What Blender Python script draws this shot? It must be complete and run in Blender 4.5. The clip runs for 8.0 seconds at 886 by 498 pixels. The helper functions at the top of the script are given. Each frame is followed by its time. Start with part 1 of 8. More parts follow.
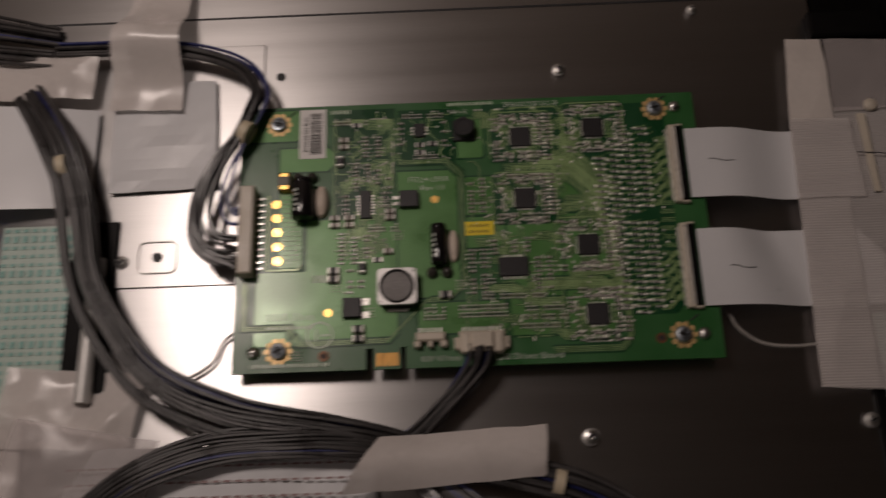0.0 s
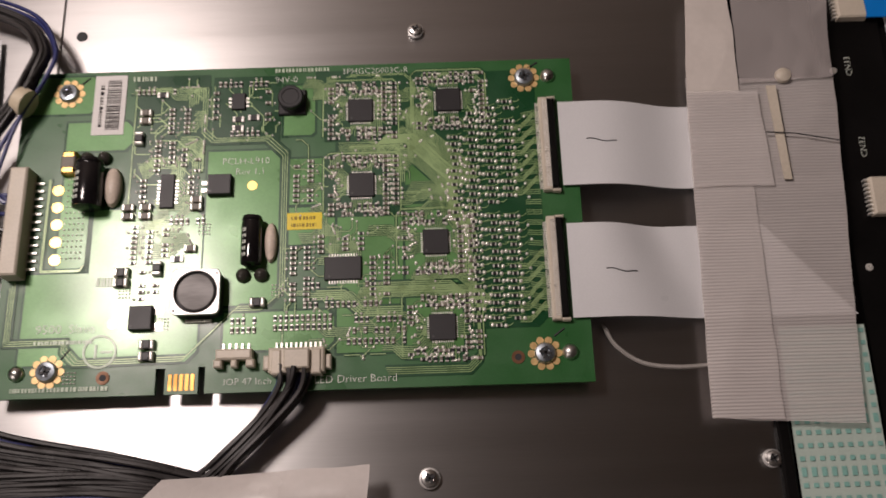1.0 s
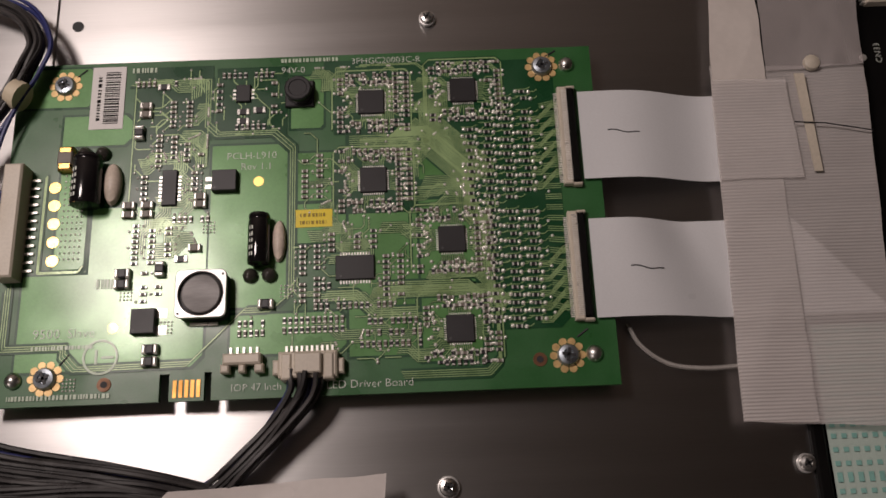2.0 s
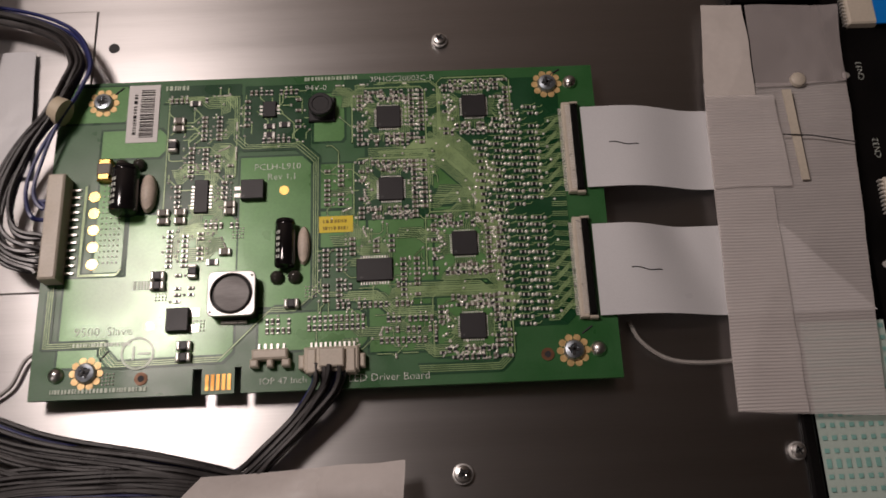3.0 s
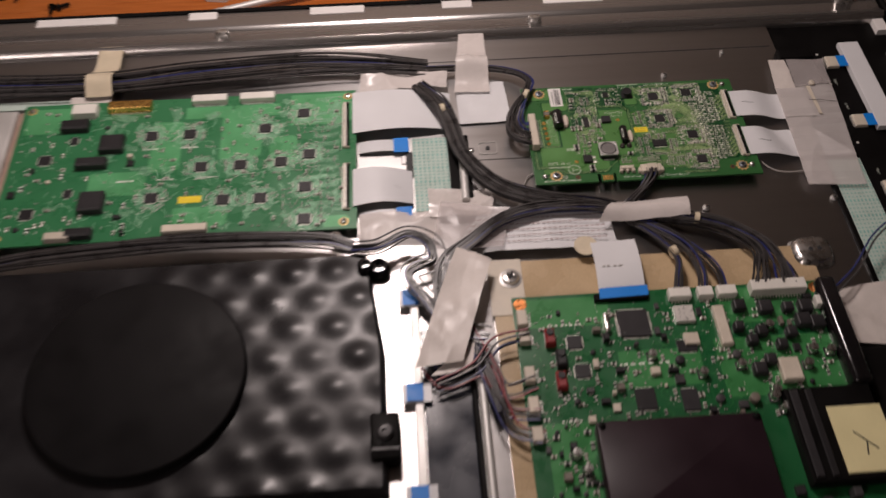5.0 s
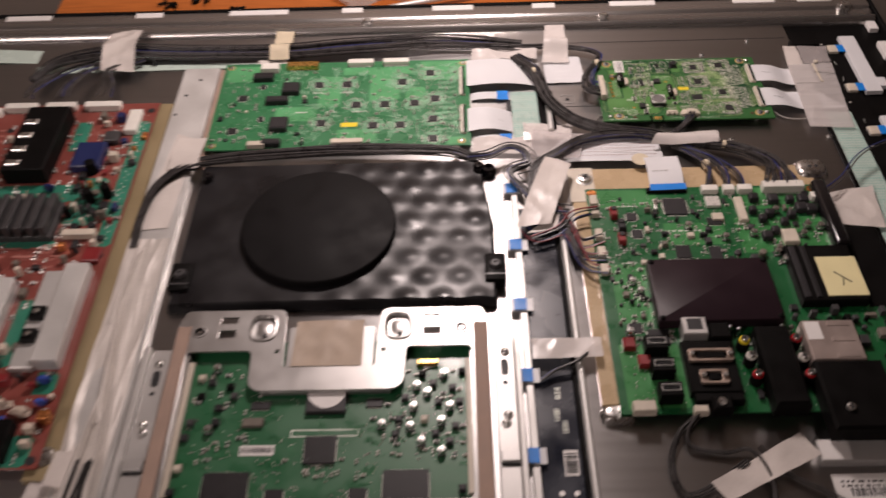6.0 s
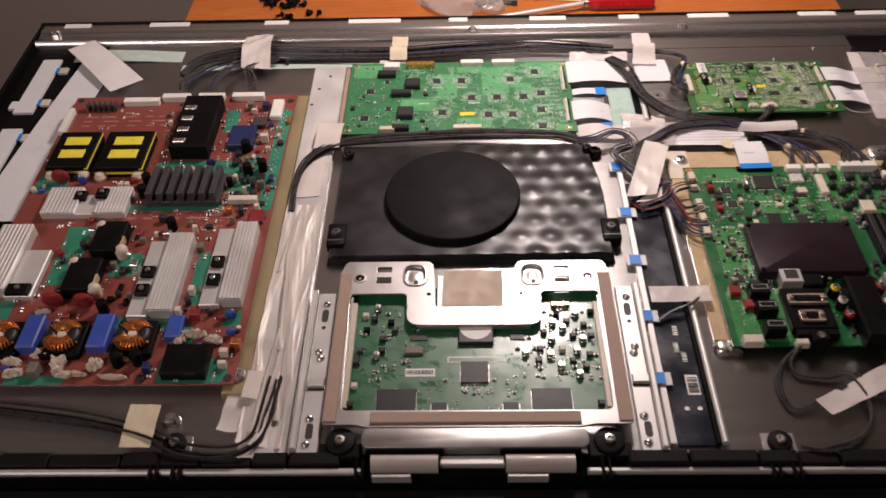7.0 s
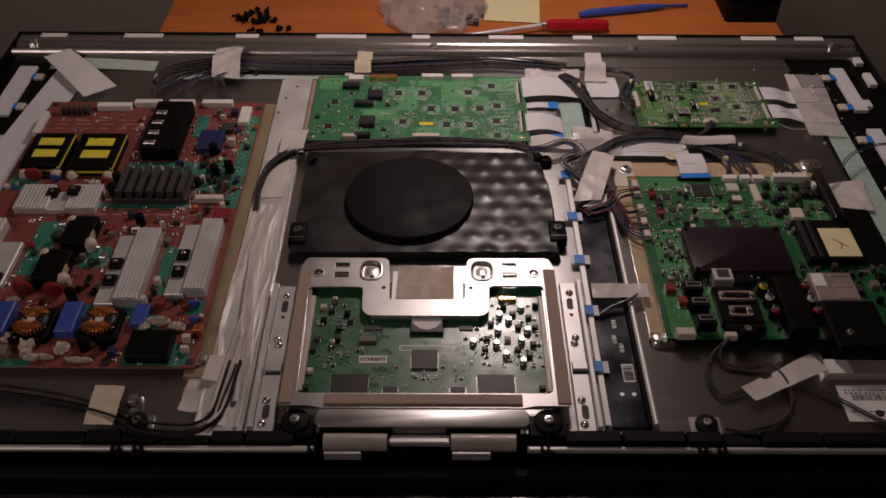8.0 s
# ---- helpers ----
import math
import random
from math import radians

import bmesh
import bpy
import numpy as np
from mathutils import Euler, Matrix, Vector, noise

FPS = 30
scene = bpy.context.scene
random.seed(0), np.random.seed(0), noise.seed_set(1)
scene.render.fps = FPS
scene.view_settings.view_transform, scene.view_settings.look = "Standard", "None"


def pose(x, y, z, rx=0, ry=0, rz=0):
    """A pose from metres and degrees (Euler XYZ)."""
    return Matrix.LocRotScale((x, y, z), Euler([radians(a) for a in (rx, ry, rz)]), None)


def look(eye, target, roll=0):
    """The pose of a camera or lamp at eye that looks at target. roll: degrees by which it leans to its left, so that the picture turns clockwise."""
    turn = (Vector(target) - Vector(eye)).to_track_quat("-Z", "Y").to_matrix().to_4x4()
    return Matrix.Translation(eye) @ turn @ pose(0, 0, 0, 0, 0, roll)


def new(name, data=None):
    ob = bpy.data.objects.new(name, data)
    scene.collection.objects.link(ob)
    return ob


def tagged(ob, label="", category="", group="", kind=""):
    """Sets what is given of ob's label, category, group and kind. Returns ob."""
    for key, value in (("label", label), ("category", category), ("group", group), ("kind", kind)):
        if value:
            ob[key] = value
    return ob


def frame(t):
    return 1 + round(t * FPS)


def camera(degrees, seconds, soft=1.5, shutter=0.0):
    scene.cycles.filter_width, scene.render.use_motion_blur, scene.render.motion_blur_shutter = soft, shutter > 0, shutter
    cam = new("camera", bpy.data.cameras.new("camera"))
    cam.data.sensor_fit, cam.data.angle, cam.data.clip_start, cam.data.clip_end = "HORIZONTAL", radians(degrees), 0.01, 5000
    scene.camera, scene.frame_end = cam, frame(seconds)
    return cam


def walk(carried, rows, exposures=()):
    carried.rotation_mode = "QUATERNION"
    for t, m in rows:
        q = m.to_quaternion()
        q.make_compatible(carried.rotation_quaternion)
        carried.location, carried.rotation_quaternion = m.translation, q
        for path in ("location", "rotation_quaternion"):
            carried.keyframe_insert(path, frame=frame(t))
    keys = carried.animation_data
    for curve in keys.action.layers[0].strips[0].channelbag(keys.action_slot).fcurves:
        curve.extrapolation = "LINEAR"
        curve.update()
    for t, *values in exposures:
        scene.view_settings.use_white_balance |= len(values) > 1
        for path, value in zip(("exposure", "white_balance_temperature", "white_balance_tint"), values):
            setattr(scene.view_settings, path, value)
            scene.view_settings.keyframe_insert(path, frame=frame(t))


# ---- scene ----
cam = camera(52.6, 8.0, soft=1.6, shutter=0.5)
PATH = [
    (0, (0.054, 0.076, 0.297), (0.021, 0.717, -1.597), -4.9),
    (0.5, (0.093, 0.085, 0.277), (0.076, 0.733, -1.615), -3.2),
    (1, (0.1, 0.095, 0.245), (0.103, 0.708, -1.658), -1.5),
    (1.5, (0.097, 0.1, 0.234), (0.108, 0.693, -1.676), -1.0),
    (3, (0.09, 0.088, 0.249), (0.107, 0.746, -1.639), -0.9),
    (3.5, (0.081, 0.046, 0.279), (0.108, 0.771, -1.585), -0.8),
    (4, (0.052, -0.034, 0.329), (0.064, 0.843, -1.469), -3.4),
    (4.5, (-0.019, -0.17, 0.425), (-0.049, 0.898, -1.266), -5.5),
    (4.7, (-0.069, -0.208, 0.453), (0.0, 0.916, -1.2), -0.6),
    (5.8, (-0.142, -0.486, 0.54), (-0.152, 0.846, -0.952), -1.9),
    (6, (-0.161, -0.531, 0.551), (-0.197, 0.829, -0.915), -2.3),
    (6.5, (-0.225, -0.6, 0.57), (-0.305, 0.798, -0.858), -2.7),
    (7, (-0.265, -0.658, 0.581), (-0.319, 0.771, -0.816), -2.1),
    (7.5, (-0.256, -0.696, 0.587), (-0.249, 0.77, -0.773), 0.1),
    (8, (-0.247, -0.712, 0.591), (-0.241, 0.764, -0.759), 0.4),
]
walk(cam, [(t, look(eye, target, roll)) for t, eye, target, roll in PATH], [(0, -1.08, 6500, 11), (0.5, -0.15, 6250, 11), (1.0, 0.22, 6250, 11), (1.5, -0.06, 6250, 11), (3.0, -0.22, 6250, 11), (3.5, -0.12, 6250, 12), (4.0, 0.02, 6250, 12), (4.3, -0.25, 6250, 12), (4.5, -0.15, 6250, 12), (6.0, 0.8, 6350, 15), (6.5, 0.82, 6350, 14), (7.0, 1.07, 6350, 14), (7.5, 1.05, 6350, 14), (7.8, 0.6, 6500, 18), (8.0, -0.22, 6500, 20)])

# ---- light ----
world = bpy.data.worlds.new("world")
scene.world = world
world.use_nodes = True
world.node_tree.nodes["Background"].inputs[0].default_value = (1.0, 0.80, 0.62, 1)
world.node_tree.nodes["Background"].inputs[1].default_value = 0.02
bulb_data = bpy.data.lights.new("desk_lamp_bulb", "POINT")
bulb_data.energy, bulb_data.shadow_soft_size, bulb_data.color = 7.7, 0.062, (1.0, 0.84, 0.76)
bulb = new("desk_lamp_bulb", bulb_data)
bulb.location = (-0.152, 0.314, 0.505)

# Added area light: dim fill from the south-west, not a lamp of the room.
glow_data = bpy.data.lights.new("ceiling_lamp_glow", "AREA")
glow_data.shape, glow_data.size, glow_data.energy, glow_data.color = "DISK", 0.9, 11.0, (1.0, 0.83, 0.75)
glow = new("ceiling_lamp_glow", glow_data)
glow.matrix_world = look((-1.5, -1.5, 1.60), (-0.3, 0.0, 0.0))

# ---- materials ----
def surface(name, col, rough=0.5, metal=0.0, var=0.18, fine=1500.0, coarse=60.0, bump=0.0, col2=None, spec=0.5, stretch=(1, 1, 1), alpha=1.0, coat=0.0, rvar=0.12, own=0.0, sheen=0.0):
    """A principled surface with variation at two scales, in metres."""
    m = bpy.data.materials.new(name)
    m.use_nodes = True
    nt = m.node_tree
    b = nt.nodes["Principled BSDF"]
    tc = nt.nodes.new("ShaderNodeTexCoord")
    mp = nt.nodes.new("ShaderNodeMapping")
    mp.inputs["Scale"].default_value = stretch
    nt.links.new(tc.outputs["Object"], mp.inputs[0])
    n1 = nt.nodes.new("ShaderNodeTexNoise")
    n1.inputs["Scale"].default_value, n1.inputs["Detail"].default_value = fine, 3
    n2 = nt.nodes.new("ShaderNodeTexNoise")
    n2.inputs["Scale"].default_value, n2.inputs["Detail"].default_value = coarse, 4
    for n in (n1, n2):
        nt.links.new(mp.outputs[0], n.inputs["Vector"])
    mix = nt.nodes.new("ShaderNodeMix")
    mix.data_type = "FLOAT"
    mix.inputs[0].default_value = 0.55
    nt.links.new(n1.outputs[0], mix.inputs[2])
    nt.links.new(n2.outputs[0], mix.inputs[3])
    ramp = nt.nodes.new("ShaderNodeValToRGB")
    ramp.color_ramp.elements[0].position, ramp.color_ramp.elements[1].position = 0.32, 0.68
    c2 = col2 or [min(1, c * (1 + var)) for c in col]
    ramp.color_ramp.elements[0].color = (*[c * (1 - var) for c in col], 1)
    ramp.color_ramp.elements[1].color = (*c2, 1)
    nt.links.new(mix.outputs[0], ramp.inputs[0])
    out = ramp.outputs[0]
    if own:
        oi = nt.nodes.new("ShaderNodeObjectInfo")
        mr = nt.nodes.new("ShaderNodeMapRange")
        mr.inputs[3].default_value, mr.inputs[4].default_value = 1 - own, 1 + own
        nt.links.new(oi.outputs["Random"], mr.inputs[0])
        hs = nt.nodes.new("ShaderNodeHueSaturation")
        nt.links.new(mr.outputs[0], hs.inputs["Value"])
        nt.links.new(out, hs.inputs["Color"])
        out = hs.outputs[0]
    nt.links.new(out, b.inputs["Base Color"])
    b.inputs["Metallic"].default_value = metal
    b.inputs["Specular IOR Level"].default_value = spec
    b.inputs["Coat Weight"].default_value = coat
    b.inputs["Coat Roughness"].default_value = 0.15
    b.inputs["Alpha"].default_value = alpha
    rr = nt.nodes.new("ShaderNodeMapRange")
    rr.inputs[1].default_value, rr.inputs[2].default_value = 0.3, 0.7
    rr.inputs[3].default_value, rr.inputs[4].default_value = max(0.03, rough - rvar), min(1, rough + rvar)
    nt.links.new(n2.outputs[0], rr.inputs[0])
    nt.links.new(rr.outputs[0], b.inputs["Roughness"])
    if bump:
        bp = nt.nodes.new("ShaderNodeBump")
        bp.inputs["Strength"].default_value, bp.inputs["Distance"].default_value = bump, 0.0006
        nt.links.new(mix.outputs[0], bp.inputs["Height"])
        nt.links.new(bp.outputs[0], b.inputs["Normal"])
    return m


STEEL = surface("brushed_steel", (0.46, 0.45, 0.445), 0.32, 1.0, 0.055, 2600, 160, 0.022, stretch=(0.03, 1, 1), rvar=0.015)
brush = STEEL.node_tree.nodes.new("ShaderNodeTangent")
brush.direction_type, brush.uv_map = "UV_MAP", "across_the_brushing"
STEEL.node_tree.links.new(brush.outputs[0], STEEL.node_tree.nodes["Principled BSDF"].inputs["Tangent"])
STEEL.node_tree.nodes["Principled BSDF"].inputs["Anisotropic"].default_value = 0.62
STEEL_SATIN = surface("zinc_plated_steel", (0.60, 0.59, 0.575), 0.42, 0.6, 0.06, 1200, 40, 0.03, rvar=0.05)
FLANGE = surface("folded_flange_steel", (0.50, 0.48, 0.465), 0.27, 0.95, 0.06, 1800, 60, 0.02, stretch=(0.05, 1, 1), rvar=0.04)
ROLL = surface("grey_wrapped_roll", (0.40, 0.36, 0.33), 0.45, 0.1, 0.08, 1500, 80, 0.1)
ALU = surface("pale_aluminium", (0.64, 0.63, 0.61), 0.45, 0.4, 0.10, 1000, 30, 0.08)
CHROME = surface("nickel_screw", (0.66, 0.65, 0.63), 0.28, 1.0, 0.12, 1500, 200)
SOLDER = surface("tinned_solder", (0.84, 0.82, 0.77), 0.34, 0.5, 0.12, 3000, 400, own=0.1)
BRONZE = surface("tarnished_socket_plate", (0.36, 0.28, 0.23), 0.45, 0.7, 0.15, 1500, 90, 0.05)
GOLD = surface("gold_plating", (0.74, 0.46, 0.14), 0.28, 1.0, 0.12, 2000, 300)
COPPER = surface("enamelled_copper_wire", (0.62, 0.24, 0.08), 0.3, 0.8, 0.2, 2000, 300)
COPPER_DULL = surface("dull_copper_ring", (0.16, 0.075, 0.035), 0.5, 0.4, 0.2, 2500, 300)
FINGER = surface("worn_gold_contact", (0.58, 0.30, 0.08), 0.42, 0.8, 0.25, 2000, 300)
PAD = surface("tinned_gold_pad", (0.66, 0.45, 0.20), 0.42, 0.35, 0.18, 2500, 400)
DATE_INK = surface("brown_date_print", (0.28, 0.20, 0.02), 0.6)
TUNER = surface("dull_tuner_tin", (0.40, 0.33, 0.30), 0.42, 0.5, 0.15, 1500, 60, 0.08)
# Black gloss strip; its navy tint puts a bluish reflection into the colour.
STRIP = surface("dark_blue_glossy_strip", (0.016, 0.020, 0.032), 0.24, 0.0, 0.3, 900, 30, 0.04, spec=0.6)
MASK = surface("green_solder_mask", (0.026, 0.115, 0.030), 0.38, 0.0, 0.12, 1800, 70, 0.05, spec=0.5, coat=0.2)
MASK_DARK = surface("dark_green_solder_mask", (0.009, 0.060, 0.020), 0.33, 0.0, 0.22, 1800, 70, 0.05, spec=0.4)
POUR = surface("solder_mask_over_copper", (0.085, 0.225, 0.060), 0.36, 0.15, 0.14, 1500, 60, 0.04, coat=0.4)
DOT = surface("solder_glint", (0.92, 0.90, 0.83), 0.28, 0.5, 0.08, 3000, 400)
TRACE = surface("solder_mask_over_trace", (0.27, 0.39, 0.17), 0.34, 0.15, 0.15, 2000, 150, coat=0.15)
MASTER = surface("bright_green_solder_mask", (0.030, 0.175, 0.068), 0.34, 0.0, 0.1, 1500, 60, 0.05, coat=0.3)
MASTER_TRACE = surface("pale_master_tracks", (0.26, 0.50, 0.32), 0.4, 0.1, 0.15, 2000, 150)
MASTER_POUR = surface("bright_mask_over_copper", (0.09, 0.34, 0.14), 0.34, 0.1, 0.2, 1500, 60, coat=0.3)
MAIN = surface("main_board_solder_mask", (0.010, 0.105, 0.032), 0.33, 0.0, 0.1, 1500, 60, 0.05, coat=0.3)
MAIN_POUR = surface("main_board_copper_area", (0.045, 0.22, 0.065), 0.33, 0.1, 0.2, 1500, 60, coat=0.3)
TCON = surface("timing_board_solder_mask", (0.016, 0.115, 0.045), 0.38, 0.0, 0.1, 1500, 60, 0.03, coat=0.25, spec=0.7)
POWER = surface("red_brown_solder_mask", (0.22, 0.055, 0.043), 0.45, 0.0, 0.1, 1500, 50, 0.05)
POWER_GREEN = surface("teal_solder_mask_area", (0.03, 0.20, 0.13), 0.42, 0.0, 0.25, 1500, 50, 0.05)
POWER_SILK = surface("pale_red_print", (0.42, 0.17, 0.14), 0.5, 0.0, 0.2)
SILK = surface("white_board_print", (0.78, 0.82, 0.74), 0.36, 0.0, 0.12, 2500, 300)
LOGO = surface("pale_green_board_print", (0.48, 0.58, 0.44), 0.34, 0.0, 0.12)
EPOXY = surface("black_chip_epoxy", (0.022, 0.021, 0.023), 0.44, 0.0, 0.15, 3000, 150, 0.10, own=0.25, spec=0.35, rvar=0.03)
BLACK = surface("black_plastic", (0.005, 0.0046, 0.0046), 0.5, 0.0, 0.3, 1500, 50, 0.1, spec=0.08)
BLACK_GLOSS = surface("glossy_black_plastic", (0.008, 0.007, 0.008), 0.10, 0.0, 0.3, 1500, 50, 0.02)
BLACK_MATT = surface("matt_black_pad", (0.008, 0.0075, 0.008), 0.58, 0.0, 0.3, 2500, 40, 0.2, spec=0.12)
MOULD = surface("embossed_black_tray", (0.010, 0.0095, 0.011), 0.36, 0.0, 0.4, 1200, 28, 0.14, spec=0.36)
FERRITE_GREY = surface("grey_ferrite", (0.52, 0.51, 0.51), 0.36, 0.1, 0.12, 2500, 120, 0.1)
SCREW_STEEL = surface("blued_screw_steel", (0.36, 0.40, 0.44), 0.36, 0.9, 0.2, 2500, 300, 0.1)
BLOB = surface("dark_glossy_resin", (0.045, 0.042, 0.036), 0.2, 0.0, 0.15, 2500, 300, coat=0.3)
CORE = surface("scuffed_inductor_core", (0.17, 0.16, 0.155), 0.5, 0.15, 0.25, 1800, 260, 0.12, stretch=(0.2, 1, 1))
FERRITE = surface("dark_ferrite", (0.05, 0.048, 0.05), 0.45, 0.1, 0.2, 2500, 120, 0.2)
CREAM = surface("cream_connector_nylon", (0.58, 0.52, 0.43), 0.45, 0.0, 0.10, 1500, 100, own=0.08)
WHITE = surface("white_connector_nylon", (0.74, 0.72, 0.66), 0.45, 0.0, 0.08, 1500, 100, own=0.06)
GLUE = surface("beige_silicone_glue", (0.62, 0.53, 0.44), 0.5, 0.0, 0.15, 1200, 200, 0.3)
PAPER = surface("white_paper_label", (0.74, 0.72, 0.70), 0.6, 0.0, 0.06, 1500, 40, 0.06)
FFC = surface("white_flat_cable", (0.67, 0.675, 0.69), 0.38, 0.0, 0.05, 2500, 30, 0.06)
FFC_GREEN = surface("pale_green_flat_cable", (0.50, 0.60, 0.54), 0.30, 0.0, 0.06, 2500, 30, 0.05)
TEAL_MARK = surface("teal_print_marks", (0.24, 0.47, 0.42), 0.4, 0.0, 0.15)
YELLOW = surface("yellow_paper_label", (0.80, 0.62, 0.02), 0.5, 0.0, 0.08, 2000, 200)
YELLOW_TAPE = surface("yellow_transformer_tape", (0.78, 0.68, 0.05), 0.35, 0.0, 0.08, 2000, 100)
BLUE = surface("blue_pull_tab", (0.002, 0.20, 0.68), 0.5, 0.0, 0.1)
BLUE_CAP = surface("blue_film_capacitor", (0.035, 0.075, 0.36), 0.45, 0.0, 0.12, own=0.1)
NAVY = surface("dark_blue_plastic", (0.012, 0.02, 0.09), 0.4, 0.0, 0.12)
INK = surface("black_ink", (0.02, 0.02, 0.022), 0.6)
INK_GREY = surface("grey_print", (0.17, 0.165, 0.17), 0.6)
WIRE = surface("grey_black_wire_sleeve", (0.040, 0.037, 0.037), 0.33, 0.0, 0.2, 800, 90, own=0.45)
WIRE_BLUE = surface("navy_wire_sleeve", (0.024, 0.031, 0.130), 0.33, 0.0, 0.2, 800, 90)
WIRE_RED = surface("dark_red_wire_sleeve", (0.20, 0.012, 0.02), 0.35, 0.0, 0.2, 800, 90)
WIRE_GREY = surface("pale_grey_wire_sleeve", (0.33, 0.31, 0.29), 0.4, 0.0, 0.15, 800, 90)
TAN = surface("tan_insulating_sheet", (0.50, 0.37, 0.22), 0.30, 0.0, 0.15, 900, 30, 0.1, coat=0.4)
TAN_DARK = surface("olive_brown_insulating_sheet", (0.27, 0.21, 0.115), 0.5, 0.0, 0.15, 900, 30, 0.1)
GASKET = surface("brown_fabric_gasket", (0.34, 0.24, 0.19), 0.7, 0.0, 0.15, 2500, 60, 0.4)
CLOTH = surface("beige_conductive_cloth", (0.40, 0.32, 0.25), 0.55, 0.1, 0.15, 2500, 60, 0.5)
TAPE = surface("translucent_acetate_tape", (0.78, 0.73, 0.70), 0.28, 0.0, 0.05, 500, 35, 0.10, alpha=0.66, rvar=0.15)
TAPE_RIB = surface("ribbed_translucent_tape", (0.87, 0.82, 0.80), 0.26, 0.0, 0.05, 2400, 120, 0.30, alpha=0.40, stretch=(0.03, 1, 1), rvar=0.08)
rib_nodes = TAPE_RIB.node_tree.nodes
rib = rib_nodes.new("ShaderNodeTexWave")
rib.bands_direction = "Y"
rib.inputs["Scale"].default_value, rib.inputs["Distortion"].default_value = 330, 0.6
rib_bump = rib_nodes.new("ShaderNodeBump")
rib_bump.inputs["Strength"].default_value, rib_bump.inputs["Distance"].default_value = 0.7, 0.0004
TAPE_RIB.node_tree.links.new(next(n for n in rib_nodes if n.type == "TEX_COORD").outputs["Object"], rib.inputs["Vector"])
TAPE_RIB.node_tree.links.new(rib.outputs["Fac"], rib_bump.inputs["Height"])
TAPE_RIB.node_tree.links.new(rib_bump.outputs[0], rib_nodes["Principled BSDF"].inputs["Normal"])
TAPE_CLEAR = surface("clear_crumpled_film", (0.62, 0.57, 0.56), 0.22, 0.0, 0.05, 500, 35, 0.10, alpha=0.34, rvar=0.1)
BRACKET = surface("pressed_bracket_steel", (0.50, 0.49, 0.48), 0.37, 0.92, 0.07, 1200, 40, 0.03, rvar=0.05)
TAPE_WHITE = surface("matt_white_tape", (0.66, 0.61, 0.57), 0.40, 0.0, 0.06, 500, 35, 0.10, alpha=0.93)
FOIL = surface("crinkled_foil_tape", (0.60, 0.56, 0.52), 0.50, 0.10, 0.10, 500, 40, 0.12)
MASKING = surface("cream_masking_tape", (0.60, 0.52, 0.38), 0.55, 0.0, 0.1, 900, 70, 0.3)
RED = surface("red_plastic", (0.40, 0.012, 0.018), 0.25, 0.0, 0.15)
RED_CAP = surface("dark_red_component", (0.22, 0.02, 0.022), 0.4, 0.0, 0.15)
BROWN_CAP = surface("tan_ceramic_body", (0.15, 0.13, 0.105), 0.5, 0.0, 0.15, 2500, 300, own=0.2)
HEAT_BLACK = surface("black_anodised_heatsink", (0.020, 0.011, 0.015), 0.36, 0.0, 0.2, 1500, 40, 0.05, spec=0.20, rvar=0.05)
WOOD = surface("orange_wood_desk", (0.47, 0.125, 0.022), 0.36, 0.0, 0.22, 260, 14, 0.08, stretch=(0.10, 1, 1), col2=(0.62, 0.19, 0.04))
WALLPAINT = surface("warm_grey_wall_paint", (0.24, 0.20, 0.17), 0.8, 0.0, 0.06, 200, 3, 0.1)
FLOORING = surface("dark_grey_floor", (0.10, 0.09, 0.085), 0.6, 0.0, 0.15, 120, 6, 0.1)
POSTIT = surface("pale_yellow_note", (0.75, 0.68, 0.38), 0.6, 0.0, 0.05)
BAG = surface("clear_plastic_bag", (0.55, 0.50, 0.46), 0.18, 0.0, 0.2, 120, 40, 1.0, alpha=0.35)


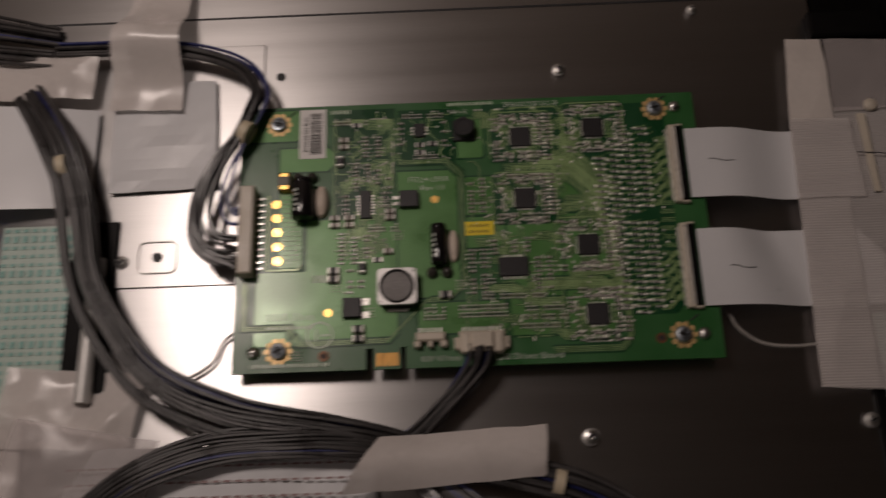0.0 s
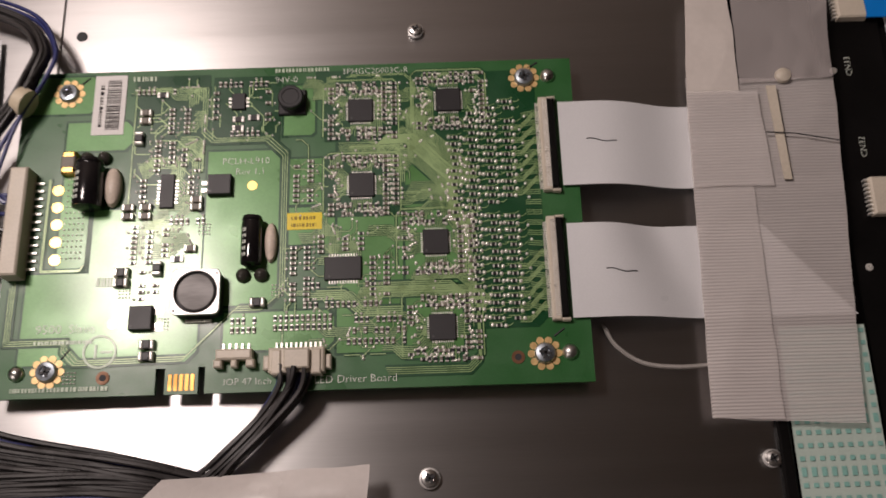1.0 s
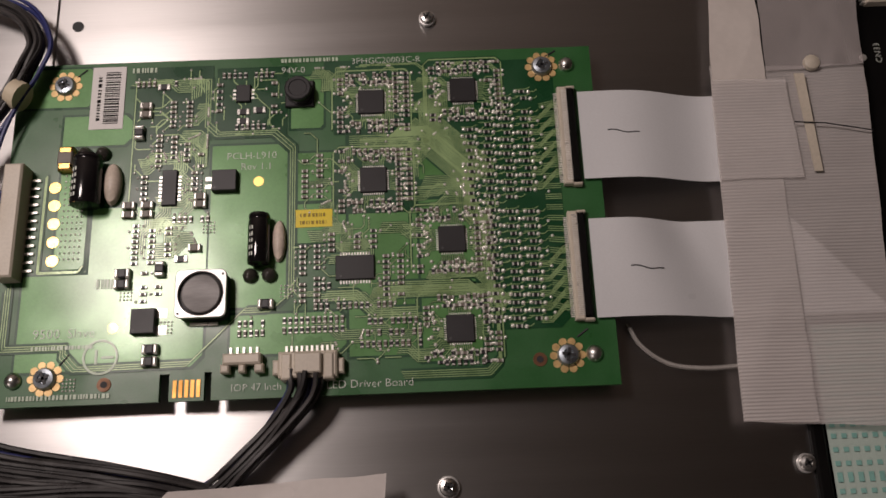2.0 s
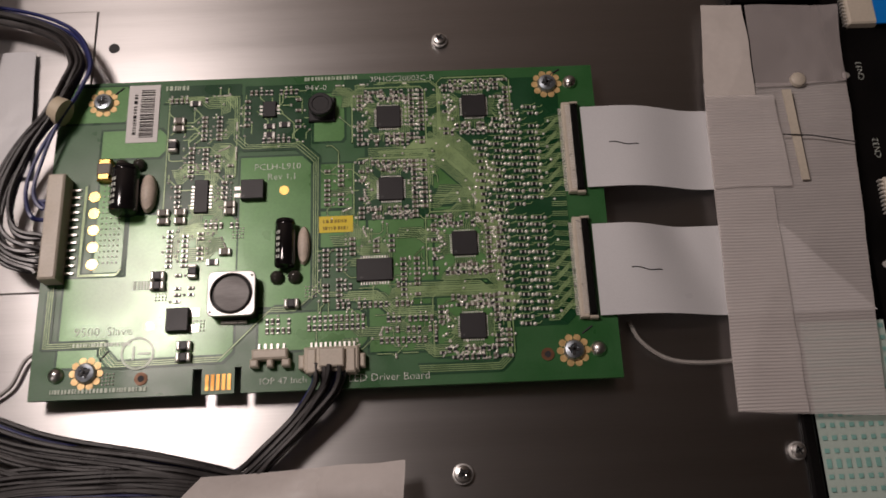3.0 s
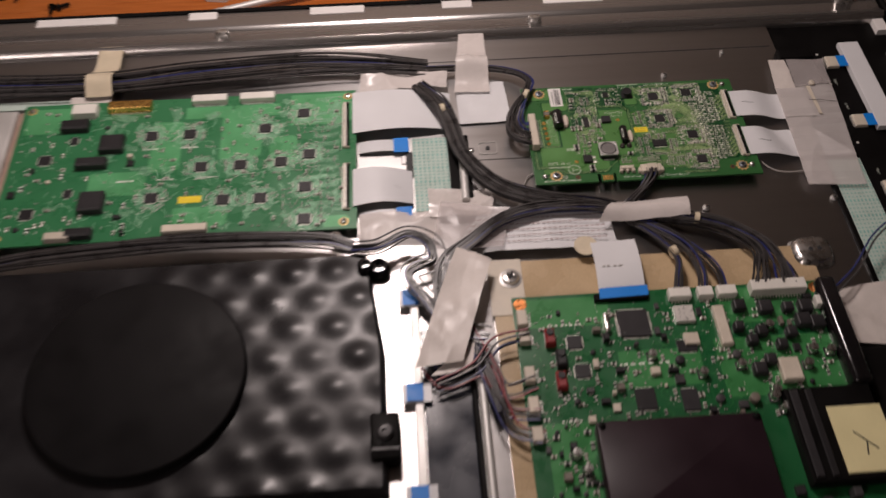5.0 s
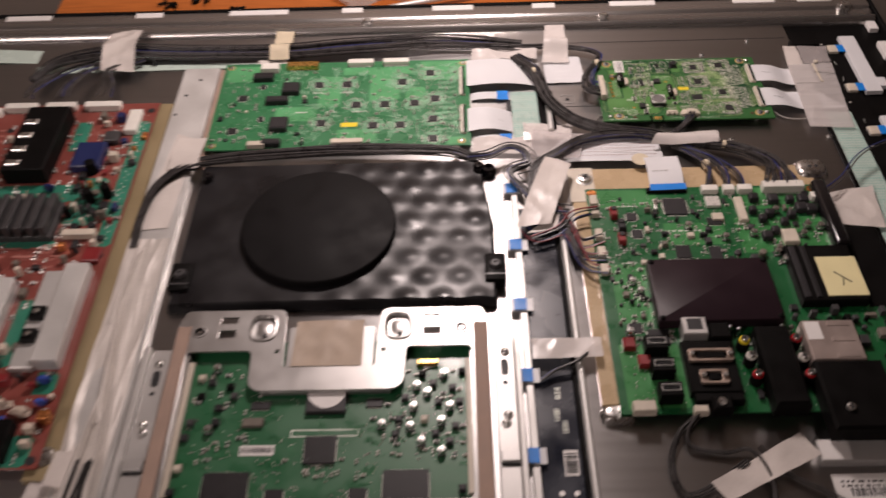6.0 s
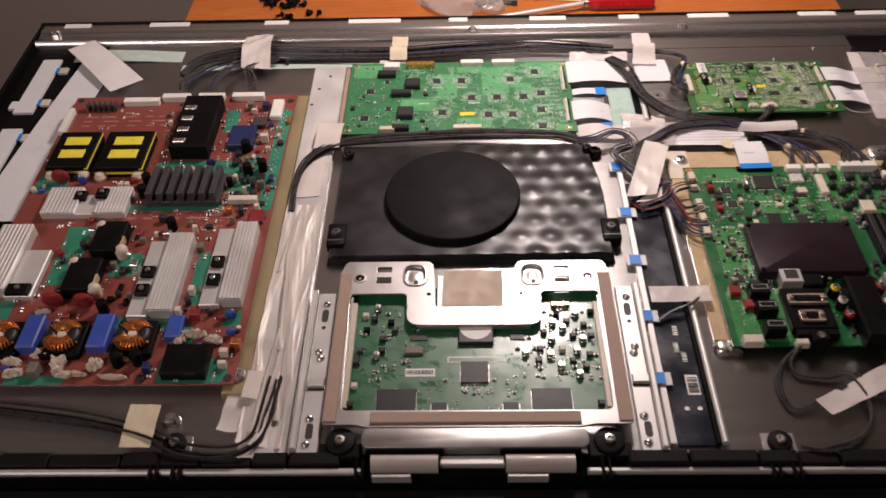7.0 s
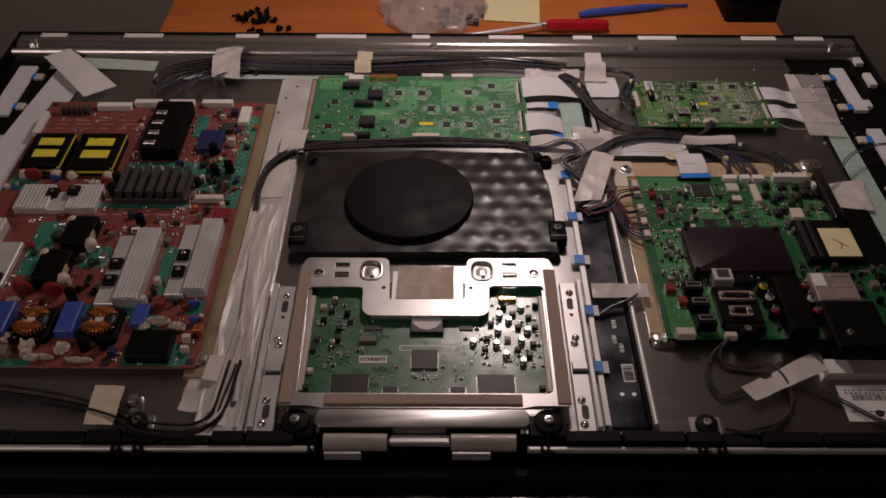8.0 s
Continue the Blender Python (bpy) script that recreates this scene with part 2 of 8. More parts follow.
# ---- mesh helpers ----
class Geo:
    """Vertices and faces of one mesh, with a material slot for each face."""

    def __init__(self):
        self.v, self.f, self.m = [], [], []

    def quad(self, pts, m=0):
        k = len(self.v)
        self.v += [tuple(p) for p in pts]
        self.f.append(tuple(range(k, k + len(pts))))
        self.m.append(m)

    def rings(self, rings, m=0, caps=True):
        k, n = len(self.v), len(rings[0])
        for r in rings:
            self.v += [tuple(p) for p in r]
        for i in range(len(rings) - 1):
            for j in range(n):
                a, b = k + i * n + j, k + i * n + (j + 1) % n
                self.f.append((a, b, b + n, a + n))
                self.m.append(m)
        if caps:
            self.f.append(tuple(k + j for j in reversed(range(n))))
            self.f.append(tuple(k + (len(rings) - 1) * n + j for j in range(n)))
            self.m += [m, m]
        return self

    def box(self, x0, x1, y0, y1, z0, z1, c=0.0, m=0, round=0.0):
        """A block; c: chamfer of its top edge; round: radius of its upright edges."""
        def loop(d, z):
            if not round:
                return [(x0 + d, y0 + d, z), (x1 - d, y0 + d, z), (x1 - d, y1 - d, z), (x0 + d, y1 - d, z)]
            out = []
            for cx, cy, a0 in ((x1 - round, y0 + round, -90), (x1 - round, y1 - round, 0), (x0 + round, y1 - round, 90), (x0 + round, y0 + round, 180)):
                for i in range(5):
                    a = radians(a0 + i * 22.5)
                    out.append((cx + (round - d) * math.cos(a), cy + (round - d) * math.sin(a), z))
            return out
        rs = [loop(0, z0), loop(0, z1 - c)]
        if c:
            rs += [loop(c * 0.35, z1 - c * 0.3), loop(c, z1)] if round else [loop(c, z1)]
        return self.rings(rs, m)

    def cyl(self, x, y, z0, z1, r, n=18, c=0.0, m=0, r1=None):
        r1 = r if r1 is None else r1
        def loop(rr, z):
            return [(x + rr * math.cos(2 * math.pi * i / n), y + rr * math.sin(2 * math.pi * i / n), z) for i in range(n)]
        rs = [loop(r, z0), loop(r1, z1 - c)]
        if c:
            rs += [loop(r1 - c * 0.35, z1 - c * 0.3), loop(r1 - c, z1)]
        return self.rings(rs, m)

    def turned(self, x, y, profile, n=20, m=0):
        """A body of revolution about an upright axis: (radius, height) pairs from below."""
        return self.rings([[(x + r * math.cos(2 * math.pi * i / n), y + r * math.sin(2 * math.pi * i / n), z) for i in range(n)] for r, z in profile], m)

    def tube(self, pts, r, n=6, m=0, prof=None):
        """A round bar through pts; prof: radius factors along it."""
        pts = [Vector(p) for p in pts]
        rs = []
        for i, p in enumerate(pts):
            d = (pts[min(i + 1, len(pts) - 1)] - pts[max(i - 1, 0)]).normalized()
            up = Vector((0, 0, 1)) if abs(d.z) < 0.9 else Vector((1, 0, 0))
            s = d.cross(up).normalized()
            u = s.cross(d)
            k = r * (prof[i] if prof else 1)
            rs.append([p + (s * math.cos(2 * math.pi * j / n) + u * math.sin(2 * math.pi * j / n)) * k for j in range(n)])
        return self.rings(rs, m)

    def sheet(self, corners, z, nu=24, nv=12, lift=None, thick=0.0002, rough=0.0, seed=0.0, m=0, grain=(1, 1)):
        """A thin sheet over four plan corners (in order round it); lift(u, v) adds height, rough wrinkles it."""
        a, b, c, d = [Vector((*p, 0)) for p in corners]
        k = len(self.v)
        for top in (1, 0):
            for j in range(nv + 1):
                for i in range(nu + 1):
                    u, v = i / nu, j / nv
                    p = a * (1 - u) * (1 - v) + b * u * (1 - v) + c * u * v + d * (1 - u) * v
                    h = z + (lift(u, v) if lift else 0)
                    if rough:
                        n0 = noise.noise(Vector((p.x * 55 * grain[0] + seed * 7, p.y * 55 * grain[1], seed)))
                        h += rough * (0.55 * (1 - abs(n0) * 2.2) + 0.35 * noise.noise(Vector((p.x * 38 * grain[0], p.y * 38 * grain[1] + seed * 5, 1))) + 0.16 * abs(noise.noise(Vector((p.x * 160 * grain[0], p.y * 160 * grain[1], seed)))))
                        e = 0.0004 * noise.noise(Vector((p.x * 90, p.y * 90, seed + 3)))
                        p = p + Vector((e, e, 0))
                    self.v.append((p.x, p.y, h + (thick if top else 0)))
        w, off = nu + 1, (nu + 1) * (nv + 1)
        for j in range(nv):
            for i in range(nu):
                q = k + j * w + i
                self.f.append((q, q + 1, q + 1 + w, q + w))
                self.f.append((q + off, q + off + w, q + off + w + 1, q + off + 1))
                self.m += [m, m]
        edge = [i for i in range(w)] + [j * w + nu for j in range(1, nv + 1)] + [nv * w + i for i in range(nu - 1, -1, -1)] + [j * w for j in range(nv - 1, 0, -1)]
        for i, e in enumerate(edge):
            g = edge[(i + 1) % len(edge)]
            self.f.append((k + g, k + e, k + e + off, k + g + off))
            self.m.append(m)
        return self

    def mesh(self, name, mats, smooth=False):
        me = bpy.data.meshes.new(name)
        me.from_pydata(self.v, [], self.f)
        for mt in (mats if isinstance(mats, (list, tuple)) else [mats]):
            me.materials.append(mt)
        me.polygons.foreach_set("material_index", self.m)
        if smooth:
            me.polygons.foreach_set("use_smooth", [len(f) < 5 for f in self.f])
            me.set_sharp_from_angle(angle=radians(40))
        if mats is STEEL:
            uv = me.uv_layers.new(name="across_the_brushing")
            for lp in me.loops:
                p = me.vertices[lp.vertex_index].co
                uv.data[lp.index].uv = (p.y, -p.x)
        me.update()
        return me


def hang(ob, parent):
    if parent is not None:
        ob.parent = parent
        ob.matrix_parent_inverse = Matrix.Translation(-Vector(parent.location)) if parent.type == "EMPTY" else Matrix.Identity(4)
    return ob


def part(name, geo, mats, parent, label="", smooth=False):
    """One mesh object, built in place, under a thing or a part."""
    ob = hang(new(name, geo.mesh(name, mats, smooth)), parent)
    return tagged(ob, label)


def thing(name, label, category, at, group=""):
    ob = new(name)
    ob.empty_display_size = 0.01
    ob.location = at
    return tagged(ob, label, category, group)


def single(name, geo, mats, label, category, group="", kind="", smooth=False):
    return tagged(new(name, geo.mesh(name, mats, smooth)), label, category, group, kind)


def at_pose(name, me, parent, x, y, z, rz=0.0, sx=1.0, sy=1.0):
    ob = hang(new(name, me), parent)
    ob.matrix_basis = Matrix.LocRotScale((x, y, z), Euler((0, 0, radians(rz))), (sx, sy, 1))
    return ob


def smooth_line(pts, n=8):
    """A smooth curve through pts (Catmull-Rom)."""
    pts = [Vector(p) for p in pts]
    pts = [2 * pts[0] - pts[1]] + pts + [2 * pts[-1] - pts[-2]]
    out = []
    for i in range(1, len(pts) - 2):
        a, b, c, d = pts[i - 1:i + 3]
        for k in range(n):
            t = k / n
            out.append(0.5 * (2 * b + (c - a) * t + (2 * a - 5 * b + 4 * c - d) * t * t + (3 * b - a - 3 * c + d) * t ** 3))
    out.append(pts[-2])
    return out


rng = random.Random(7)


def harness(label, pts, count, width, r=0.0007, blues=1, spread=None, group="cable bundles", reds=0, layers=3, n=8):
    """A bundle of loose insulated wires along pts; spread: width factors at the points."""
    h = thing("cable_harness", label, "cable", pts[0], group)
    mid = smooth_line(pts, n)
    sp = [s.x for s in smooth_line([(s, 0, 0) for s in (spread or [1] * len(pts))], n)]
    for w in range(count):
        a0, b0 = rng.uniform(-1, 1), rng.random()
        if count <= 3:
            a0 = (w - (count - 1) / 2) / max(1, count / 2)
        line, ph = [], rng.uniform(0, 50)
        for i, p in enumerate(mid):
            d = (mid[min(i + 1, len(mid) - 1)] - mid[max(i - 1, 0)])
            side = Vector((-d.y, d.x, 0)).normalized()
            a = a0 * 0.92 + 0.26 * noise.noise(Vector((i * 0.07 / n * 8, ph, 0)))
            b = b0 + 0.35 * noise.noise(Vector((i * 0.07 / n * 8, ph, 7)))
            q = p + side * (a * width * 0.5 * sp[i])
            q.z = max(0.0012, p.z + (b - 0.5) * 2 * r * layers)
            line.append(q)
        mt = WIRE_BLUE if w < blues else WIRE_RED if w < blues + reds else WIRE
        part("wire", Geo().tube(line, r * rng.uniform(0.9, 1.1), 6), mt, h, smooth=True)
    return h


def screw(x, y, z, r=0.003, h=0.0018, washer=0.0, mat=None, label="nickel pan-head cross screw", group="chassis screws", parent=None):
    g = Geo().turned(x, y, [(r, z), (r, z + h * 0.45), (r * 0.86, z + h * 0.85), (r * 0.5, z + h), (r * 0.42, z + h * 0.7), (r * 0.05, z + h * 0.55)], 16)
    mt = mat or CHROME
    if parent is None:
        ob = single("screw", g, mt, label, "screw", group, smooth=True)
    else:
        ob = part("screw", g, mt, parent, smooth=True)
    slot = Geo()
    a = rng.uniform(0, 3.14)
    for k in (a, a + math.pi / 2):
        dx, dy = math.cos(k), math.sin(k)
        w = r * 0.13
        slot.quad([(x + dx * r * .6 + dy * w, y + dy * r * .6 - dx * w, z + h * 1.02), (x + dx * r * .6 - dy * w, y + dy * r * .6 + dx * w, z + h * 1.02),
                   (x - dx * r * .6 - dy * w, y - dy * r * .6 + dx * w, z + h * 1.02), (x - dx * r * .6 + dy * w, y - dy * r * .6 - dx * w, z + h * 1.02)])
    part("cross_slot", slot, INK, ob)
    if washer:
        part("washer", Geo().cyl(x, y, z - 0.0006, z + 0.0003, washer, 20, 0.0002), STEEL_SATIN, ob if parent is None else parent, smooth=True)
    return ob


def words(text, x, y, z, size, mat, parent, rz=0.0):
    """Flat printed letters."""
    cu = bpy.data.curves.new("print", "FONT")
    cu.body, cu.size, cu.resolution_u = text, size, 2
    cu.offset = -size * 0.018
    tmp = bpy.data.objects.new("print", cu)
    me = bpy.data.meshes.new_from_object(tmp)
    bpy.data.objects.remove(tmp)
    me.materials.append(mat)
    return at_pose("lettering", me, parent, x, y, z, rz)


def bars(x, y, z, w, h, n, mat, parent, upright=False, name="print_line"):
    """Unreadable print as plain bars."""
    g, p = Geo(), 0.0
    while p < 1:
        s = rng.uniform(0.3, 1.0) / n
        e = min(1, p + s)
        if upright:
            g.quad([(x, y + p * h, z), (x + w, y + p * h, z), (x + w, y + e * h, z), (x, y + e * h, z)])
        else:
            g.quad([(x + p * w, y, z), (x + e * w, y, z), (x + e * w, y + h, z), (x + p * w, y + h, z)])
        p = e + rng.uniform(0.25, 0.7) / n
    return tagged(part(name, g, mat, parent), kind="stuff")

def rounded(pts, r):
    """A closed plan outline with its corners rounded: (x, y) or (x, y, own radius)."""
    out, n = [], len(pts)
    for i, p in enumerate(pts):
        a, b, c = Vector(pts[i - 1][:2]), Vector(p[:2]), Vector(pts[(i + 1) % n][:2])
        k = min(p[2] if len(p) > 2 else r, (a - b).length * 0.48, (c - b).length * 0.48)
        s, e = b + (a - b).normalized() * k, b + (c - b).normalized() * k
        out += [(1 - t) ** 2 * s + 2 * t * (1 - t) * b + t * t * e for t in (0, 0.17, 0.33, 0.5, 0.67, 0.83, 1)]
    return out


def oval_line(x, y, r, n=32):
    return [(x + r * math.cos(2 * math.pi * i / n), y + r * math.sin(2 * math.pi * i / n)) for i in range(n)]


def pressed(name, outlines, z0, z1, mat, parent, label="", edge=0.0003):
    """A flat plate cut to its outlines (the first is the rim, the others are openings), with softened edges."""
    cu = bpy.data.curves.new(name, "CURVE")
    cu.dimensions, cu.fill_mode = "2D", "BOTH"
    cu.extrude, cu.bevel_depth, cu.bevel_resolution, cu.offset = (z1 - z0) / 2 - edge, edge, 1, -edge
    for pts in outlines:
        sp = cu.splines.new("POLY")
        sp.points.add(len(pts) - 1)
        for q, p in zip(sp.points, pts):
            q.co = (p[0], p[1], 0, 1)
        sp.use_cyclic_u = True
    tmp = bpy.data.objects.new(name, cu)
    me = bpy.data.meshes.new_from_object(tmp)
    bpy.data.objects.remove(tmp)
    me.transform(Matrix.Translation((0, 0, (z0 + z1) / 2)))
    me.materials.clear()
    me.materials.append(mat)
    me.polygons.foreach_set("use_smooth", [False] * len(me.polygons))
    return tagged(hang(new(name, me), parent), label)


# ---- the room and the desk ----
def setting(name, geo, mats, label, category):
    return single(name, geo, mats, label, category, kind="structure")


FLOOR_Z, DESK_Z = -0.79, -0.042
setting("floor", Geo().box(-2.2, 1.8, -2.2, 0.8, FLOOR_Z - 0.05, FLOOR_Z), FLOORING, "dark grey floor of a dim room", "floor")
setting("ceiling", Geo().box(-2.3, 1.9, -2.3, 0.84, 1.75, 1.80), WALLPAINT, "plain painted ceiling in shade", "ceiling")
# North wall stands this near so its lit face brightens the steel's reflections.
setting("wall_north", Geo().box(-2.2, 1.8, 0.74, 0.84, FLOOR_Z - 0.05, 1.75), WALLPAINT, "warm grey wall set close behind the desk to brighten the steel", "wall")
setting("wall_south", Geo().box(-2.2, 1.8, -2.3, -2.2, FLOOR_Z - 0.05, 1.75), WALLPAINT, "warm grey painted wall", "wall")
setting("wall_west", Geo().box(-2.3, -2.2, -2.3, 0.84, FLOOR_Z - 0.05, 1.75), WALLPAINT, "warm grey painted wall", "wall")
setting("wall_east", Geo().box(1.8, 1.9, -2.3, 0.84, FLOOR_Z - 0.05, 1.75), WALLPAINT, "warm grey painted wall", "wall")
desk = thing("desk", "orange-brown wooden desk under the television", "desk", (-0.205, 0.22, FLOOR_Z))
part("tabletop", Geo().box(-0.648, 0.240, -0.24, 0.62, DESK_Z - 0.025, DESK_Z, 0.002, round=0.004), WOOD, desk)
for x in (-0.63, 0.20):
    part("side_panel", Geo().box(x, x + 0.02, -0.20, 0.60, FLOOR_Z, DESK_Z - 0.025), WOOD, desk)

# ---- the opened television, face down ----
XL, XR, YN, YF = -0.800, 0.295, -0.300, 0.346
tv = thing("television_chassis", "opened flat television lying face down with its steel back bare", "television", (-0.253, 0.02, DESK_Z))
sheet = part("back_sheet", Geo().box(-0.700, 0.190, -0.284, 0.298, -0.004, 0.0), STEEL, tv, "brushed steel back sheet")
part("tray", Geo().box(XL + 0.004, XR - 0.004, -0.300, YF - 0.004, DESK_Z + 0.002, -0.0042), BLACK, tv, "black plastic inner tray")
for x0, x1 in ((XL, XL + 0.004), (XR - 0.004, XR)):
    part("side_rim", Geo().box(x0, x1, YN, YF, DESK_Z, 0.006, 0.001), BLACK, tv)
part("far_rim", Geo().box(XL, XR, YF - 0.004, YF, DESK_Z, 0.007, 0.001), BLACK, tv)
part("seam_plate", Geo().box(-0.115, -0.0160, 0.166, 0.2610, 0.0, 0.0006, 0.0004), STEEL, tv, "thin steel overlay plate")
part("far_seam", Geo().box(-0.420, 0.186, 0.2731, 0.2739, -0.0005, 0.0002), INK, tv, "narrow dark seam in the steel")
pressed("embossed_outline", [rounded([(-0.0585, 0.1710), (-0.0445, 0.1710), (-0.0445, 0.1830), (-0.0585, 0.1830)], 0.003), rounded([(-0.0580, 0.1715), (-0.0450, 0.1715), (-0.0450, 0.1825), (-0.0580, 0.1825)], 0.0027)], 0.0008, 0.0013, STEEL_SATIN, tv, "thin raised outline pressed in the steel", 0.0001)
g = Geo()
prof = [(0.2985, 0.0), (0.3005, 0.004), (0.3035, 0.0062), (0.3065, 0.0045), (0.309, 0.0032), (0.320, 0.0030), (0.3225, 0.0052), (0.3255, 0.0058), (0.3415, 0.0050), (0.3415, -0.004), (0.2985, -0.004)]
g.rings([[(x, y, z) for y, z in reversed(prof)] for x in (XL + 0.006, XR - 0.006)])
part("far_flange", g, FLANGE, tv, "folded steel flange with a rolled bead", smooth=True)
for x0, x1 in ((-0.768, -0.735), (-0.66, -0.61), (-0.515, -0.485), (-0.41, -0.345), (-0.285, -0.262), (-0.185, -0.14), (-0.075, -0.05), (0.01, 0.06), (0.145, 0.19), (0.215, 0.252)):
    part("edge_tape", Geo().box(x0, x1, 0.3335, 0.3425, 0.0050, 0.0062, 0.0002), PAPER, tv, "strip of white edge tape")
for y0, y1 in ((0.235, 0.262), (0.285, 0.315)):
    part("edge_tape", Geo().box(0.2795, 0.2885, y0, y1, -0.004, 0.0012, 0.0002), PAPER, tv, "strip of white edge tape")
# pale beam between the power supply and the middle
part("left_beam", Geo().box(-0.4400, -0.4035, -0.290, 0.236, 0.0, 0.0065, 0.0012), ALU, tv, "pale aluminium beam")
part("beam_edge", Geo().box(-0.4030, -0.3955, 0.086, 0.236, 0.0, 0.004, 0.0008), GASKET, tv)
part("insulating_strip", Geo().box(-0.4615, -0.4405, -0.232, 0.178, 0.0002, 0.0062), TAN_DARK, tv)
part("tan_sheet", Geo().box(-0.0610, 0.1540, -0.177, 0.0720, 0.0002, 0.0026), TAN, tv, "tan insulating sheet under the main board")
# Thin cream patch paints in the whitish glare on the tan sheet.
part("pale_film", Geo().box(-0.0625, -0.0400, 0.0300, 0.0735, 0.0028, 0.0032, 0.0001), CREAM, tv, "cream patch painting the glare on the end of the tan sheet")
part("sheet_fold", Geo().box(0.1880, 0.1915, -0.284, 0.135, -0.003, 0.0022, 0.0006), BLACK, tv)
for i, (x, y) in enumerate(((-0.010, 0.247), (-0.0515, 0.177), (-0.475, 0.250), (-0.70, 0.236), (0.178, 0.0), (0.02, -0.236), (-0.02, -0.238), (-0.43, 0.19), (-0.42, 0.215), (-0.435, 0.16))):
    part("hole", Geo().cyl(x, y, -0.002, 0.0014 if -0.12 < x < -0.01 and y > 0.166 else 0.0003 if x > -0.40 else 0.0068, 0.0017, 12), INK, tv)
part("edge_block", Geo().box(0.1870, 0.2140, 0.2520, 0.2625, 0.0002, 0.0060, 0.0008), BLACK, tv)
# embossed bosses
def boss(x, y, w, d, h=0.006, label="embossed bright steel boss"):
    n = 28
    def ring(k, z):
        return [(x + w * k * math.copysign(abs(math.cos(t)) ** 0.6, math.cos(t)), y + d * k * math.copysign(abs(math.sin(t)) ** 0.6, math.sin(t)), z) for t in [2 * math.pi * i / n for i in range(n)]]
    part("boss", Geo().rings([ring(1, 0.0002), ring(0.93, h * 0.35), ring(0.78, h * 0.85), ring(0.66, h), ring(0.3, h * 1.02)]), CHROME, tv, label, smooth=True)
boss(0.1555, 0.0665, 0.0150, 0.0130)
for bx, by in ((0.153, 0.066), (0.159, 0.0665)):
    part("boss_hole", Geo().cyl(bx, by, 0.0061, 0.0064, 0.0016, 12), INK, tv)
boss(-0.051, -0.186, 0.0125, 0.008)
boss(-0.452, -0.214, 0.009, 0.009, 0.009)
boss(-0.497, -0.254, 0.007, 0.006, 0.006)
boss(-0.256, 0.314, 0.0065, 0.0035, 0.009)
boss(0.0, 0.314, 0.0065, 0.0035, 0.009)
boss(-0.775, 0.322, 0.008, 0.005, 0.009)
boss(0.262, 0.322, 0.009, 0.005, 0.009)
for x, y, r in ((0.094, 0.245, 0.0021), (0.095, 0.110, 0.0024), (0.186, 0.1125, 0.0021), (-0.0640, 0.1755, 0.0021), (0.146, 0.2685, 0.0016)):
    screw(x, y, 0.0010, r, 0.0016, r * 1.2, label="small cross screw in the steel back", group="chassis screws")
screw(-0.048, 0.058, 0.0035, 0.0058, 0.0035, 0.0075, label="large bright washer-head screw by the main board")
screw(-0.162, 0.094, 0.010, 0.0045, 0.003, 0, label="bright screw at the corner of the black tray")

# ---- near edge: foam, silver bar, bezel ----
part("near_bar", Geo().box(XL + 0.004, -0.344, -0.3020, -0.2975, -0.0005, 0.0035, 0.0012), STEEL_SATIN, tv, "long blue-grey metal bar")
part("near_bar", Geo().box(-0.178, XR - 0.004, -0.3020, -0.2975, -0.0005, 0.0035, 0.0012), STEEL_SATIN, tv, "long blue-grey metal bar")
part("near_step", Geo().box(XL + 0.004, XR - 0.004, -0.318, -0.3068, -0.040, -0.010, 0.002), BLACK_MATT, tv)
g = Geo()
prof = [(-0.318, -0.040)] + [(-0.335 + 0.017 * math.cos(radians(a)), -0.030 + 0.012 * math.sin(radians(a))) for a in range(0, 181, 18)] + [(-0.352, -0.040)]
g.rings([[(x, y, z) for y, z in prof] for x in (XL, XR)])
part("bezel", g, BLACK_GLOSS, tv, "glossy black rounded bezel", smooth=True)
part("bezel_skirt", Geo().box(XL, XR, -0.43, -0.352, DESK_Z - 0.02, -0.036, 0.003), BLACK_GLOSS, tv)
x = XL + 0.01
while x < XR - 0.03:
    w = rng.uniform(0.025, 0.06)
    if not (-0.345 < x + w and x < -0.175):
        part("foam_block", Geo().box(x, x + w - 0.002, -0.2965, -0.2865 + rng.uniform(0, 0.002), 0.0, 0.006 + rng.uniform(-0.001, 0.002), 0.001), BLACK_MATT, tv)
    x += w
for x in (-0.503, -0.486, -0.350, -0.168, -0.045, -0.030):
    for k in (0, 0.005):
        part("clip", Geo().box(x + k, x + k + 0.0022, -0.3085, -0.290, 0.001, 0.0065, 0.001), BLACK, tv)
for x0, x1 in ((-0.338, -0.288), (-0.238, -0.187)):
    part("rubber_roll", Geo().tube([(x0, -0.2945, 0.003), (x1, -0.2945, 0.003)], 0.0070, 20), ROLL, tv, "grey wrapped roll", smooth=True)
    part("roll_holder", Geo().box(x0 - 0.004, x1 + 0.004, -0.2874, -0.2863, 0.0, 0.0110, 0.0004), BLACK, tv)
    part("latch", Geo().box(x0 + 0.001, x1 - 0.02, -0.306, -0.3035, -0.004, 0.004, 0.0005), STEEL_SATIN, tv)
part("middle_strip", Geo().box(-0.287, -0.239, -0.297, -0.289, 0.001, 0.006, 0.001), STEEL_SATIN, tv)

# ---- black side boards at both ends ----
def side_board(x0, x1, y0, y1, label):
    t = thing("source_board", label, "circuit board", ((x0 + x1) / 2, (y0 + y1) / 2, -0.004), "panel edge boards")
    part("board", Geo().box(x0, x1, y0, y1, -0.004, -0.0016), BLACK, t)
    return t


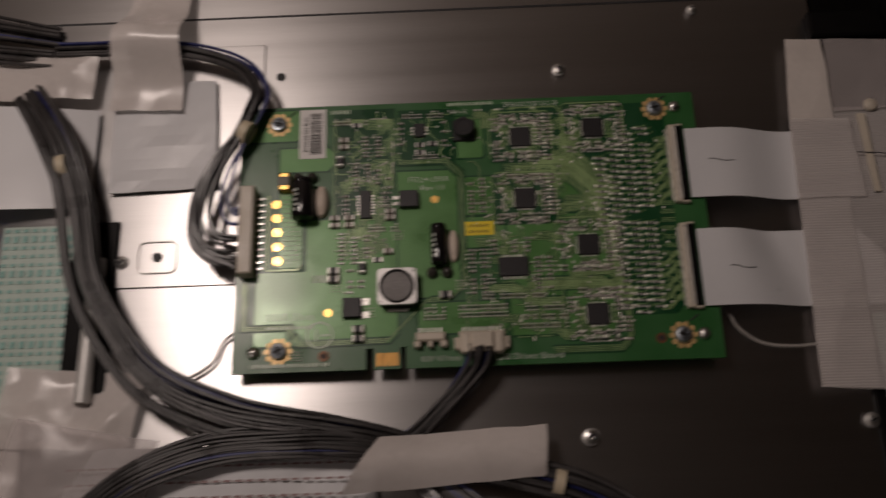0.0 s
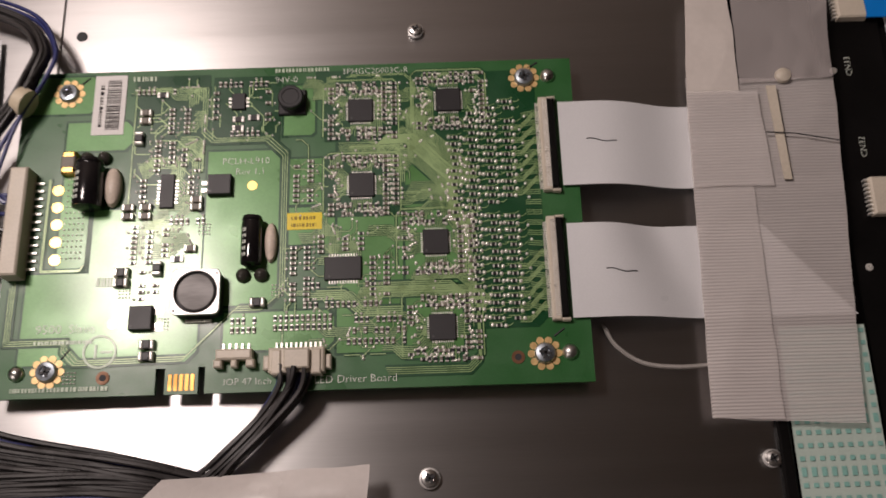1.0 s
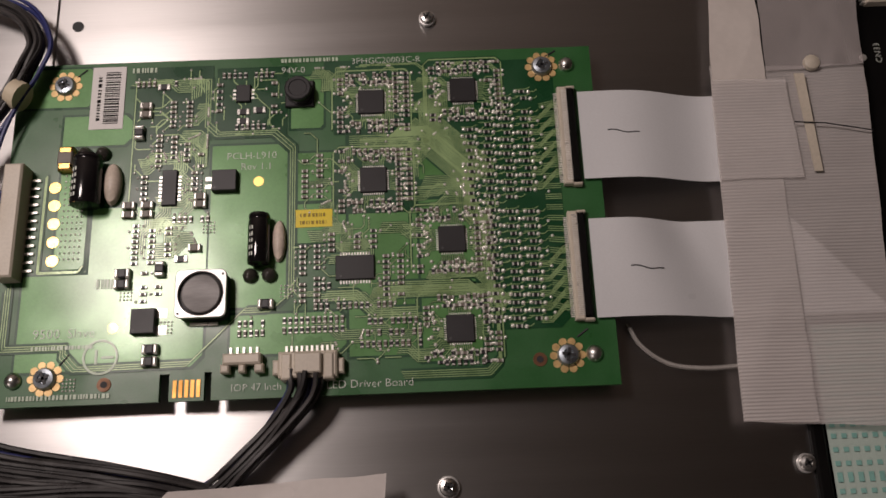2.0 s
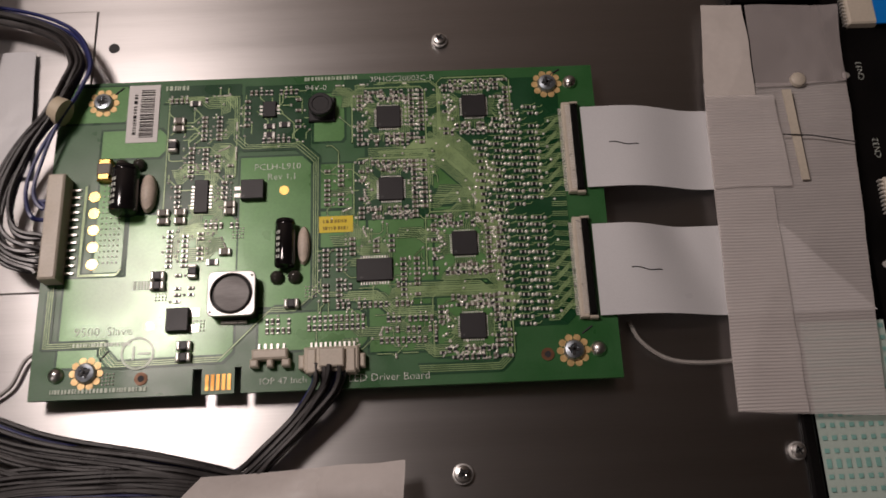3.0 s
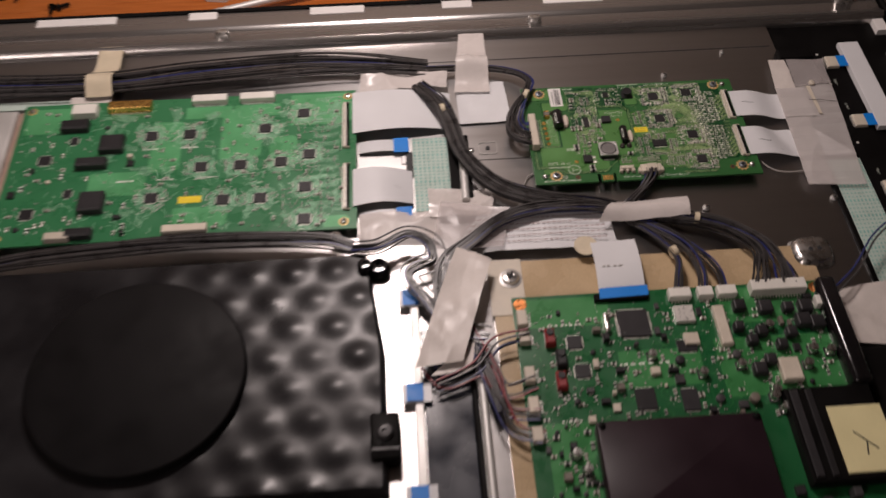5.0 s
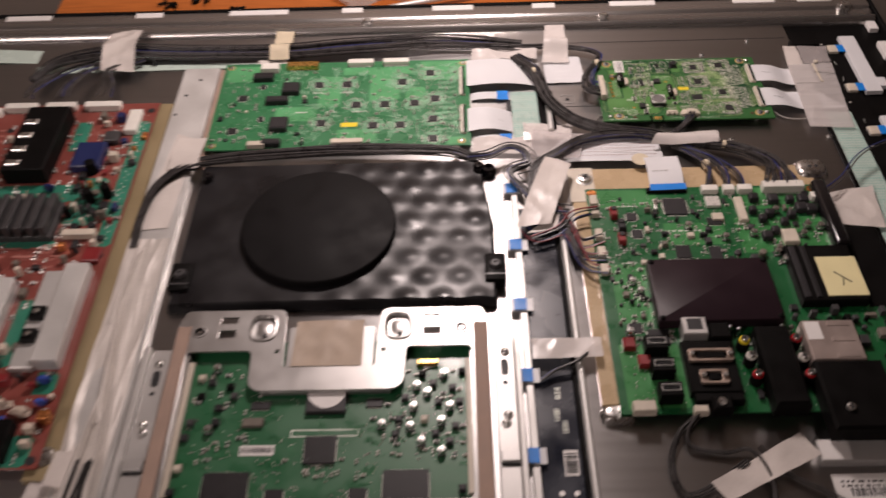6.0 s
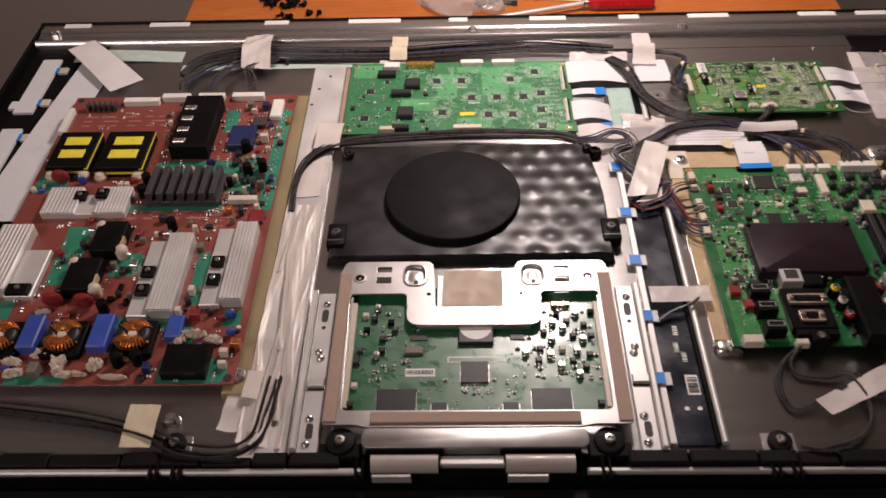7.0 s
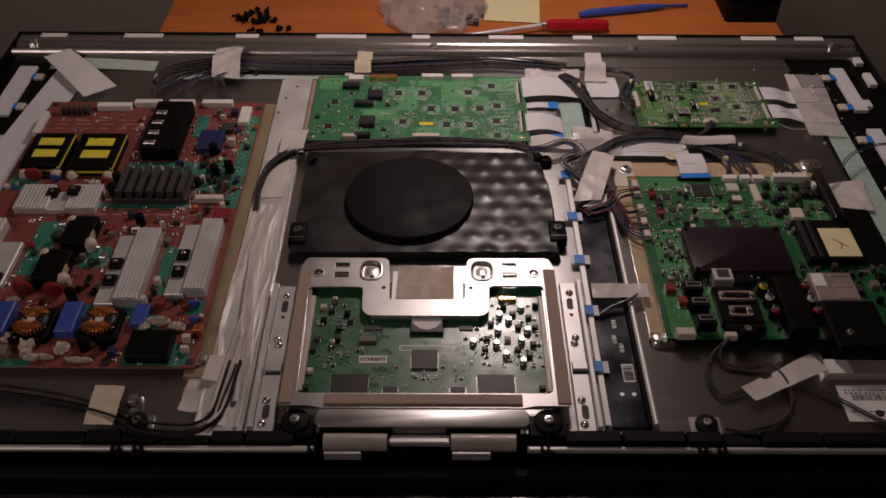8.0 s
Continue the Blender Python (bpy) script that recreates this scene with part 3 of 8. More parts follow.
def tab_connector(t, x, y, flip=1):
    c = part("connector", Geo().box(x - 0.0045, x + 0.0045, y - 0.0058, y + 0.0058, -0.0016, 0.0014, 0.0005), CREAM, t, "white flat-cable connector")
    g = Geo()
    for k in range(9):
        yy = y - 0.0052 + k * 0.0013
        g.box(x - flip * 0.0045 - 0.0012, x - flip * 0.0045 + 0.0012, yy - 0.00025, yy + 0.00025, -0.0014, 0.0002)
    tagged(part("contact_strip", g, SOLDER, c), kind="stuff")
    part("pull_tab", Geo().box(x + flip * 0.0085 - 0.0045, x + flip * 0.0085 + 0.0045, y - 0.006, y + 0.006, 0.0006, 0.0012), BLUE, c, "blue pull tab")


east = side_board(0.2185, 0.2385, -0.26, 0.27, "long black panel-edge circuit board with white connectors")
for k, y in enumerate((0.252, 0.187, 0.121, 0.03, -0.06, -0.15)):
    tab_connector(east, 0.2300, y - 0.001)
words("CN33", 0.2275, 0.226, -0.0012, 0.0027, SILK, east, 90)
words("CN32", 0.2275, 0.199, -0.0012, 0.0027, SILK, east, 90)
words("CN31", 0.2275, 0.133, -0.0012, 0.0027, SILK, east, 90)
for y in (0.262, 0.228, 0.165, 0.10):
    part("via", Geo().cyl(0.222, y, -0.0016, -0.0012, 0.0011, 10), SOLDER, east)
west = side_board(-0.7795, -0.7310, -0.26, 0.27, "long black panel-edge circuit board at the far end")
for y in (0.245, 0.18, 0.115, 0.03):
    tab_connector(west, -0.742, y, -1)
def notched(name, x0, x1, y0, y1, side, label):
    g = Geo().box(x0, x1, y0, y1, -0.0030, 0.0016, 0.0002)
    g.box(x1 if side > 0 else x0 - 0.008, x1 + 0.008 if side > 0 else x0, y0 + 0.008, y0 + 0.022, -0.0030, 0.0016, 0.0002)
    single(name, g, FFC, label, "flat cable", "white side flat cables")
notched("flat_cable", 0.2415, 0.2575, 0.178, 0.272, 1, "white flat cable folded beside the black edge board")
notched("flat_cable", 0.2415, 0.2575, 0.035, 0.140, 1, "white flat cable folded beside the black edge board")
notched("flat_cable", -0.7725, -0.7505, 0.160, 0.268, -1, "white flat cable folded beside the black edge board")
notched("flat_cable", -0.7725, -0.7505, 0.030, 0.130, -1, "white flat cable folded beside the black edge board")
single("flat_cable", Geo().sheet([(-0.752, -0.02), (-0.706, -0.02), (-0.682, 0.235), (-0.722, 0.270)], 0.001, 4, 30, lambda u, v: 0.002 * math.sin(v * 3.1)), FFC, "wide white flat cable beside the power board", "flat cable", smooth=True)
single("flat_cable", Geo().sheet([(-0.735, 0.262), (-0.43, 0.258), (-0.43, 0.276), (-0.735, 0.288)], 0.0008, 40, 3, lambda u, v: 0.0015 * math.sin(u * 9)), FFC_GREEN, "long pale green flat cable along the far flange", "flat cable", smooth=True)
single("flat_cable", Geo().sheet([(-0.60, 0.240), (-0.34, 0.243), (-0.34, 0.250), (-0.60, 0.252)], 0.0006, 40, 3), FFC_GREEN, "narrow pale flat cable beneath the wire bundle", "flat cable")
single("paper_tape", Geo().sheet([(-0.745, 0.280), (-0.668, 0.189), (-0.636, 0.213), (-0.719, 0.301)], 0.0075, 24, 8, lambda u, v: 0.002 * math.sin(u * 3)), PAPER, "loose piece of white paper tape", "tape", smooth=True)

# ---- wide flat cables at the driver board ----
def dashed(name, x0, x1, y0, y1, z, label, rows, cols, slant=0.0):
    t = thing(name, label, "flat cable", ((x0 + x1) / 2, (y0 + y1) / 2, z), "pale green flat cables")
    part("film", Geo().sheet([(x0 + slant, y0), (x1 + slant, y0), (x1, y1), (x0, y1)], z, 4, 40), FFC_GREEN, t)
    g = Geo()
    for j in range(rows):
        v = (j + 0.5) / rows
        for i in range(cols):
            u = (i + 0.5) / cols
            cx, cy = x0 + (x1 - x0) * u + slant * (1 - v), y0 + (y1 - y0) * v
            w, h = (x1 - x0) / cols * 0.26, 0.0006 if j % 4 else 0.0012
            g.quad([(cx - w, cy - h, z + 0.0006), (cx + w, cy - h, z + 0.0006), (cx + w, cy + h, z + 0.0006), (cx - w, cy + h, z + 0.0006)])
    tagged(part("print_field", g, TEAL_MARK, t), kind="stuff")
dashed("flat_cable", 0.1925, 0.2165, -0.235, 0.148, 0.0006, "pale green flat cable with printed teal dashes", 112, 9)

# ---- small electronic parts ----
def smd_mesh(name, l, w, h, body, ends=SOLDER):
    g = Geo().box(-l / 2 + l * 0.24, l / 2 - l * 0.24, -w / 2, w / 2, 0, h, h * 0.15, 0)
    for s in (-1, 1):
        a, b = sorted((s * l / 2, s * (l / 2 - l * 0.26)))
        g.box(a, b, -w / 2 * 1.03, w / 2 * 1.03, 0, h * 1.04, h * 0.2, 1)
    return g.mesh(name, [body, ends])


RES = smd_mesh("resistor", 0.00175, 0.00085, 0.0005, EPOXY)
CAP = smd_mesh("capacitor", 0.00175, 0.00085, 0.0007, BROWN_CAP)
RES_BIG = smd_mesh("resistor", 0.0034, 0.0017, 0.0006, EPOXY)
CAP_BIG = smd_mesh("capacitor", 0.0034, 0.0019, 0.0014, BROWN_CAP)
DIODE = smd_mesh("diode", 0.0040, 0.0024, 0.0019, EPOXY)
CAN = Geo().turned(0, 0, [(0.0028, 0.0006), (0.0028, 0.0014), (0.0025, 0.0017), (0.0028, 0.002), (0.0028, 0.0050), (0.0025, 0.0054), (0.0005, 0.0055)], 16)
CAN.box(-0.0031, 0.0031, -0.0031, 0.0031, 0, 0.0007, 0, 1)
CAN = CAN.mesh("capacitor_can", [CHROME, EPOXY], True)


def chip(t, x, y, w, h, z, height=0.0011, sides="nsew", pitch=0.0007, lead=0.0010, rz=0.0, dot=True, name="chip", mat=None, label=""):
    """An integrated circuit with its leads."""
    body = part(name, Geo().box(x - w / 2, x + w / 2, y - h / 2, y + h / 2, z + 0.0001, z + height, 0.00018), mat or EPOXY, t, label)
    g = Geo()
    for s in sides:
        along = w if s in "ns" else h
        n = max(2, int(along * 0.86 / pitch))
        for i in range(n):
            k = (i - (n - 1) / 2) * pitch
            wd = pitch * 0.26
            if s in "ns":
                a, b = (y + h / 2, y + h / 2 + lead) if s == "n" else (y - h / 2 - lead, y - h / 2)
                g.box(x + k - wd, x + k + wd, a, b, z + 0.00005, z + 0.0003)
            else:
                a, b = (x + w / 2, x + w / 2 + lead) if s == "e" else (x - w / 2 - lead, x - w / 2)
                g.box(a, b, y + k - wd, y + k + wd, z + 0.00005, z + 0.0003)
    if g.f:
        tagged(part("lead_frame", g, SOLDER, body), kind="stuff")
    if dot:
        part("pin_mark", Geo().cyl(x - w * 0.36, y - h * 0.36, z + height, z + height + 0.0001, min(w, h) * 0.05, 8), FERRITE, body)
    return body


class Board:
    """A circuit board: places of its parts in millimetres from its near west corner."""

    def __init__(self, name, label, x0, x1, y0, y1, z0, z1, mat, seed, group="circuit boards", notches=()):
        self.x0, self.y0, self.z = x0, y0, z1
        self.w, self.h = (x1 - x0) * 1000, (y1 - y0) * 1000
        self.t = thing(name, label, "circuit board", ((x0 + x1) / 2, (y0 + y1) / 2, z0), group)
        self.rng = random.Random(seed)
        self.taken = []
        self.tracks, self.dots, self.rest, self.small, self.layer, self.shift = Geo(), Geo(), Geo(), 0, 0, 0.0
        self.mat, self.gaps = mat, Geo()
        rim = [(x0, y0)]
        for u0, u1, d in notches:
            rim += [(x0 + u0 / 1000, y0), (x0 + u0 / 1000, y0 + d / 1000), (x0 + u1 / 1000, y0 + d / 1000), (x0 + u1 / 1000, y0)]
        rim += [(x1, y0), (x1, y1), (x0, y1)]
        self.plate = part("board", Geo().rings([[(x, y, z) for x, y in rim] for z in (z0, z1)]), mat, self.t)

    def p(self, u, v):
        return self.x0 + u / 1000, self.y0 + (v + self.shift) / 1000

    def standoffs(self, *uv):
        for u, v in uv:
            x, y = self.p(u, v)
            part("standoff", Geo().cyl(x, y, 0.0, self.z - 0.0016, 0.0028, 12), STEEL_SATIN, self.t)

    def area(self, u0, u1, v0, v1, mat, lift=0.00006, name="copper_area", cut=0.0):
        (x0, y0), (x1, y1) = self.p(u0, v0), self.p(u1, v1)
        self.layer += 1
        z, c = self.z + lift + self.layer * 0.000004, cut / 1000
        g = Geo()
        g.quad([(x0, y0, z), (x1 - c, y0, z), (x1, y0 + c, z), (x1, y1 - c, z), (x1 - c, y1, z), (x0, y1, z)] if c else [(x0, y0, z), (x1, y0, z), (x1, y1, z), (x0, y1, z)])
        part(name, g, mat, self.t)

    def keep(self, u, v, w, h):
        self.taken.append((u - w / 2, u + w / 2, v - h / 2, v + h / 2))

    def free(self, u, v, m=0.9):
        return 1.5 < u < self.w - 1.5 and 1.5 < v < self.h - 1.5 and not any(a - m < u < b + m and c - m < v < d + m for a, b, c, d in self.taken)

    def ic(self, u, v, w, h, sides="nsew", height=0.0011, pitch=0.0007, lead=0.001, **k):
        self.keep(u, v, w + 2, h + 2)
        return chip(self.t, *self.p(u, v), w / 1000, h / 1000, self.z, height, sides, pitch, lead, **k)

    def block(self, name, u0, u1, v0, v1, height, mat, label="", c=0.0004, round=0.0, lift=0.0001):
        self.keep((u0 + u1) / 2, (v0 + v1) / 2, u1 - u0, v1 - v0)
        (x0, y0), (x1, y1) = self.p(u0, v0), self.p(u1, v1)
        return part(name, Geo().box(x0, x1, y0, y1, self.z + lift, self.z + lift + height, c, round=round), mat, self.t, label, smooth=bool(round))

    def cell(self, me, u, v, rz=0.0, singles=300):
        """One small soldered part; past `singles` of them they are joined into the rest."""
        if not self.free(u, v, 0.4):
            return
        w = 1.6 if me in (RES, CAP) else 3.2
        self.keep(u, v, w, w * 0.6 if rz in (0, 180) else w)
        x, y = self.p(u, v)
        if self.small < singles:
            at_pose(me.name.split(".")[0], me, self.t, x, y, self.z + 0.0001, rz)
            self.small += 1
        else:
            co, s = math.cos(radians(rz)), math.sin(radians(rz))
            k = len(self.rest.v)
            self.rest.v += [(x + q.co.x * co - q.co.y * s, y + q.co.x * s + q.co.y * co, self.z + 0.0001 + q.co.z) for q in me.vertices]
            off = 0 if me.materials[0] == EPOXY else 1
            for f in me.polygons:
                self.rest.f.append(tuple(k + i for i in f.vertices))
                self.rest.m.append(2 if f.material_index else off)

    def scatter(self, u0, u1, v0, v1, n, kinds=(RES, CAP), singles=300, grid=None):
        for _ in range(n):
            u, v = self.rng.uniform(u0, u1), self.rng.uniform(v0, v1)
            if grid:
                u, v = round(u / grid[0]) * grid[0], round(v / grid[1]) * grid[1]
            self.cell(self.rng.choice(kinds), u, v, self.rng.choice((0, 90)), singles)

    def dot(self, u, v, r=0.35):
        x, y = self.p(u, v)
        r /= 1000
        z = self.z + 0.00022
        self.dots.rings([[(x + r * k * math.cos(a), y + r * k * math.sin(a), zz) for a in (0, 1.05, 2.09, 3.14, 4.19, 5.24)] for k, zz in ((1, z - 0.0002), (0.88, z + r * 0.3), (0.55, z + r * 0.6), (0.15, z + r * 0.72))])

    def strip(self, geo, pts, w, z):
        for (u0, v0), (u1, v1) in zip(pts, pts[1:]):
            d = math.hypot(u1 - u0, v1 - v0)
            if d < 0.01:
                continue
            nx, ny = -(v1 - v0) / d * w / 2, (u1 - u0) / d * w / 2
            geo.quad([(*self.p(u0 + nx, v0 + ny), z), (*self.p(u0 - nx, v0 - ny), z), (*self.p(u1 - nx, v1 - ny), z), (*self.p(u1 + nx, v1 + ny), z)])

    def track(self, pts, w=0.22):
        """A copper track; on the near board it lies in a bare gap of its own."""
        k = self.rng.random() * 0.00003
        if self.mat is MASK:
            w *= 1.1
            self.strip(self.gaps, pts, w + 0.40, self.z + 0.00021 + k)
        self.strip(self.tracks, pts, w, self.z + 0.00025 + k)

    def channel(self, pts, w):
        """A dark bare line beside a copper run."""
        self.strip(self.gaps, pts, w, self.z + 0.00022)

    def bus(self, pts, n, step=0.5, w=0.2, side=(0, 1)):
        for s in ((-0.9, n - 0.1) if self.mat is MASK else ()):
            self.channel([(u + side[0] * s * step, v + side[1] * s * step) for u, v in pts], 0.55)
        for i in range(n):
            self.track([(u + side[0] * i * step, v + side[1] * i * step) for u, v in pts], w)

    def wander(self, u0, u1, v0, v1, n, w=0.2, dots=True):
        """Random routed tracks in steps of 45 degrees, each ending in a soldered via."""
        r = self.rng
        for _ in range(n):
            u, v = r.uniform(u0, u1), r.uniform(v0, v1)
            a, pts = r.choice((0, 0, 2, 2, 4, 6)), [(u, v)]
            for _ in range(r.randint(1, 4)):
                d = r.uniform(0.8, 5)
                nu, nv = u + d * math.cos(a * math.pi / 4), v + d * math.sin(a * math.pi / 4)
                if not (u0 < nu < u1 and v0 < nv < v1):
                    break
                u, v = nu, nv
                pts.append((u, v))
                a += r.choice((-1, 1))
            if len(pts) > 1:
                self.track(pts, w)
                if dots and r.random() < 0.7:
                    self.dot(u, v, r.uniform(0.3, 0.5))

    def bundles(self, u0, u1, v0, v1, n, w=0.26, step=0.55):
        """Groups of parallel tracks with one 45 degree bend."""
        r = self.rng
        for _ in range(n):
            k = r.randint(3, 7)
            u, v = r.uniform(u0, u1), r.uniform(v0, v1)
            l0, l1, s = r.uniform(1.5, 7), r.uniform(1.5, 6), r.choice((-1, 1))
            d = r.uniform(0.8, 3)
            if r.random() < 0.6:
                pts, side = [(u, v), (u + l0, v), (u + l0 + d, v + s * d), (u + l0 + d + l1, v + s * d)], (-0.41 * s, 1)
            else:
                pts, side = [(u, v), (u, v + l0), (u + s * d, v + l0 + d), (u + s * d, v + l0 + d + l1)], (1, -0.41 * s)
            for i in range(k):
                q = [(min(u1, max(u0, a + side[0] * i * step)), min(v1, max(v0, b + side[1] * i * step))) for a, b in pts]
                self.track(q, w)
                if r.random() < 0.6:
                    self.dot(*q[-1], 0.40)

    def arrays(self, u0, u1, v0, v1, n, kinds, singles=300):
        """Short rows of alike parts at an even pitch."""
        r = self.rng
        for _ in range(n):
            me, u, v, turn = r.choice(kinds), r.uniform(u0, u1), r.uniform(v0, v1), r.choice((0, 0, 90))
            p = 1.45 if me in (RES, CAP) else 2.6
            for i in range(r.randint(2, 6)):
                q = (u, v + i * p) if turn == 0 else (u + i * p, v)
                if u0 < q[0] < u1 and v0 < q[1] < v1:
                    self.cell(me, *q, turn, singles)

    def around(self, u, v, half, n=9, reach=3.2):
        """Fan-out tracks round an integrated circuit."""
        r = self.rng
        for s in range(4):
            for i in range(n):
                k = (i - (n - 1) / 2) * half * 1.7 / n
                e = reach * r.uniform(0.5, 1.2)
                b = half + 0.8
                q = [(k, b), (k, b + e * 0.4), (k * 1.5, b + e * 0.4 + abs(k) * 0.5), (k * 1.5, b + e + abs(k) * 0.5)]
                pts = [(u + (x, y, -x, -y)[s], v + (y, -x, -y, x)[s]) for x, y in q]
                self.track(pts, 0.2)
                if r.random() < 0.75:
                    self.dot(*pts[-1], 0.5)

    def screw(self, u, v, r=2.3, ring=True, mat=None):
        x, y = self.p(u, v)
        self.keep(u, v, 8, 8)
        if ring:
            for i in range(10):
                a = i * math.pi / 5
                part("solder_pad", Geo().cyl(x + 0.00125 * r * math.cos(a), y + 0.00125 * r * math.sin(a), self.z, self.z + 0.00030, 0.00036 * r, 10), PAD, self.t)
        screw(x, y, self.z + 0.0002, r / 1000, 0.0017, parent=self.t, mat=mat or CHROME)

    def clutter(self, u0, u1, v0, v1, n, mats, small=2.0, big=5.0, tall=0.006):
        """Assorted small soldered parts: blocks and upright cans."""
        r = self.rng
        for _ in range(n):
            u, v, w, l = r.uniform(u0, u1), r.uniform(v0, v1), r.uniform(small, big), r.uniform(small, big)
            if not self.free(u, v, w * 0.6):
                continue
            mt, hh = r.choice(mats), r.uniform(0.3, 1.0) * tall
            if r.random() < 0.3:
                x, y = self.p(u, v)
                self.keep(u, v, w, w)
                part("component", Geo().cyl(x, y, self.z, self.z + hh, w / 2000, 14, 0.0004), mt, self.t, smooth=True)
            else:
                self.block("component", u - w / 2, u + w / 2, v - l / 2, v + l / 2, hh, mt, c=0.0004)

    def finish(self, track_mat, dot_mat=DOT):
        if self.tracks.f:
            tagged(part("track_layer", self.tracks, track_mat, self.t), kind="stuff")
        if self.gaps.f:
            tagged(part("bare_copper_gap", self.gaps, MASK_DARK, self.t), kind="stuff")
        if self.dots.f:
            tagged(part("via_layer", self.dots, dot_mat, self.t, smooth=True), kind="stuff")
        if self.rest.f:
            tagged(part("component_rest", self.rest, [EPOXY, BROWN_CAP, SOLDER], self.t), kind="stuff")


def header(b, u0, u1, v0, v1, height, mat, pins, side, label="", name="connector"):
    """A wire connector with a row of pins out of one side."""
    c = b.block(name, u0, u1, v0, v1, height, mat, label, 0.0005)
    for i in range(pins):
        g = Geo()
        f = (i + 0.5) / pins
        if side in "ew":
            v, u = v0 + (v1 - v0) * (0.06 + 0.88 * f), u1 if side == "e" else u0
            d = 2.6 if side == "e" else -2.6
            (xa, y), (xb, _) = b.p(min(u, u + d), v), b.p(max(u, u + d), v)
            g.box(xa, xb, y - 0.0003, y + 0.0003, b.z + 0.0001, b.z + 0.0007)
        else:
            u, v = u0 + (u1 - u0) * (0.06 + 0.88 * f), v1 if side == "n" else v0
            d = 2.0 if side == "n" else -2.0
            (x, ya), (_, yb) = b.p(u, min(v, v + d)), b.p(u, max(v, v + d))
            g.box(x - 0.0003, x + 0.0003, ya, yb, b.z + 0.0001, b.z + 0.0007)
        part("pin", g, SOLDER, c)
    return c


def ffc_socket(b, u, v0, v1, label="flat-cable socket with a dark latch"):
    """An upright flat-cable socket: cream body, dark latch, fine contacts on its west side."""
    c = b.block("flat_cable_socket", u - 2.4, u + 0.1, v0, v1, 0.0022, CREAM, label, 0.0003)
    for a, e in ((v0 - 0.3, v0 + 0.5), (v1 - 0.5, v1 + 0.3)):
        (x0, y0), (x1, y1) = b.p(u + 0.15, a), b.p(u + 2.5, e)
        part("end_lug", Geo().box(x0, x1, y0, y1, b.z + 0.0001, b.z + 0.0021, 0.0003), CREAM, c)
    (x0, y0), (x1, y1) = b.p(u + 0.15, v0 + 0.6), b.p(u + 2.0, v1 - 0.6)
    part("latch", Geo().box(x0, x1, y0, y1, b.z + 0.0001, b.z + 0.0026, 0.0004), BLACK, c, "black latch")
    g = Geo()
    n = int((v1 - v0 - 2) / 0.5)
    for i in range(n):
        v = v0 + 1 + (v1 - v0 - 2) * (i + 0.5) / n
        (xa, y), (xb, _) = b.p(u - 3.4, v), b.p(u - 2.4, v)
        g.box(xa, xb, y - 0.00012, y + 0.00012, b.z, b.z + 0.0003)
        (xa, y), (xb, _) = b.p(u - 1.5, v), b.p(u + 0.05, v)
        g.box(xa, xb, y - 0.00014, y + 0.00014, b.z + 0.0023, b.z + 0.00236)
    tagged(part("contact_strip", g, SOLDER, c), kind="stuff")
    return c


def sideways_can(b, u, v0, v1, r, glue_u):
    """An electrolytic capacitor lying on the board, glued at its side."""
    x, ya = b.p(u, v0)
    _, yb = b.p(u, v1)
    r /= 1000
    b.keep(u, (v0 + v1) / 2, r * 2200, v1 - v0 + 4)
    z = b.z + r
    g = Geo()
    n = 20
    prof = [(r * 0.75, ya), (r * 0.95, ya + 0.0003), (r, ya + 0.001), (r, yb - 0.0022), (r * 0.93, yb - 0.0018), (r * 0.93, yb - 0.0013), (r, yb - 0.0009), (r * 0.9, yb)]
    g.rings([[(x + q * math.cos(2 * math.pi * i / n), y, z + q * math.sin(2 * math.pi * i / n)) for i in range(n)] for q, y in prof])
    c = part("capacitor", g, BLACK_GLOSS, b.t, "black sleeved electrolytic capacitor lying down", smooth=True)
    s = Geo()
    for k in range(5):
        a = radians(118 + k * 6)
        yy = ya + 0.002 + k * 0.0018
        s.quad([(x + r * 1.01 * math.cos(q), y2, z + r * 1.01 * math.sin(q)) for q, y2 in ((radians(112), yy), (radians(135), yy), (radians(135), yy + 0.001), (radians(112), yy + 0.001))])
    part("print_line", s, SILK, c)
    gx = (glue_u - u) / 1000
    gl = Geo()
    gl.turned(0, 0, [(0.85, 0), (1.0, 0.25), (0.9, 0.7), (0.55, 0.95), (0.1, 1.0)], 16)
    gl.v = [(x + gx + p[0] * r * 0.62, (ya + yb) / 2 + p[1] * (yb - ya) * 0.42, b.z + p[2] * r * 0.9) for p in gl.v]
    part("glue", gl, GLUE, b.t, "bead of beige glue", smooth=True)
    return c, x, ya, yb


# ---- the driver board by the side cables ----
drv = Board("led_driver_board", "green backlight driver circuit board with chips on the steel back", -0.0218, 0.1398, 0.1333, 0.2300, 0.0060, 0.0076, MASK, 11, notches=((44.4, 46.9, 7.0), (55.8, 57.6, 7.2)))
drv.shift = 0.7
drv.standoffs((13, 89), (147, 90), (148, 8), (15, 6))
POURS = ((14, 33, 70.5, 79.5, 2), (1, 21, 82.5, 94.5, 1), (14.5, 22.5, 34, 69.5, 1.5), (55.5, 77, 23, 69, 3), (7, 55, 8, 33.5, 3), (24, 55, 30, 52, 3), (77, 86, 73.5, 89.5, 1), (78.5, 92, 52, 66, 2), (78, 92, 40, 51, 1), (62, 92, 10.5, 21, 2), (112, 126, 57, 66, 3), (92.8, 111, 9, 51, 3), (111.7, 127, 26, 51, 3), (111.7, 127, 7, 25, 2))
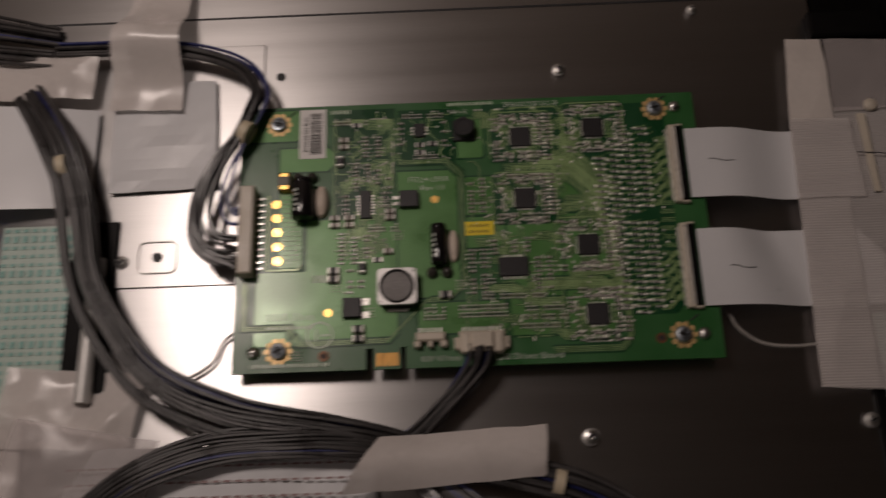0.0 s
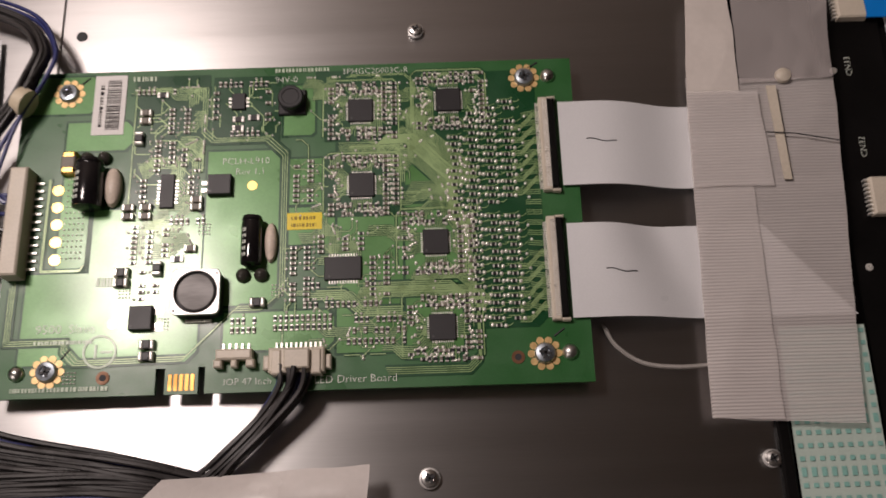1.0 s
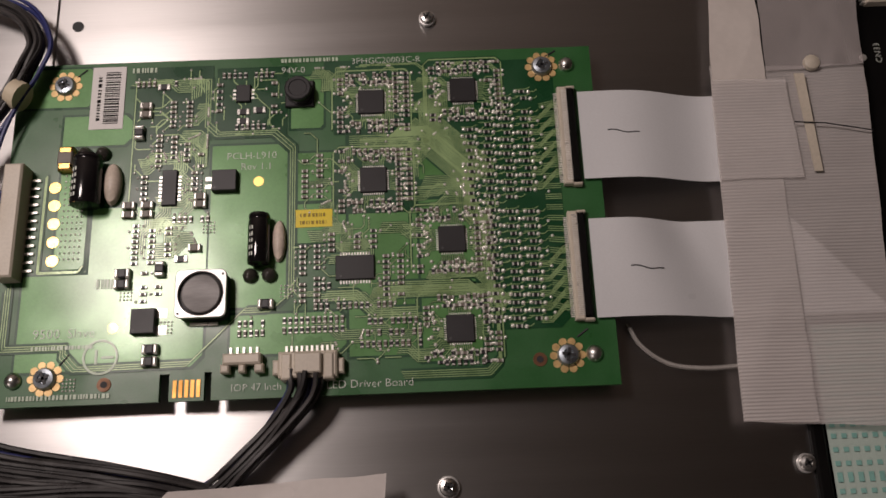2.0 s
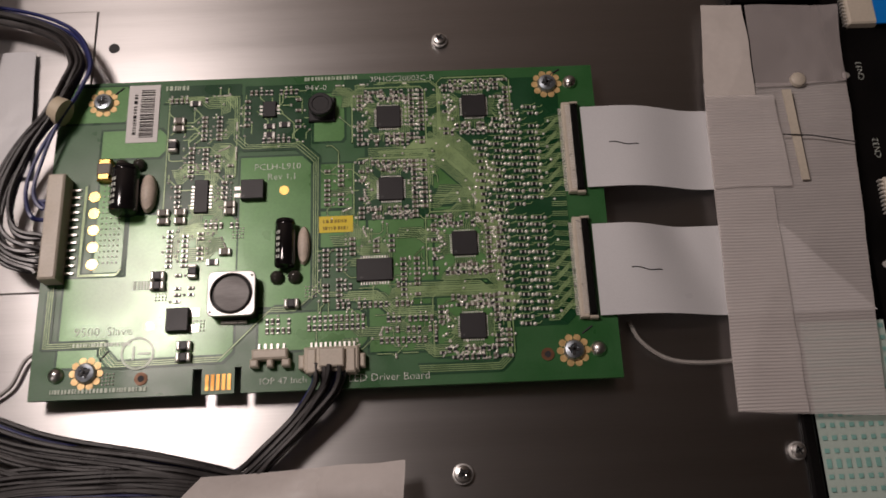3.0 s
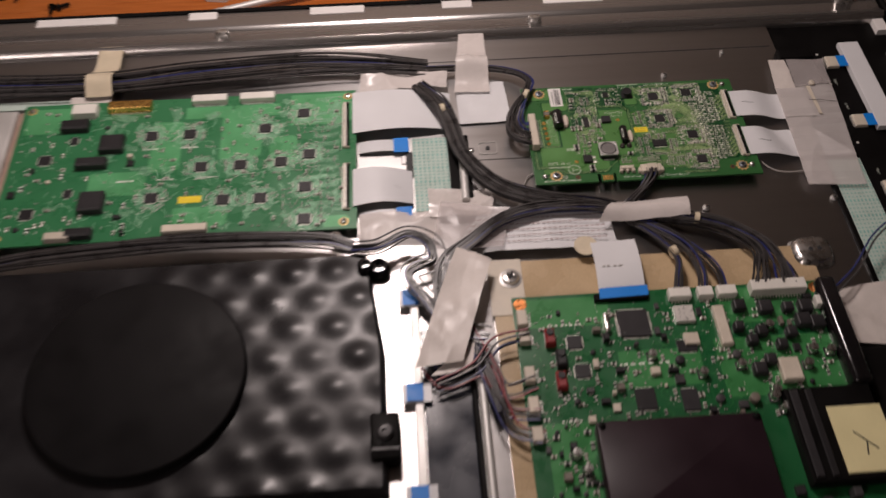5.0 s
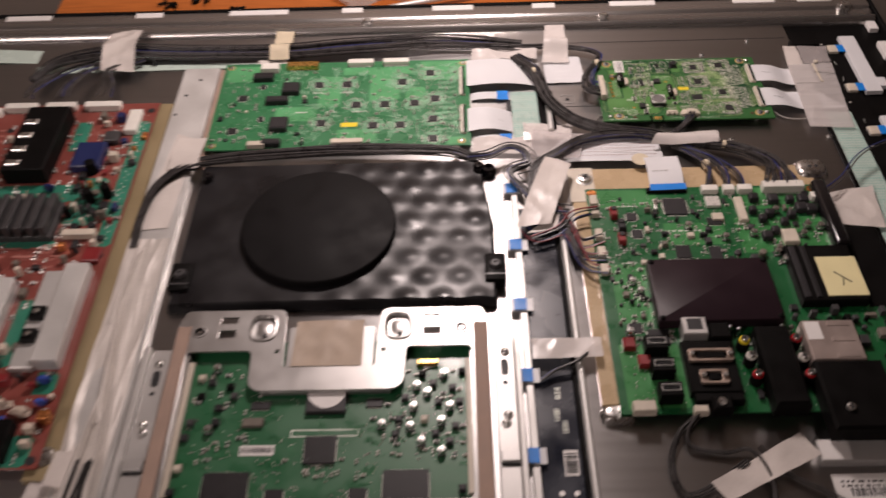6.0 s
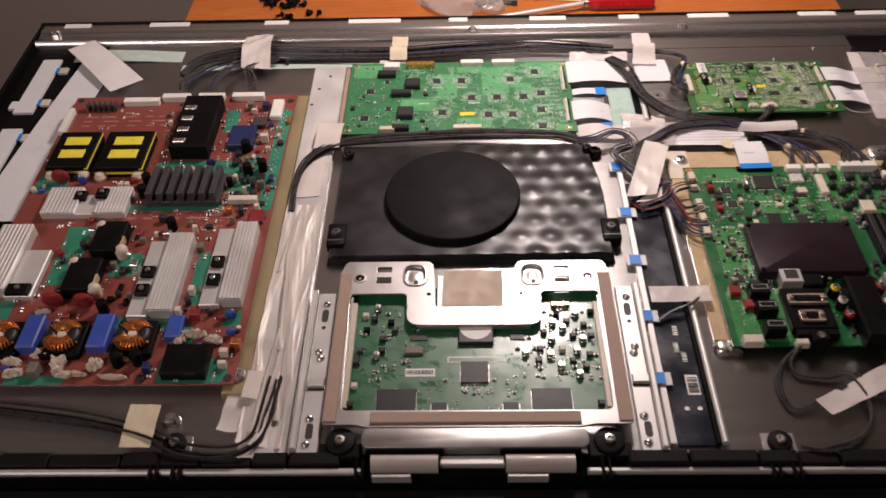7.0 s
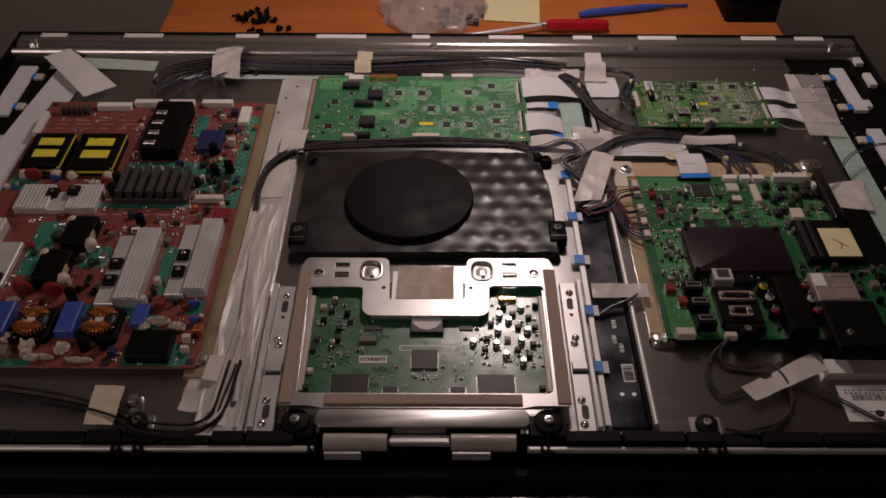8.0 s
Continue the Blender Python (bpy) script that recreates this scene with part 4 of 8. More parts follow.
for a in ((140, 159.5, 1, 15, 1), (140, 159.5, 83.5, 95, 1)):
    drv.area(*a[:4], MASK, cut=a[4])
for a in POURS:
    drv.area(a[0] - 0.7, a[1] + 0.7, a[2] - 0.7, a[3] + 0.7, MASK_DARK, lift=0.00002, name="bare_border", cut=a[4])
for a in POURS:
    drv.area(*a[:4], POUR, cut=a[4])
drv.area(92, 150.6, 50, 92.5, MASK_DARK, lift=0.00001, name="bare_area", cut=3)
drv.area(128, 150.6, 14.5, 50, MASK_DARK, lift=0.00001, name="bare_area", cut=3)
for a in ((33.5, 53, 53, 71), (33, 55, 71, 94), (56, 76, 71, 93), (86, 97, 86, 94), (126, 131, 18, 26)):
    drv.area(*a, MASK_DARK, lift=0.00003, name="bare_area")
QFN = ((99.3, 80.6), (125.0, 83.2), (99.6, 57.2), (120.2, 39.5), (121.4, 15.2))
for u, v in QFN:
    drv.ic(u, v, 7.2, 7.2, lead=0.0006, pitch=0.0006, height=0.0010)
    drv.around(u, v, 3.6, 11)
drv.ic(94.4, 32.6, 10.2, 6.6, "ns", pitch=0.00075)
drv.ic(44.4, 57.0, 4.0, 10.2, "ew", pitch=0.0011)
drv.ic(63.6, 84.6, 4.0, 5.2, "ew", pitch=0.0012)
drv.ic(59.4, 58.2, 6.6, 6.0, "w", pitch=0.0022, height=0.0023, lead=0.0022)
drv.ic(39.8, 20.0, 6.2, 6.6, "e", pitch=0.0045, height=0.0023, lead=0.0026)
# wound inductors
x, y = drv.p(79.4, 83.8)
g = Geo().turned(x, y, [(0.0036, drv.z + 0.001), (0.0036, drv.z + 0.0016), (0.0031, drv.z + 0.002), (0.0031, drv.z + 0.0030), (0.0037, drv.z + 0.0034), (0.0037, drv.z + 0.0044), (0.0034, drv.z + 0.0047), (0.0026, drv.z + 0.0047), (0.0024, drv.z + 0.0045), (0.0002, drv.z + 0.0045)], 20)
g.box(x - 0.0040, x + 0.0040, y - 0.0040, y + 0.0040, drv.z + 0.0001, drv.z + 0.0012, 0.0003)
part("inductor", g, EPOXY, drv.t, "black drum inductor on a square base", smooth=True)
drv.keep(79.4, 83.8, 8, 8)
c = drv.block("inductor", 48.8, 61.6, 19.8, 32.2, 0.0038, EPOXY, "square dark power inductor with a bright top plate", 0.0004, 0.0018)
x, y = drv.p(55.2, 26.0)
R32 = [2 * math.pi * k / 32 for k in range(32)]
square = rounded([(x - 0.0066, y - 0.0064), (x + 0.0066, y - 0.0064), (x + 0.0066, y + 0.0064), (x - 0.0066, y + 0.0064)], 0.0020)
pressed("top_plate", [square, [(x + 0.0058 * math.cos(a), y + 0.0058 * math.sin(a)) for a in R32]], drv.z + 0.0039, drv.z + 0.0050, STEEL_SATIN, c, "bright tinned top plate", 0.0002)
part("inductor_core", Geo().cyl(x, y, drv.z + 0.0036, drv.z + 0.0048, 0.0051, 32, 0.0003), CORE, c, "scuffed grey round core")
for dx, dy in ((-0.0056, -0.0052), (0.0056, 0.0050)):
    part("plate_hole", Geo().cyl(x + dx, y + dy, drv.z + 0.0050, drv.z + 0.0052, 0.0003, 8), INK, c)
for dy in (-0.0071, 0.0071):
    part("terminal", Geo().box(x - 0.0036, x + 0.0036, y + dy - 0.0005, y + dy + 0.0005, drv.z + 0.0001, drv.z + 0.0009, 0.0002), SOLDER, c)
for u, v0, v1, r, gu in ((23.2, 51.2, 65.6, 4.0, 29.2), (69.4, 33.6, 47.6, 2.9, 74.4)):
    cap, x, ya, yb = sideways_can(drv, u, v0, v1, r, gu)
    yy = yb + 0.0022 if u < 40 else ya - 0.0022
    for k in (-0.0025, 0.0025):
        part("lead_blob", Geo().turned(x + k, yy, [(0.0021, drv.z), (0.0019, drv.z + 0.0014), (0.0011, drv.z + 0.0026), (0.0002, drv.z + 0.0029)], 12), BLOB, cap, smooth=True)
# connectors
header(drv, 1.6, 6.6, 32.0, 63.6, 0.0062, CREAM, 12, "e", "cream wire connector")
for i in range(5):
    x, y = drv.p(13.2 + 0.25 * i, 58.4 - i * 5.2)
    part("test_pad", Geo().cyl(x, y, drv.z, drv.z + 0.0003, 0.0016, 14), GOLD, drv.t)
c = header(drv, 61.0, 70.6, 7.6, 10.4, 0.0034, CREAM, 5, "n", "small cream wire connector")
for u0, u1 in ((60.4, 62.6), (65.0, 66.6), (69.0, 71.2)):
    (x0, y0), (x1, y1) = drv.p(u0, 5.6), drv.p(u1, 7.7)
    part("lug", Geo().box(x0, x1, y0, y1, drv.z + 0.0001, drv.z + 0.0030, 0.0004), CREAM, c)
c = header(drv, 75.2, 90.0, 3.6, 10.2, 0.0040, CREAM, 10, "n", "cream wire connector with a plug")
for u0, u1, v0, v1 in ((73.6, 75.3, 4.6, 8.4), (89.9, 91.6, 4.6, 8.4), (76.0, 78.6, 3.0, 9.6), (86.6, 89.2, 3.0, 9.6)):
    (x0, y0), (x1, y1) = drv.p(u0, v0), drv.p(u1, v1)
    part("lug", Geo().box(x0, x1, y0, y1, drv.z + 0.0001, drv.z + (0.0028 if v0 > 4 else 0.0046), 0.0004), CREAM, c)
x, y = drv.p(79.4, 4.4)
part("plug", Geo().box(x, x + 0.0068, y, y + 0.0052, drv.z + 0.0049, drv.z + 0.0056, 0.0004), CREAM, c)
ffc_socket(drv, 153.6, 53.4, 82.4)
ffc_socket(drv, 153.6, 16.0, 45.6)
# gold edge fingers between two slots
for i in range(5):
    drv.block("edge_finger", 47.95 + i * 1.5, 48.9 + i * 1.5, 0.2, 4.6, 0.0002, FINGER, c=0.0)
# printed things
lab = drv.block("barcode_label", 20.8, 30.2, 75.4, 94.6, 0.0002, PAPER, "white label with a barcode", c=0.0)
x, y = drv.p(24.6, 77)
bars(x, y, drv.z + 0.0003, 0.0042, 0.0160, 26, INK_GREY, lab, True, "barcode")
x, y = drv.p(22.6, 78)
bars(x, y, drv.z + 0.0003, 0.0010, 0.0140, 12, INK_GREY, lab, True)
lab = drv.block("yellow_label", 78.6, 88.4, 44.4, 49.4, 0.0002, YELLOW, "yellow date label", c=0.0)
for k in (45.2, 47.3):
    x, y = drv.p(79.8, k)
    bars(x, y, drv.z + 0.00034, 0.0070, 0.0010, 9, DATE_INK, lab)
x, y = drv.p(29.0, 11.3)
logo = pressed("logo_mark", [oval_line(x, y, 0.0046), oval_line(x, y, 0.0040)], drv.z + 0.0002, drv.z + 0.00036, LOGO, drv.t, "round pale logo mark", 0.00003)
part("logo_bar", Geo().box(x - 0.0014, x - 0.0008, y - 0.0018, y + 0.0020, drv.z + 0.0002, drv.z + 0.00034), LOGO, logo)
part("logo_arc", Geo().box(x + 0.0002, x + 0.0034, y - 0.0004, y + 0.0002, drv.z + 0.0002, drv.z + 0.00034), LOGO, logo)
for txt, u, v, s, a in (("94V-0", 74, 90.6, 2.8, 0), ("3PHGC20003C-R", 93.8, 92.8, 2.7, 0), ("PCLH-L910", 59.5, 64.8, 2.9, 0), ("Rev 1.1", 63.4, 61.6, 2.9, 0), ("9500_Slave", 11.0, 16.6, 3.6, 0), ("IOP 47 Inch", 62.6, 1.2, 2.7, 0), ("LED Driver Board", 86.8, 1.0, 3.0, 0)):
    x, y = drv.p(u, v)
    words(txt, x, y, drv.z + 0.00034, s / 1000, SILK, drv.t, a)
for u, v, w, h in ((32, 92.4, 7, 1.5), (74, 94, 16, 1.2), (26.5, 29.4, 9, 2.6), (6, 0.8, 26, 1.2), (11, 13.6, 16, 1.0)):
    x, y = drv.p(u, v)
    bars(x, y, drv.z + 0.00034, w / 1000, h / 1000, max(3, int(w / 0.8)), LOGO, drv.t)
for u, v, mt in ((13.4, 89.0, None), (147.6, 89.8, None), (148.6, 7.2, None), (15.4, 6.2, None)):
    drv.screw(u, v, 2.9, mat=SCREW_STEEL)
for u, v in ((154.6, 90.2), (155.4, 7.4), (7.2, 6.0)):
    x, y = drv.p(u, v)
    part("rivet", Geo().turned(x, y, [(0.0022, drv.z), (0.0022, drv.z + 0.0006), (0.0014, drv.z + 0.0017), (0.0003, drv.z + 0.0020)], 16), CHROME, drv.t, smooth=True)
    drv.keep(u, v, 5, 5)
for u, v, a in ((18, 93, 40), (150.5, 94, 30), (153, 13, 35), (20, 11, 50)):
    x, y = drv.p(u, v)
    d = radians(a)
    part("pen_stroke", Geo().tube([(x - 0.002 * math.cos(d), y - 0.002 * math.sin(d), drv.z + 0.0001), (x + 0.0015 * math.cos(d), y + 0.0016 * math.sin(d), drv.z + 0.0001)], 0.0003, 5), INK, drv.t)
c = drv.block("capacitor", 14.2, 18.0, 62.6, 69.6, 0.0026, GOLD, "gold tantalum capacitor", 0.0005)
part("body_band", Geo().box(*[v for pair in zip(drv.p(14.1, 64.4), drv.p(18.1, 68)) for v in pair], drv.z, drv.z + 0.0029, 0.0003), BROWN_CAP, c)
for u, v in ((68.4, 58.2), (31.6, 18.8)):
    part("test_pad", Geo().cyl(*drv.p(u, v), drv.z, drv.z + 0.0002, 0.0014, 16), GOLD, drv.t)
for u, v in ((30.4, 4.2), (141.4, 6.4)):
    ring = part("hole_ring", Geo().cyl(*drv.p(u, v), drv.z, drv.z + 0.00030, 0.0018, 18), COPPER_DULL, drv.t, "dull copper ring")
    part("mounting_hole", Geo().cyl(*drv.p(u, v), drv.z + 0.0003, drv.z + 0.00036, 0.0009, 16), INK, ring)
# single parts of the power stage
for u, v, me, rz in ((36.8, 81.7, CAP_BIG, 0), (36.8, 79.1, CAP_BIG, 0), (52.9, 54.1, CAP_BIG, 0), (52.9, 51.9, CAP_BIG, 0), (33.8, 52.2, CAP_BIG, 0), (38.7, 52.2, CAP_BIG, 0), (33.8, 49.6, CAP_BIG, 0), (38.7, 49.6, CAP_BIG, 0), (33.5, 33.1, DIODE, 0), (33.5, 30.2, DIODE, 0), (41.9, 12.7, DIODE, 0), (41.9, 9.5, DIODE, 0), (71.2, 23.5, DIODE, 0), (52, 39.6, CAP_BIG, 0), (43.2, 34.0, DIODE, 90), (48.4, 36.8, RES_BIG, 0), (35.4, 73.4, DIODE, 90), (63.7, 79.0, RES_BIG, 0), (68.2, 79.4, RES_BIG, 0), (63.7, 76.2, RES_BIG, 0), (41.2, 87.6, RES_BIG, 0)):
    drv.cell(me, u, v, rz)
# columns of small parts: place, first and last height, pitch
for u, v0, v1, step in ((44.3, 75.4, 84.0, 1.45), (48.8, 75.4, 83.0, 1.45), (40.9, 63.6, 73.2, 1.5), (45.0, 66.0, 73.2, 1.5), (48.6, 65.0, 70.0, 1.6), (57.0, 79.6, 89.0, 2.0), (72.3, 78.6, 89.0, 1.8), (52.5, 63.2, 68.0, 1.7), (37.4, 54.0, 62.0, 1.6), (51.0, 56.4, 62.0, 1.6), (39.0, 25.6, 34.6, 1.9), (42.8, 25.6, 31.0, 1.9), (36.0, 36.0, 47.0, 1.5), (40.4, 36.0, 47.0, 1.5), (44.8, 38.0, 47.0, 1.5), (81.0, 53.0, 66.0, 1.5), (85.0, 53.0, 66.0, 1.5), (80.6, 24.0, 40.0, 1.5), (84.4, 24.0, 40.0, 1.5), (88.2, 37.6, 44.0, 1.5), (102.6, 25.0, 37.0, 1.5), (106.4, 25.0, 37.0, 1.5), (95.0, 38.2, 43.6, 1.5), (99.4, 38.2, 43.6, 1.5)):
    v = v0
    while v < v1:
        if drv.rng.random() < 0.9:
            drv.cell(drv.rng.choice((RES, CAP, CAP)), u, v, 0, 700)
            if drv.rng.random() < 0.6:
                drv.dot(u + drv.rng.choice((-1.9, 1.9)), v, 0.45)
        v += step
for u0, u1, v in ((58, 72, 90.4), (62, 72, 74.4), (64.4, 71, 18.6), (64.4, 71, 16.0), (76, 92, 16.4), (76, 92, 19.0), (86, 104, 28.0), (84, 104, 22.4), (96, 112, 12.0), (96, 112, 15.0), (98, 112, 18.0), (46, 56, 47.8), (34, 46, 88.6)):
    u = u0
    while u < u1:
        if drv.rng.random() < 0.85:
            drv.cell(drv.rng.choice((RES, CAP)), u, v, 90, 700)
            if drv.rng.random() < 0.4:
                drv.dot(u, v + 1.7, 0.42)
        u += 1.5
# grids of vias
for u, v in ((33, 26.2), (75, 25.6), (50, 56), (54, 44), (44, 17.0), (20, 3.0)):
    for i in range(4):
        for k in range(4):
            drv.dot(u + i * 0.95, v + k * 0.95, 0.3)
# staggered rows of parts in front of the side sockets
for i, (u, v0, v1) in enumerate(((126.0, 46, 72), (131.0, 17, 78), (136.2, 15, 82), (141.4, 16, 83), (145.4, 18, 80))):
    k = 0
    while v0 + k * 2.1 < v1:
        v = v0 + k * 2.1 + (0, 0.8, 0.2, 1.1, 0.5)[i]
        k += 1
        if 47.5 < v < 51 and i > 2 or drv.rng.random() < 0.05:
            continue
        if i < 4:
            drv.cell(RES, u + (k % 2) * 0.5, v, 0, 260)
            drv.dot(u + 1.9 + (k % 2) * 0.5, v - 0.1, 0.66)
            if drv.rng.random() < 0.6:
                drv.dot(u - 1.7 + (k % 2) * 0.5, v + 0.2, 0.66)
            drv.track([(u + 2, v), (u + 3.6, v), (u + 4.4, v + 0.7)], 0.2)
            drv.track([(u - 2, v + 0.8), (u + 1.2, v + 0.8), (u + 2.4, v + 1.4)], 0.18)
        elif k % 2:
            drv.dot(u + (k % 3) * 0.8, v, 0.5)
# clusters round the chips: columns at the sides, rows above and below, a ring of vias, an outline
for n, (u, v) in enumerate(QFN):
    if n < 3:
        drv.area(u - 10.5, u + 10.5, v - 9.5, v + 9.5, MASK_DARK, lift=0.00003, name="bare_area")
    for du in (-8.6, 6.9, 9.8):
        for k in range(-6, 7):
            if drv.rng.random() < (0.55 if du < 0 else 0.85):
                drv.cell(drv.rng.choice((RES, CAP)), u + du, v + k * 1.45, 0, 560)
                drv.dot(u + du + (1.7 if drv.rng.random() < 0.5 else -1.7), v + k * 1.45 + 0.2, 0.52)
    for dv in (6.2, 8.4, -6.4, -8.6):
        for k in range(-4, 5):
            if drv.rng.random() < 0.72:
                drv.cell(drv.rng.choice((RES, CAP)), u + k * 1.55 - 0.6, v + dv, drv.rng.choice((90, 90, 0)), 560)
                if drv.rng.random() < 0.6:
                    drv.dot(u + k * 1.55, v + dv * 0.86, 0.56)
    for k in range(7):
        drv.dot(u - 5.6 - (k % 3) * 0.9, v - 6 + k * 2.0, 0.58)
    drv.bus([(u - 11, v - 8), (u - 11, v + 8.4), (u - 9.4, v + 10), (u + 9.4, v + 10), (u + 11, v + 8.4), (u + 11, v - 8)], 2, 0.5, 0.2, (0.3, 0.4))
drv.wander(33, 54, 54, 93, 34, 0.26)
drv.wander(55, 76, 72, 92, 26, 0.26)
drv.bundles(34, 54, 34, 90, 22, 0.22, 0.62)
drv.wander(78, 134, 6, 92, 70, 0.22)
drv.bundles(79, 124, 6, 92, 44, 0.2, 0.55)
drv.bundles(124, 131, 20, 46, 12, 0.2, 0.55)
drv.wander(76, 112, 8, 40, 30, 0.22)
# long buses
drv.bus([(112.6, 81), (112.6, 73.5), (127, 59.1), (127, 56)], 15, 0.62, 0.2, (0.62, 0.26))
drv.bus([(109, 73), (113, 69), (113, 65), (124, 54)], 9, 0.6, 0.2, (0.5, 0.5))
drv.bus([(93, 67.4), (109, 67.4), (111, 65.4)], 6, 0.62, 0.2)
drv.bus([(113, 61.6), (108, 61.6), (104, 65.6)], 7, 0.75, 0.22)
drv.bus([(98, 24.2), (112, 24.2), (128, 24.2), (133, 19.2)], 9, 0.62, 0.2, (0.22, 0.55))
drv.bus([(113, 29), (126, 29), (134, 21)], 7, 0.6, 0.2, (0.25, 0.55))
drv.bus([(106, 4.6), (128, 4.6), (131, 7.6), (131, 24)], 4, 0.75, 0.22, (0.3, -0.75))
drv.bus([(96, 92.2), (112, 92.2), (114.4, 89.8), (114.4, 76)], 2, 0.7, 0.24, (0.5, 0.5))
drv.bus([(117, 91.6), (131.6, 91.6), (135, 88.2), (135, 76)], 3, 0.7, 0.24, (0.5, 0.5))
drv.bus([(86, 24), (94, 24), (99, 19), (110, 19)], 5, 0.8, 0.3, (0.3, 0.75))
for v in (20, 23.5, 27, 31, 35, 57, 61, 65, 69, 73, 77):
    drv.bus([(142.5, v - 4), (145.5, v - 4), (149.4, v), (150.8, v)], 4, 0.7, 0.2, (0.1, 0.7))
drv.bus([(104, 70), (112, 70), (124, 58), (124, 47), (128, 43)], 14, 0.5, 0.2, (0.42, 0.42))
drv.bus([(112, 66), (104, 66), (96, 66)], 8, 0.5, 0.22)
drv.bus([(100, 25.5), (124, 25.5), (130, 20)], 6, 0.55, 0.28)
drv.bus([(32, 88.5), (53.2, 88.5), (53.2, 75), (56.2, 72), (71.9, 72), (77, 67), (77, 26), (72, 21.6), (64.5, 21.6), (51, 8.2), (22, 7.8), (18.6, 11.4), (18.6, 13.6), (2.8, 13.6), (2.8, 30)], 3, 1.05, 0.2, (0.6, 0.55))
drv.bus([(33.4, 90), (33.4, 53), (36, 50)], 1, 0.6, 0.26)
drv.bus([(10.8, 62), (10.8, 34.5), (21.6, 34.5), (22.4, 36)], 2, 0.6, 0.28, (-0.6, -0.6))
for v in range(20, 80, 3):
    drv.bus([(146, v), (149.5, v + (v - 50) * 0.03), (150.4, v + (v - 50) * 0.03)], 3, 0.6, 0.2)
for i in range(16):
    for k in range(5):
        drv.dot(16.0 + k * 1.25, 38 + i * 1.7, 0.3)
drv.finish(TRACE)

# ---- the wide master board ----
mst = Board("master_driver_board", "bright green wide driver circuit board with many chips", -0.3965, -0.1475, 0.1040, 0.2385, 0.0060, 0.0076, MASTER, 21)
mst.standoffs((6, 6), (6, 128), (243, 6), (243, 128))
for a in ((60, 100, 40, 62), (122, 160, 8, 26), (186, 206, 60, 90), (4, 40, 104, 130), (200, 246, 100, 132), (100, 122, 60, 110), (150, 180, 70, 120), (226, 244, 2, 12)):
    mst.area(*a, MASTER_POUR, cut=3)
MICS = ((25, 77), (43, 95), (99, 96), (127, 96), (182, 98), (210, 112), (138, 63), (166, 63), (195, 64), (215, 70), (22, 27), (47, 44), (106, 36), (156, 31), (182, 31), (213, 39), (213, 10))
for i, (u, v) in enumerate(MICS):
    big = i not in (1, 11)
    mst.ic(u, v, 8.5 if big else 5, 8.5 if big else 7, lead=0.0012, pitch=0.0009)
    if big and i not in (0, 10):
        mst.around(u, v, 4.2, 12, 5)
        for h in (6.6, 7.7, 8.8):
            mst.track([(u - h + 2, v - h), (u + h - 2, v - h), (u + h, v - h + 2), (u + h, v + h - 2), (u + h - 2, v + h), (u - h + 2, v + h), (u - h, v + h - 2), (u - h, v - h + 2), (u - h + 2, v - h)], 0.55)
        for k in range(14):
            a, r0 = mst.rng.uniform(0, 6.28), mst.rng.uniform(8, 13)
            mst.cell(mst.rng.choice((RES, CAP)), u + r0 * math.cos(a), v + r0 * math.sin(a), mst.rng.choice((0, 90)), 280)
for u, v, w, h in ((72, 88, 17, 15), (66, 33, 17, 17), (60, 70, 22, 8), (42, 108, 20, 9), (62, 6, 18, 7)):
    mst.block("power_component", u - w / 2, u + w / 2, v - h / 2, v + h / 2, 0.006, EPOXY, "black power inductor block", 0.0012)
for u, v in ((26, 12), (40, 60), (88, 30), (90, 12), (14, 50)):
    mst.cell(DIODE, u, v, 90)
header(mst, 64, 96, 122, 130, 0.0055, GOLD, 10, "s", "amber wire connector")
header(mst, 38, 56, 118, 128, 0.006, WHITE, 6, "s", "white wire connector")
for u in (126, 162):
    header(mst, u, u + 26, 126, 133, 0.005, WHITE, 14, "s", "white flat-cable socket")
    mst.area(u - 4, u + 30, 112, 124, MASTER_POUR, lift=0.0001)
header(mst, 118, 148, 2, 8, 0.005, CREAM, 9, "n", "cream wire connector")
header(mst, 40, 56, 1, 7, 0.005, CREAM, 7, "n", "cream wire connector")
ffc_socket(mst, 242, 74, 120)
ffc_socket(mst, 242, 16, 58)
lab = mst.block("yellow_label", 125, 141, 30, 36, 0.0002, YELLOW, "small yellow label", c=0.0)
mst.scatter(4, 240, 4, 128, 260, (RES, CAP, CAP_BIG), 420)
mst.scatter(196, 238, 16, 120, 120, (RES, CAP), 420, (4.4, 2.2))
mst.wander(4, 240, 4, 130, 260, 0.42)
mst.bundles(60, 240, 4, 128, 70, 0.4, 0.9)
for k in range(12):
    mst.bus([(218, 22 + k * 8), (232, 22 + k * 8), (236, 24 + k * 8)], 5, 0.8, 0.35)
for k in range(5):
    x, y = mst.p(80 + k * 14, 52 + (k % 2) * 30)
    bars(x, y, mst.z + 0.0004, 0.012, 0.0016, 6, SILK, mst.t)
for u, v in ((6, 6), (243, 128), (6, 128), (240, 6)):
    mst.screw(u, v, 2.3)
mst.clutter(4, 100, 4, 120, 24, (EPOXY, EPOXY, CREAM, FERRITE), 2, 6, 0.003)
mst.finish(MASTER_TRACE)

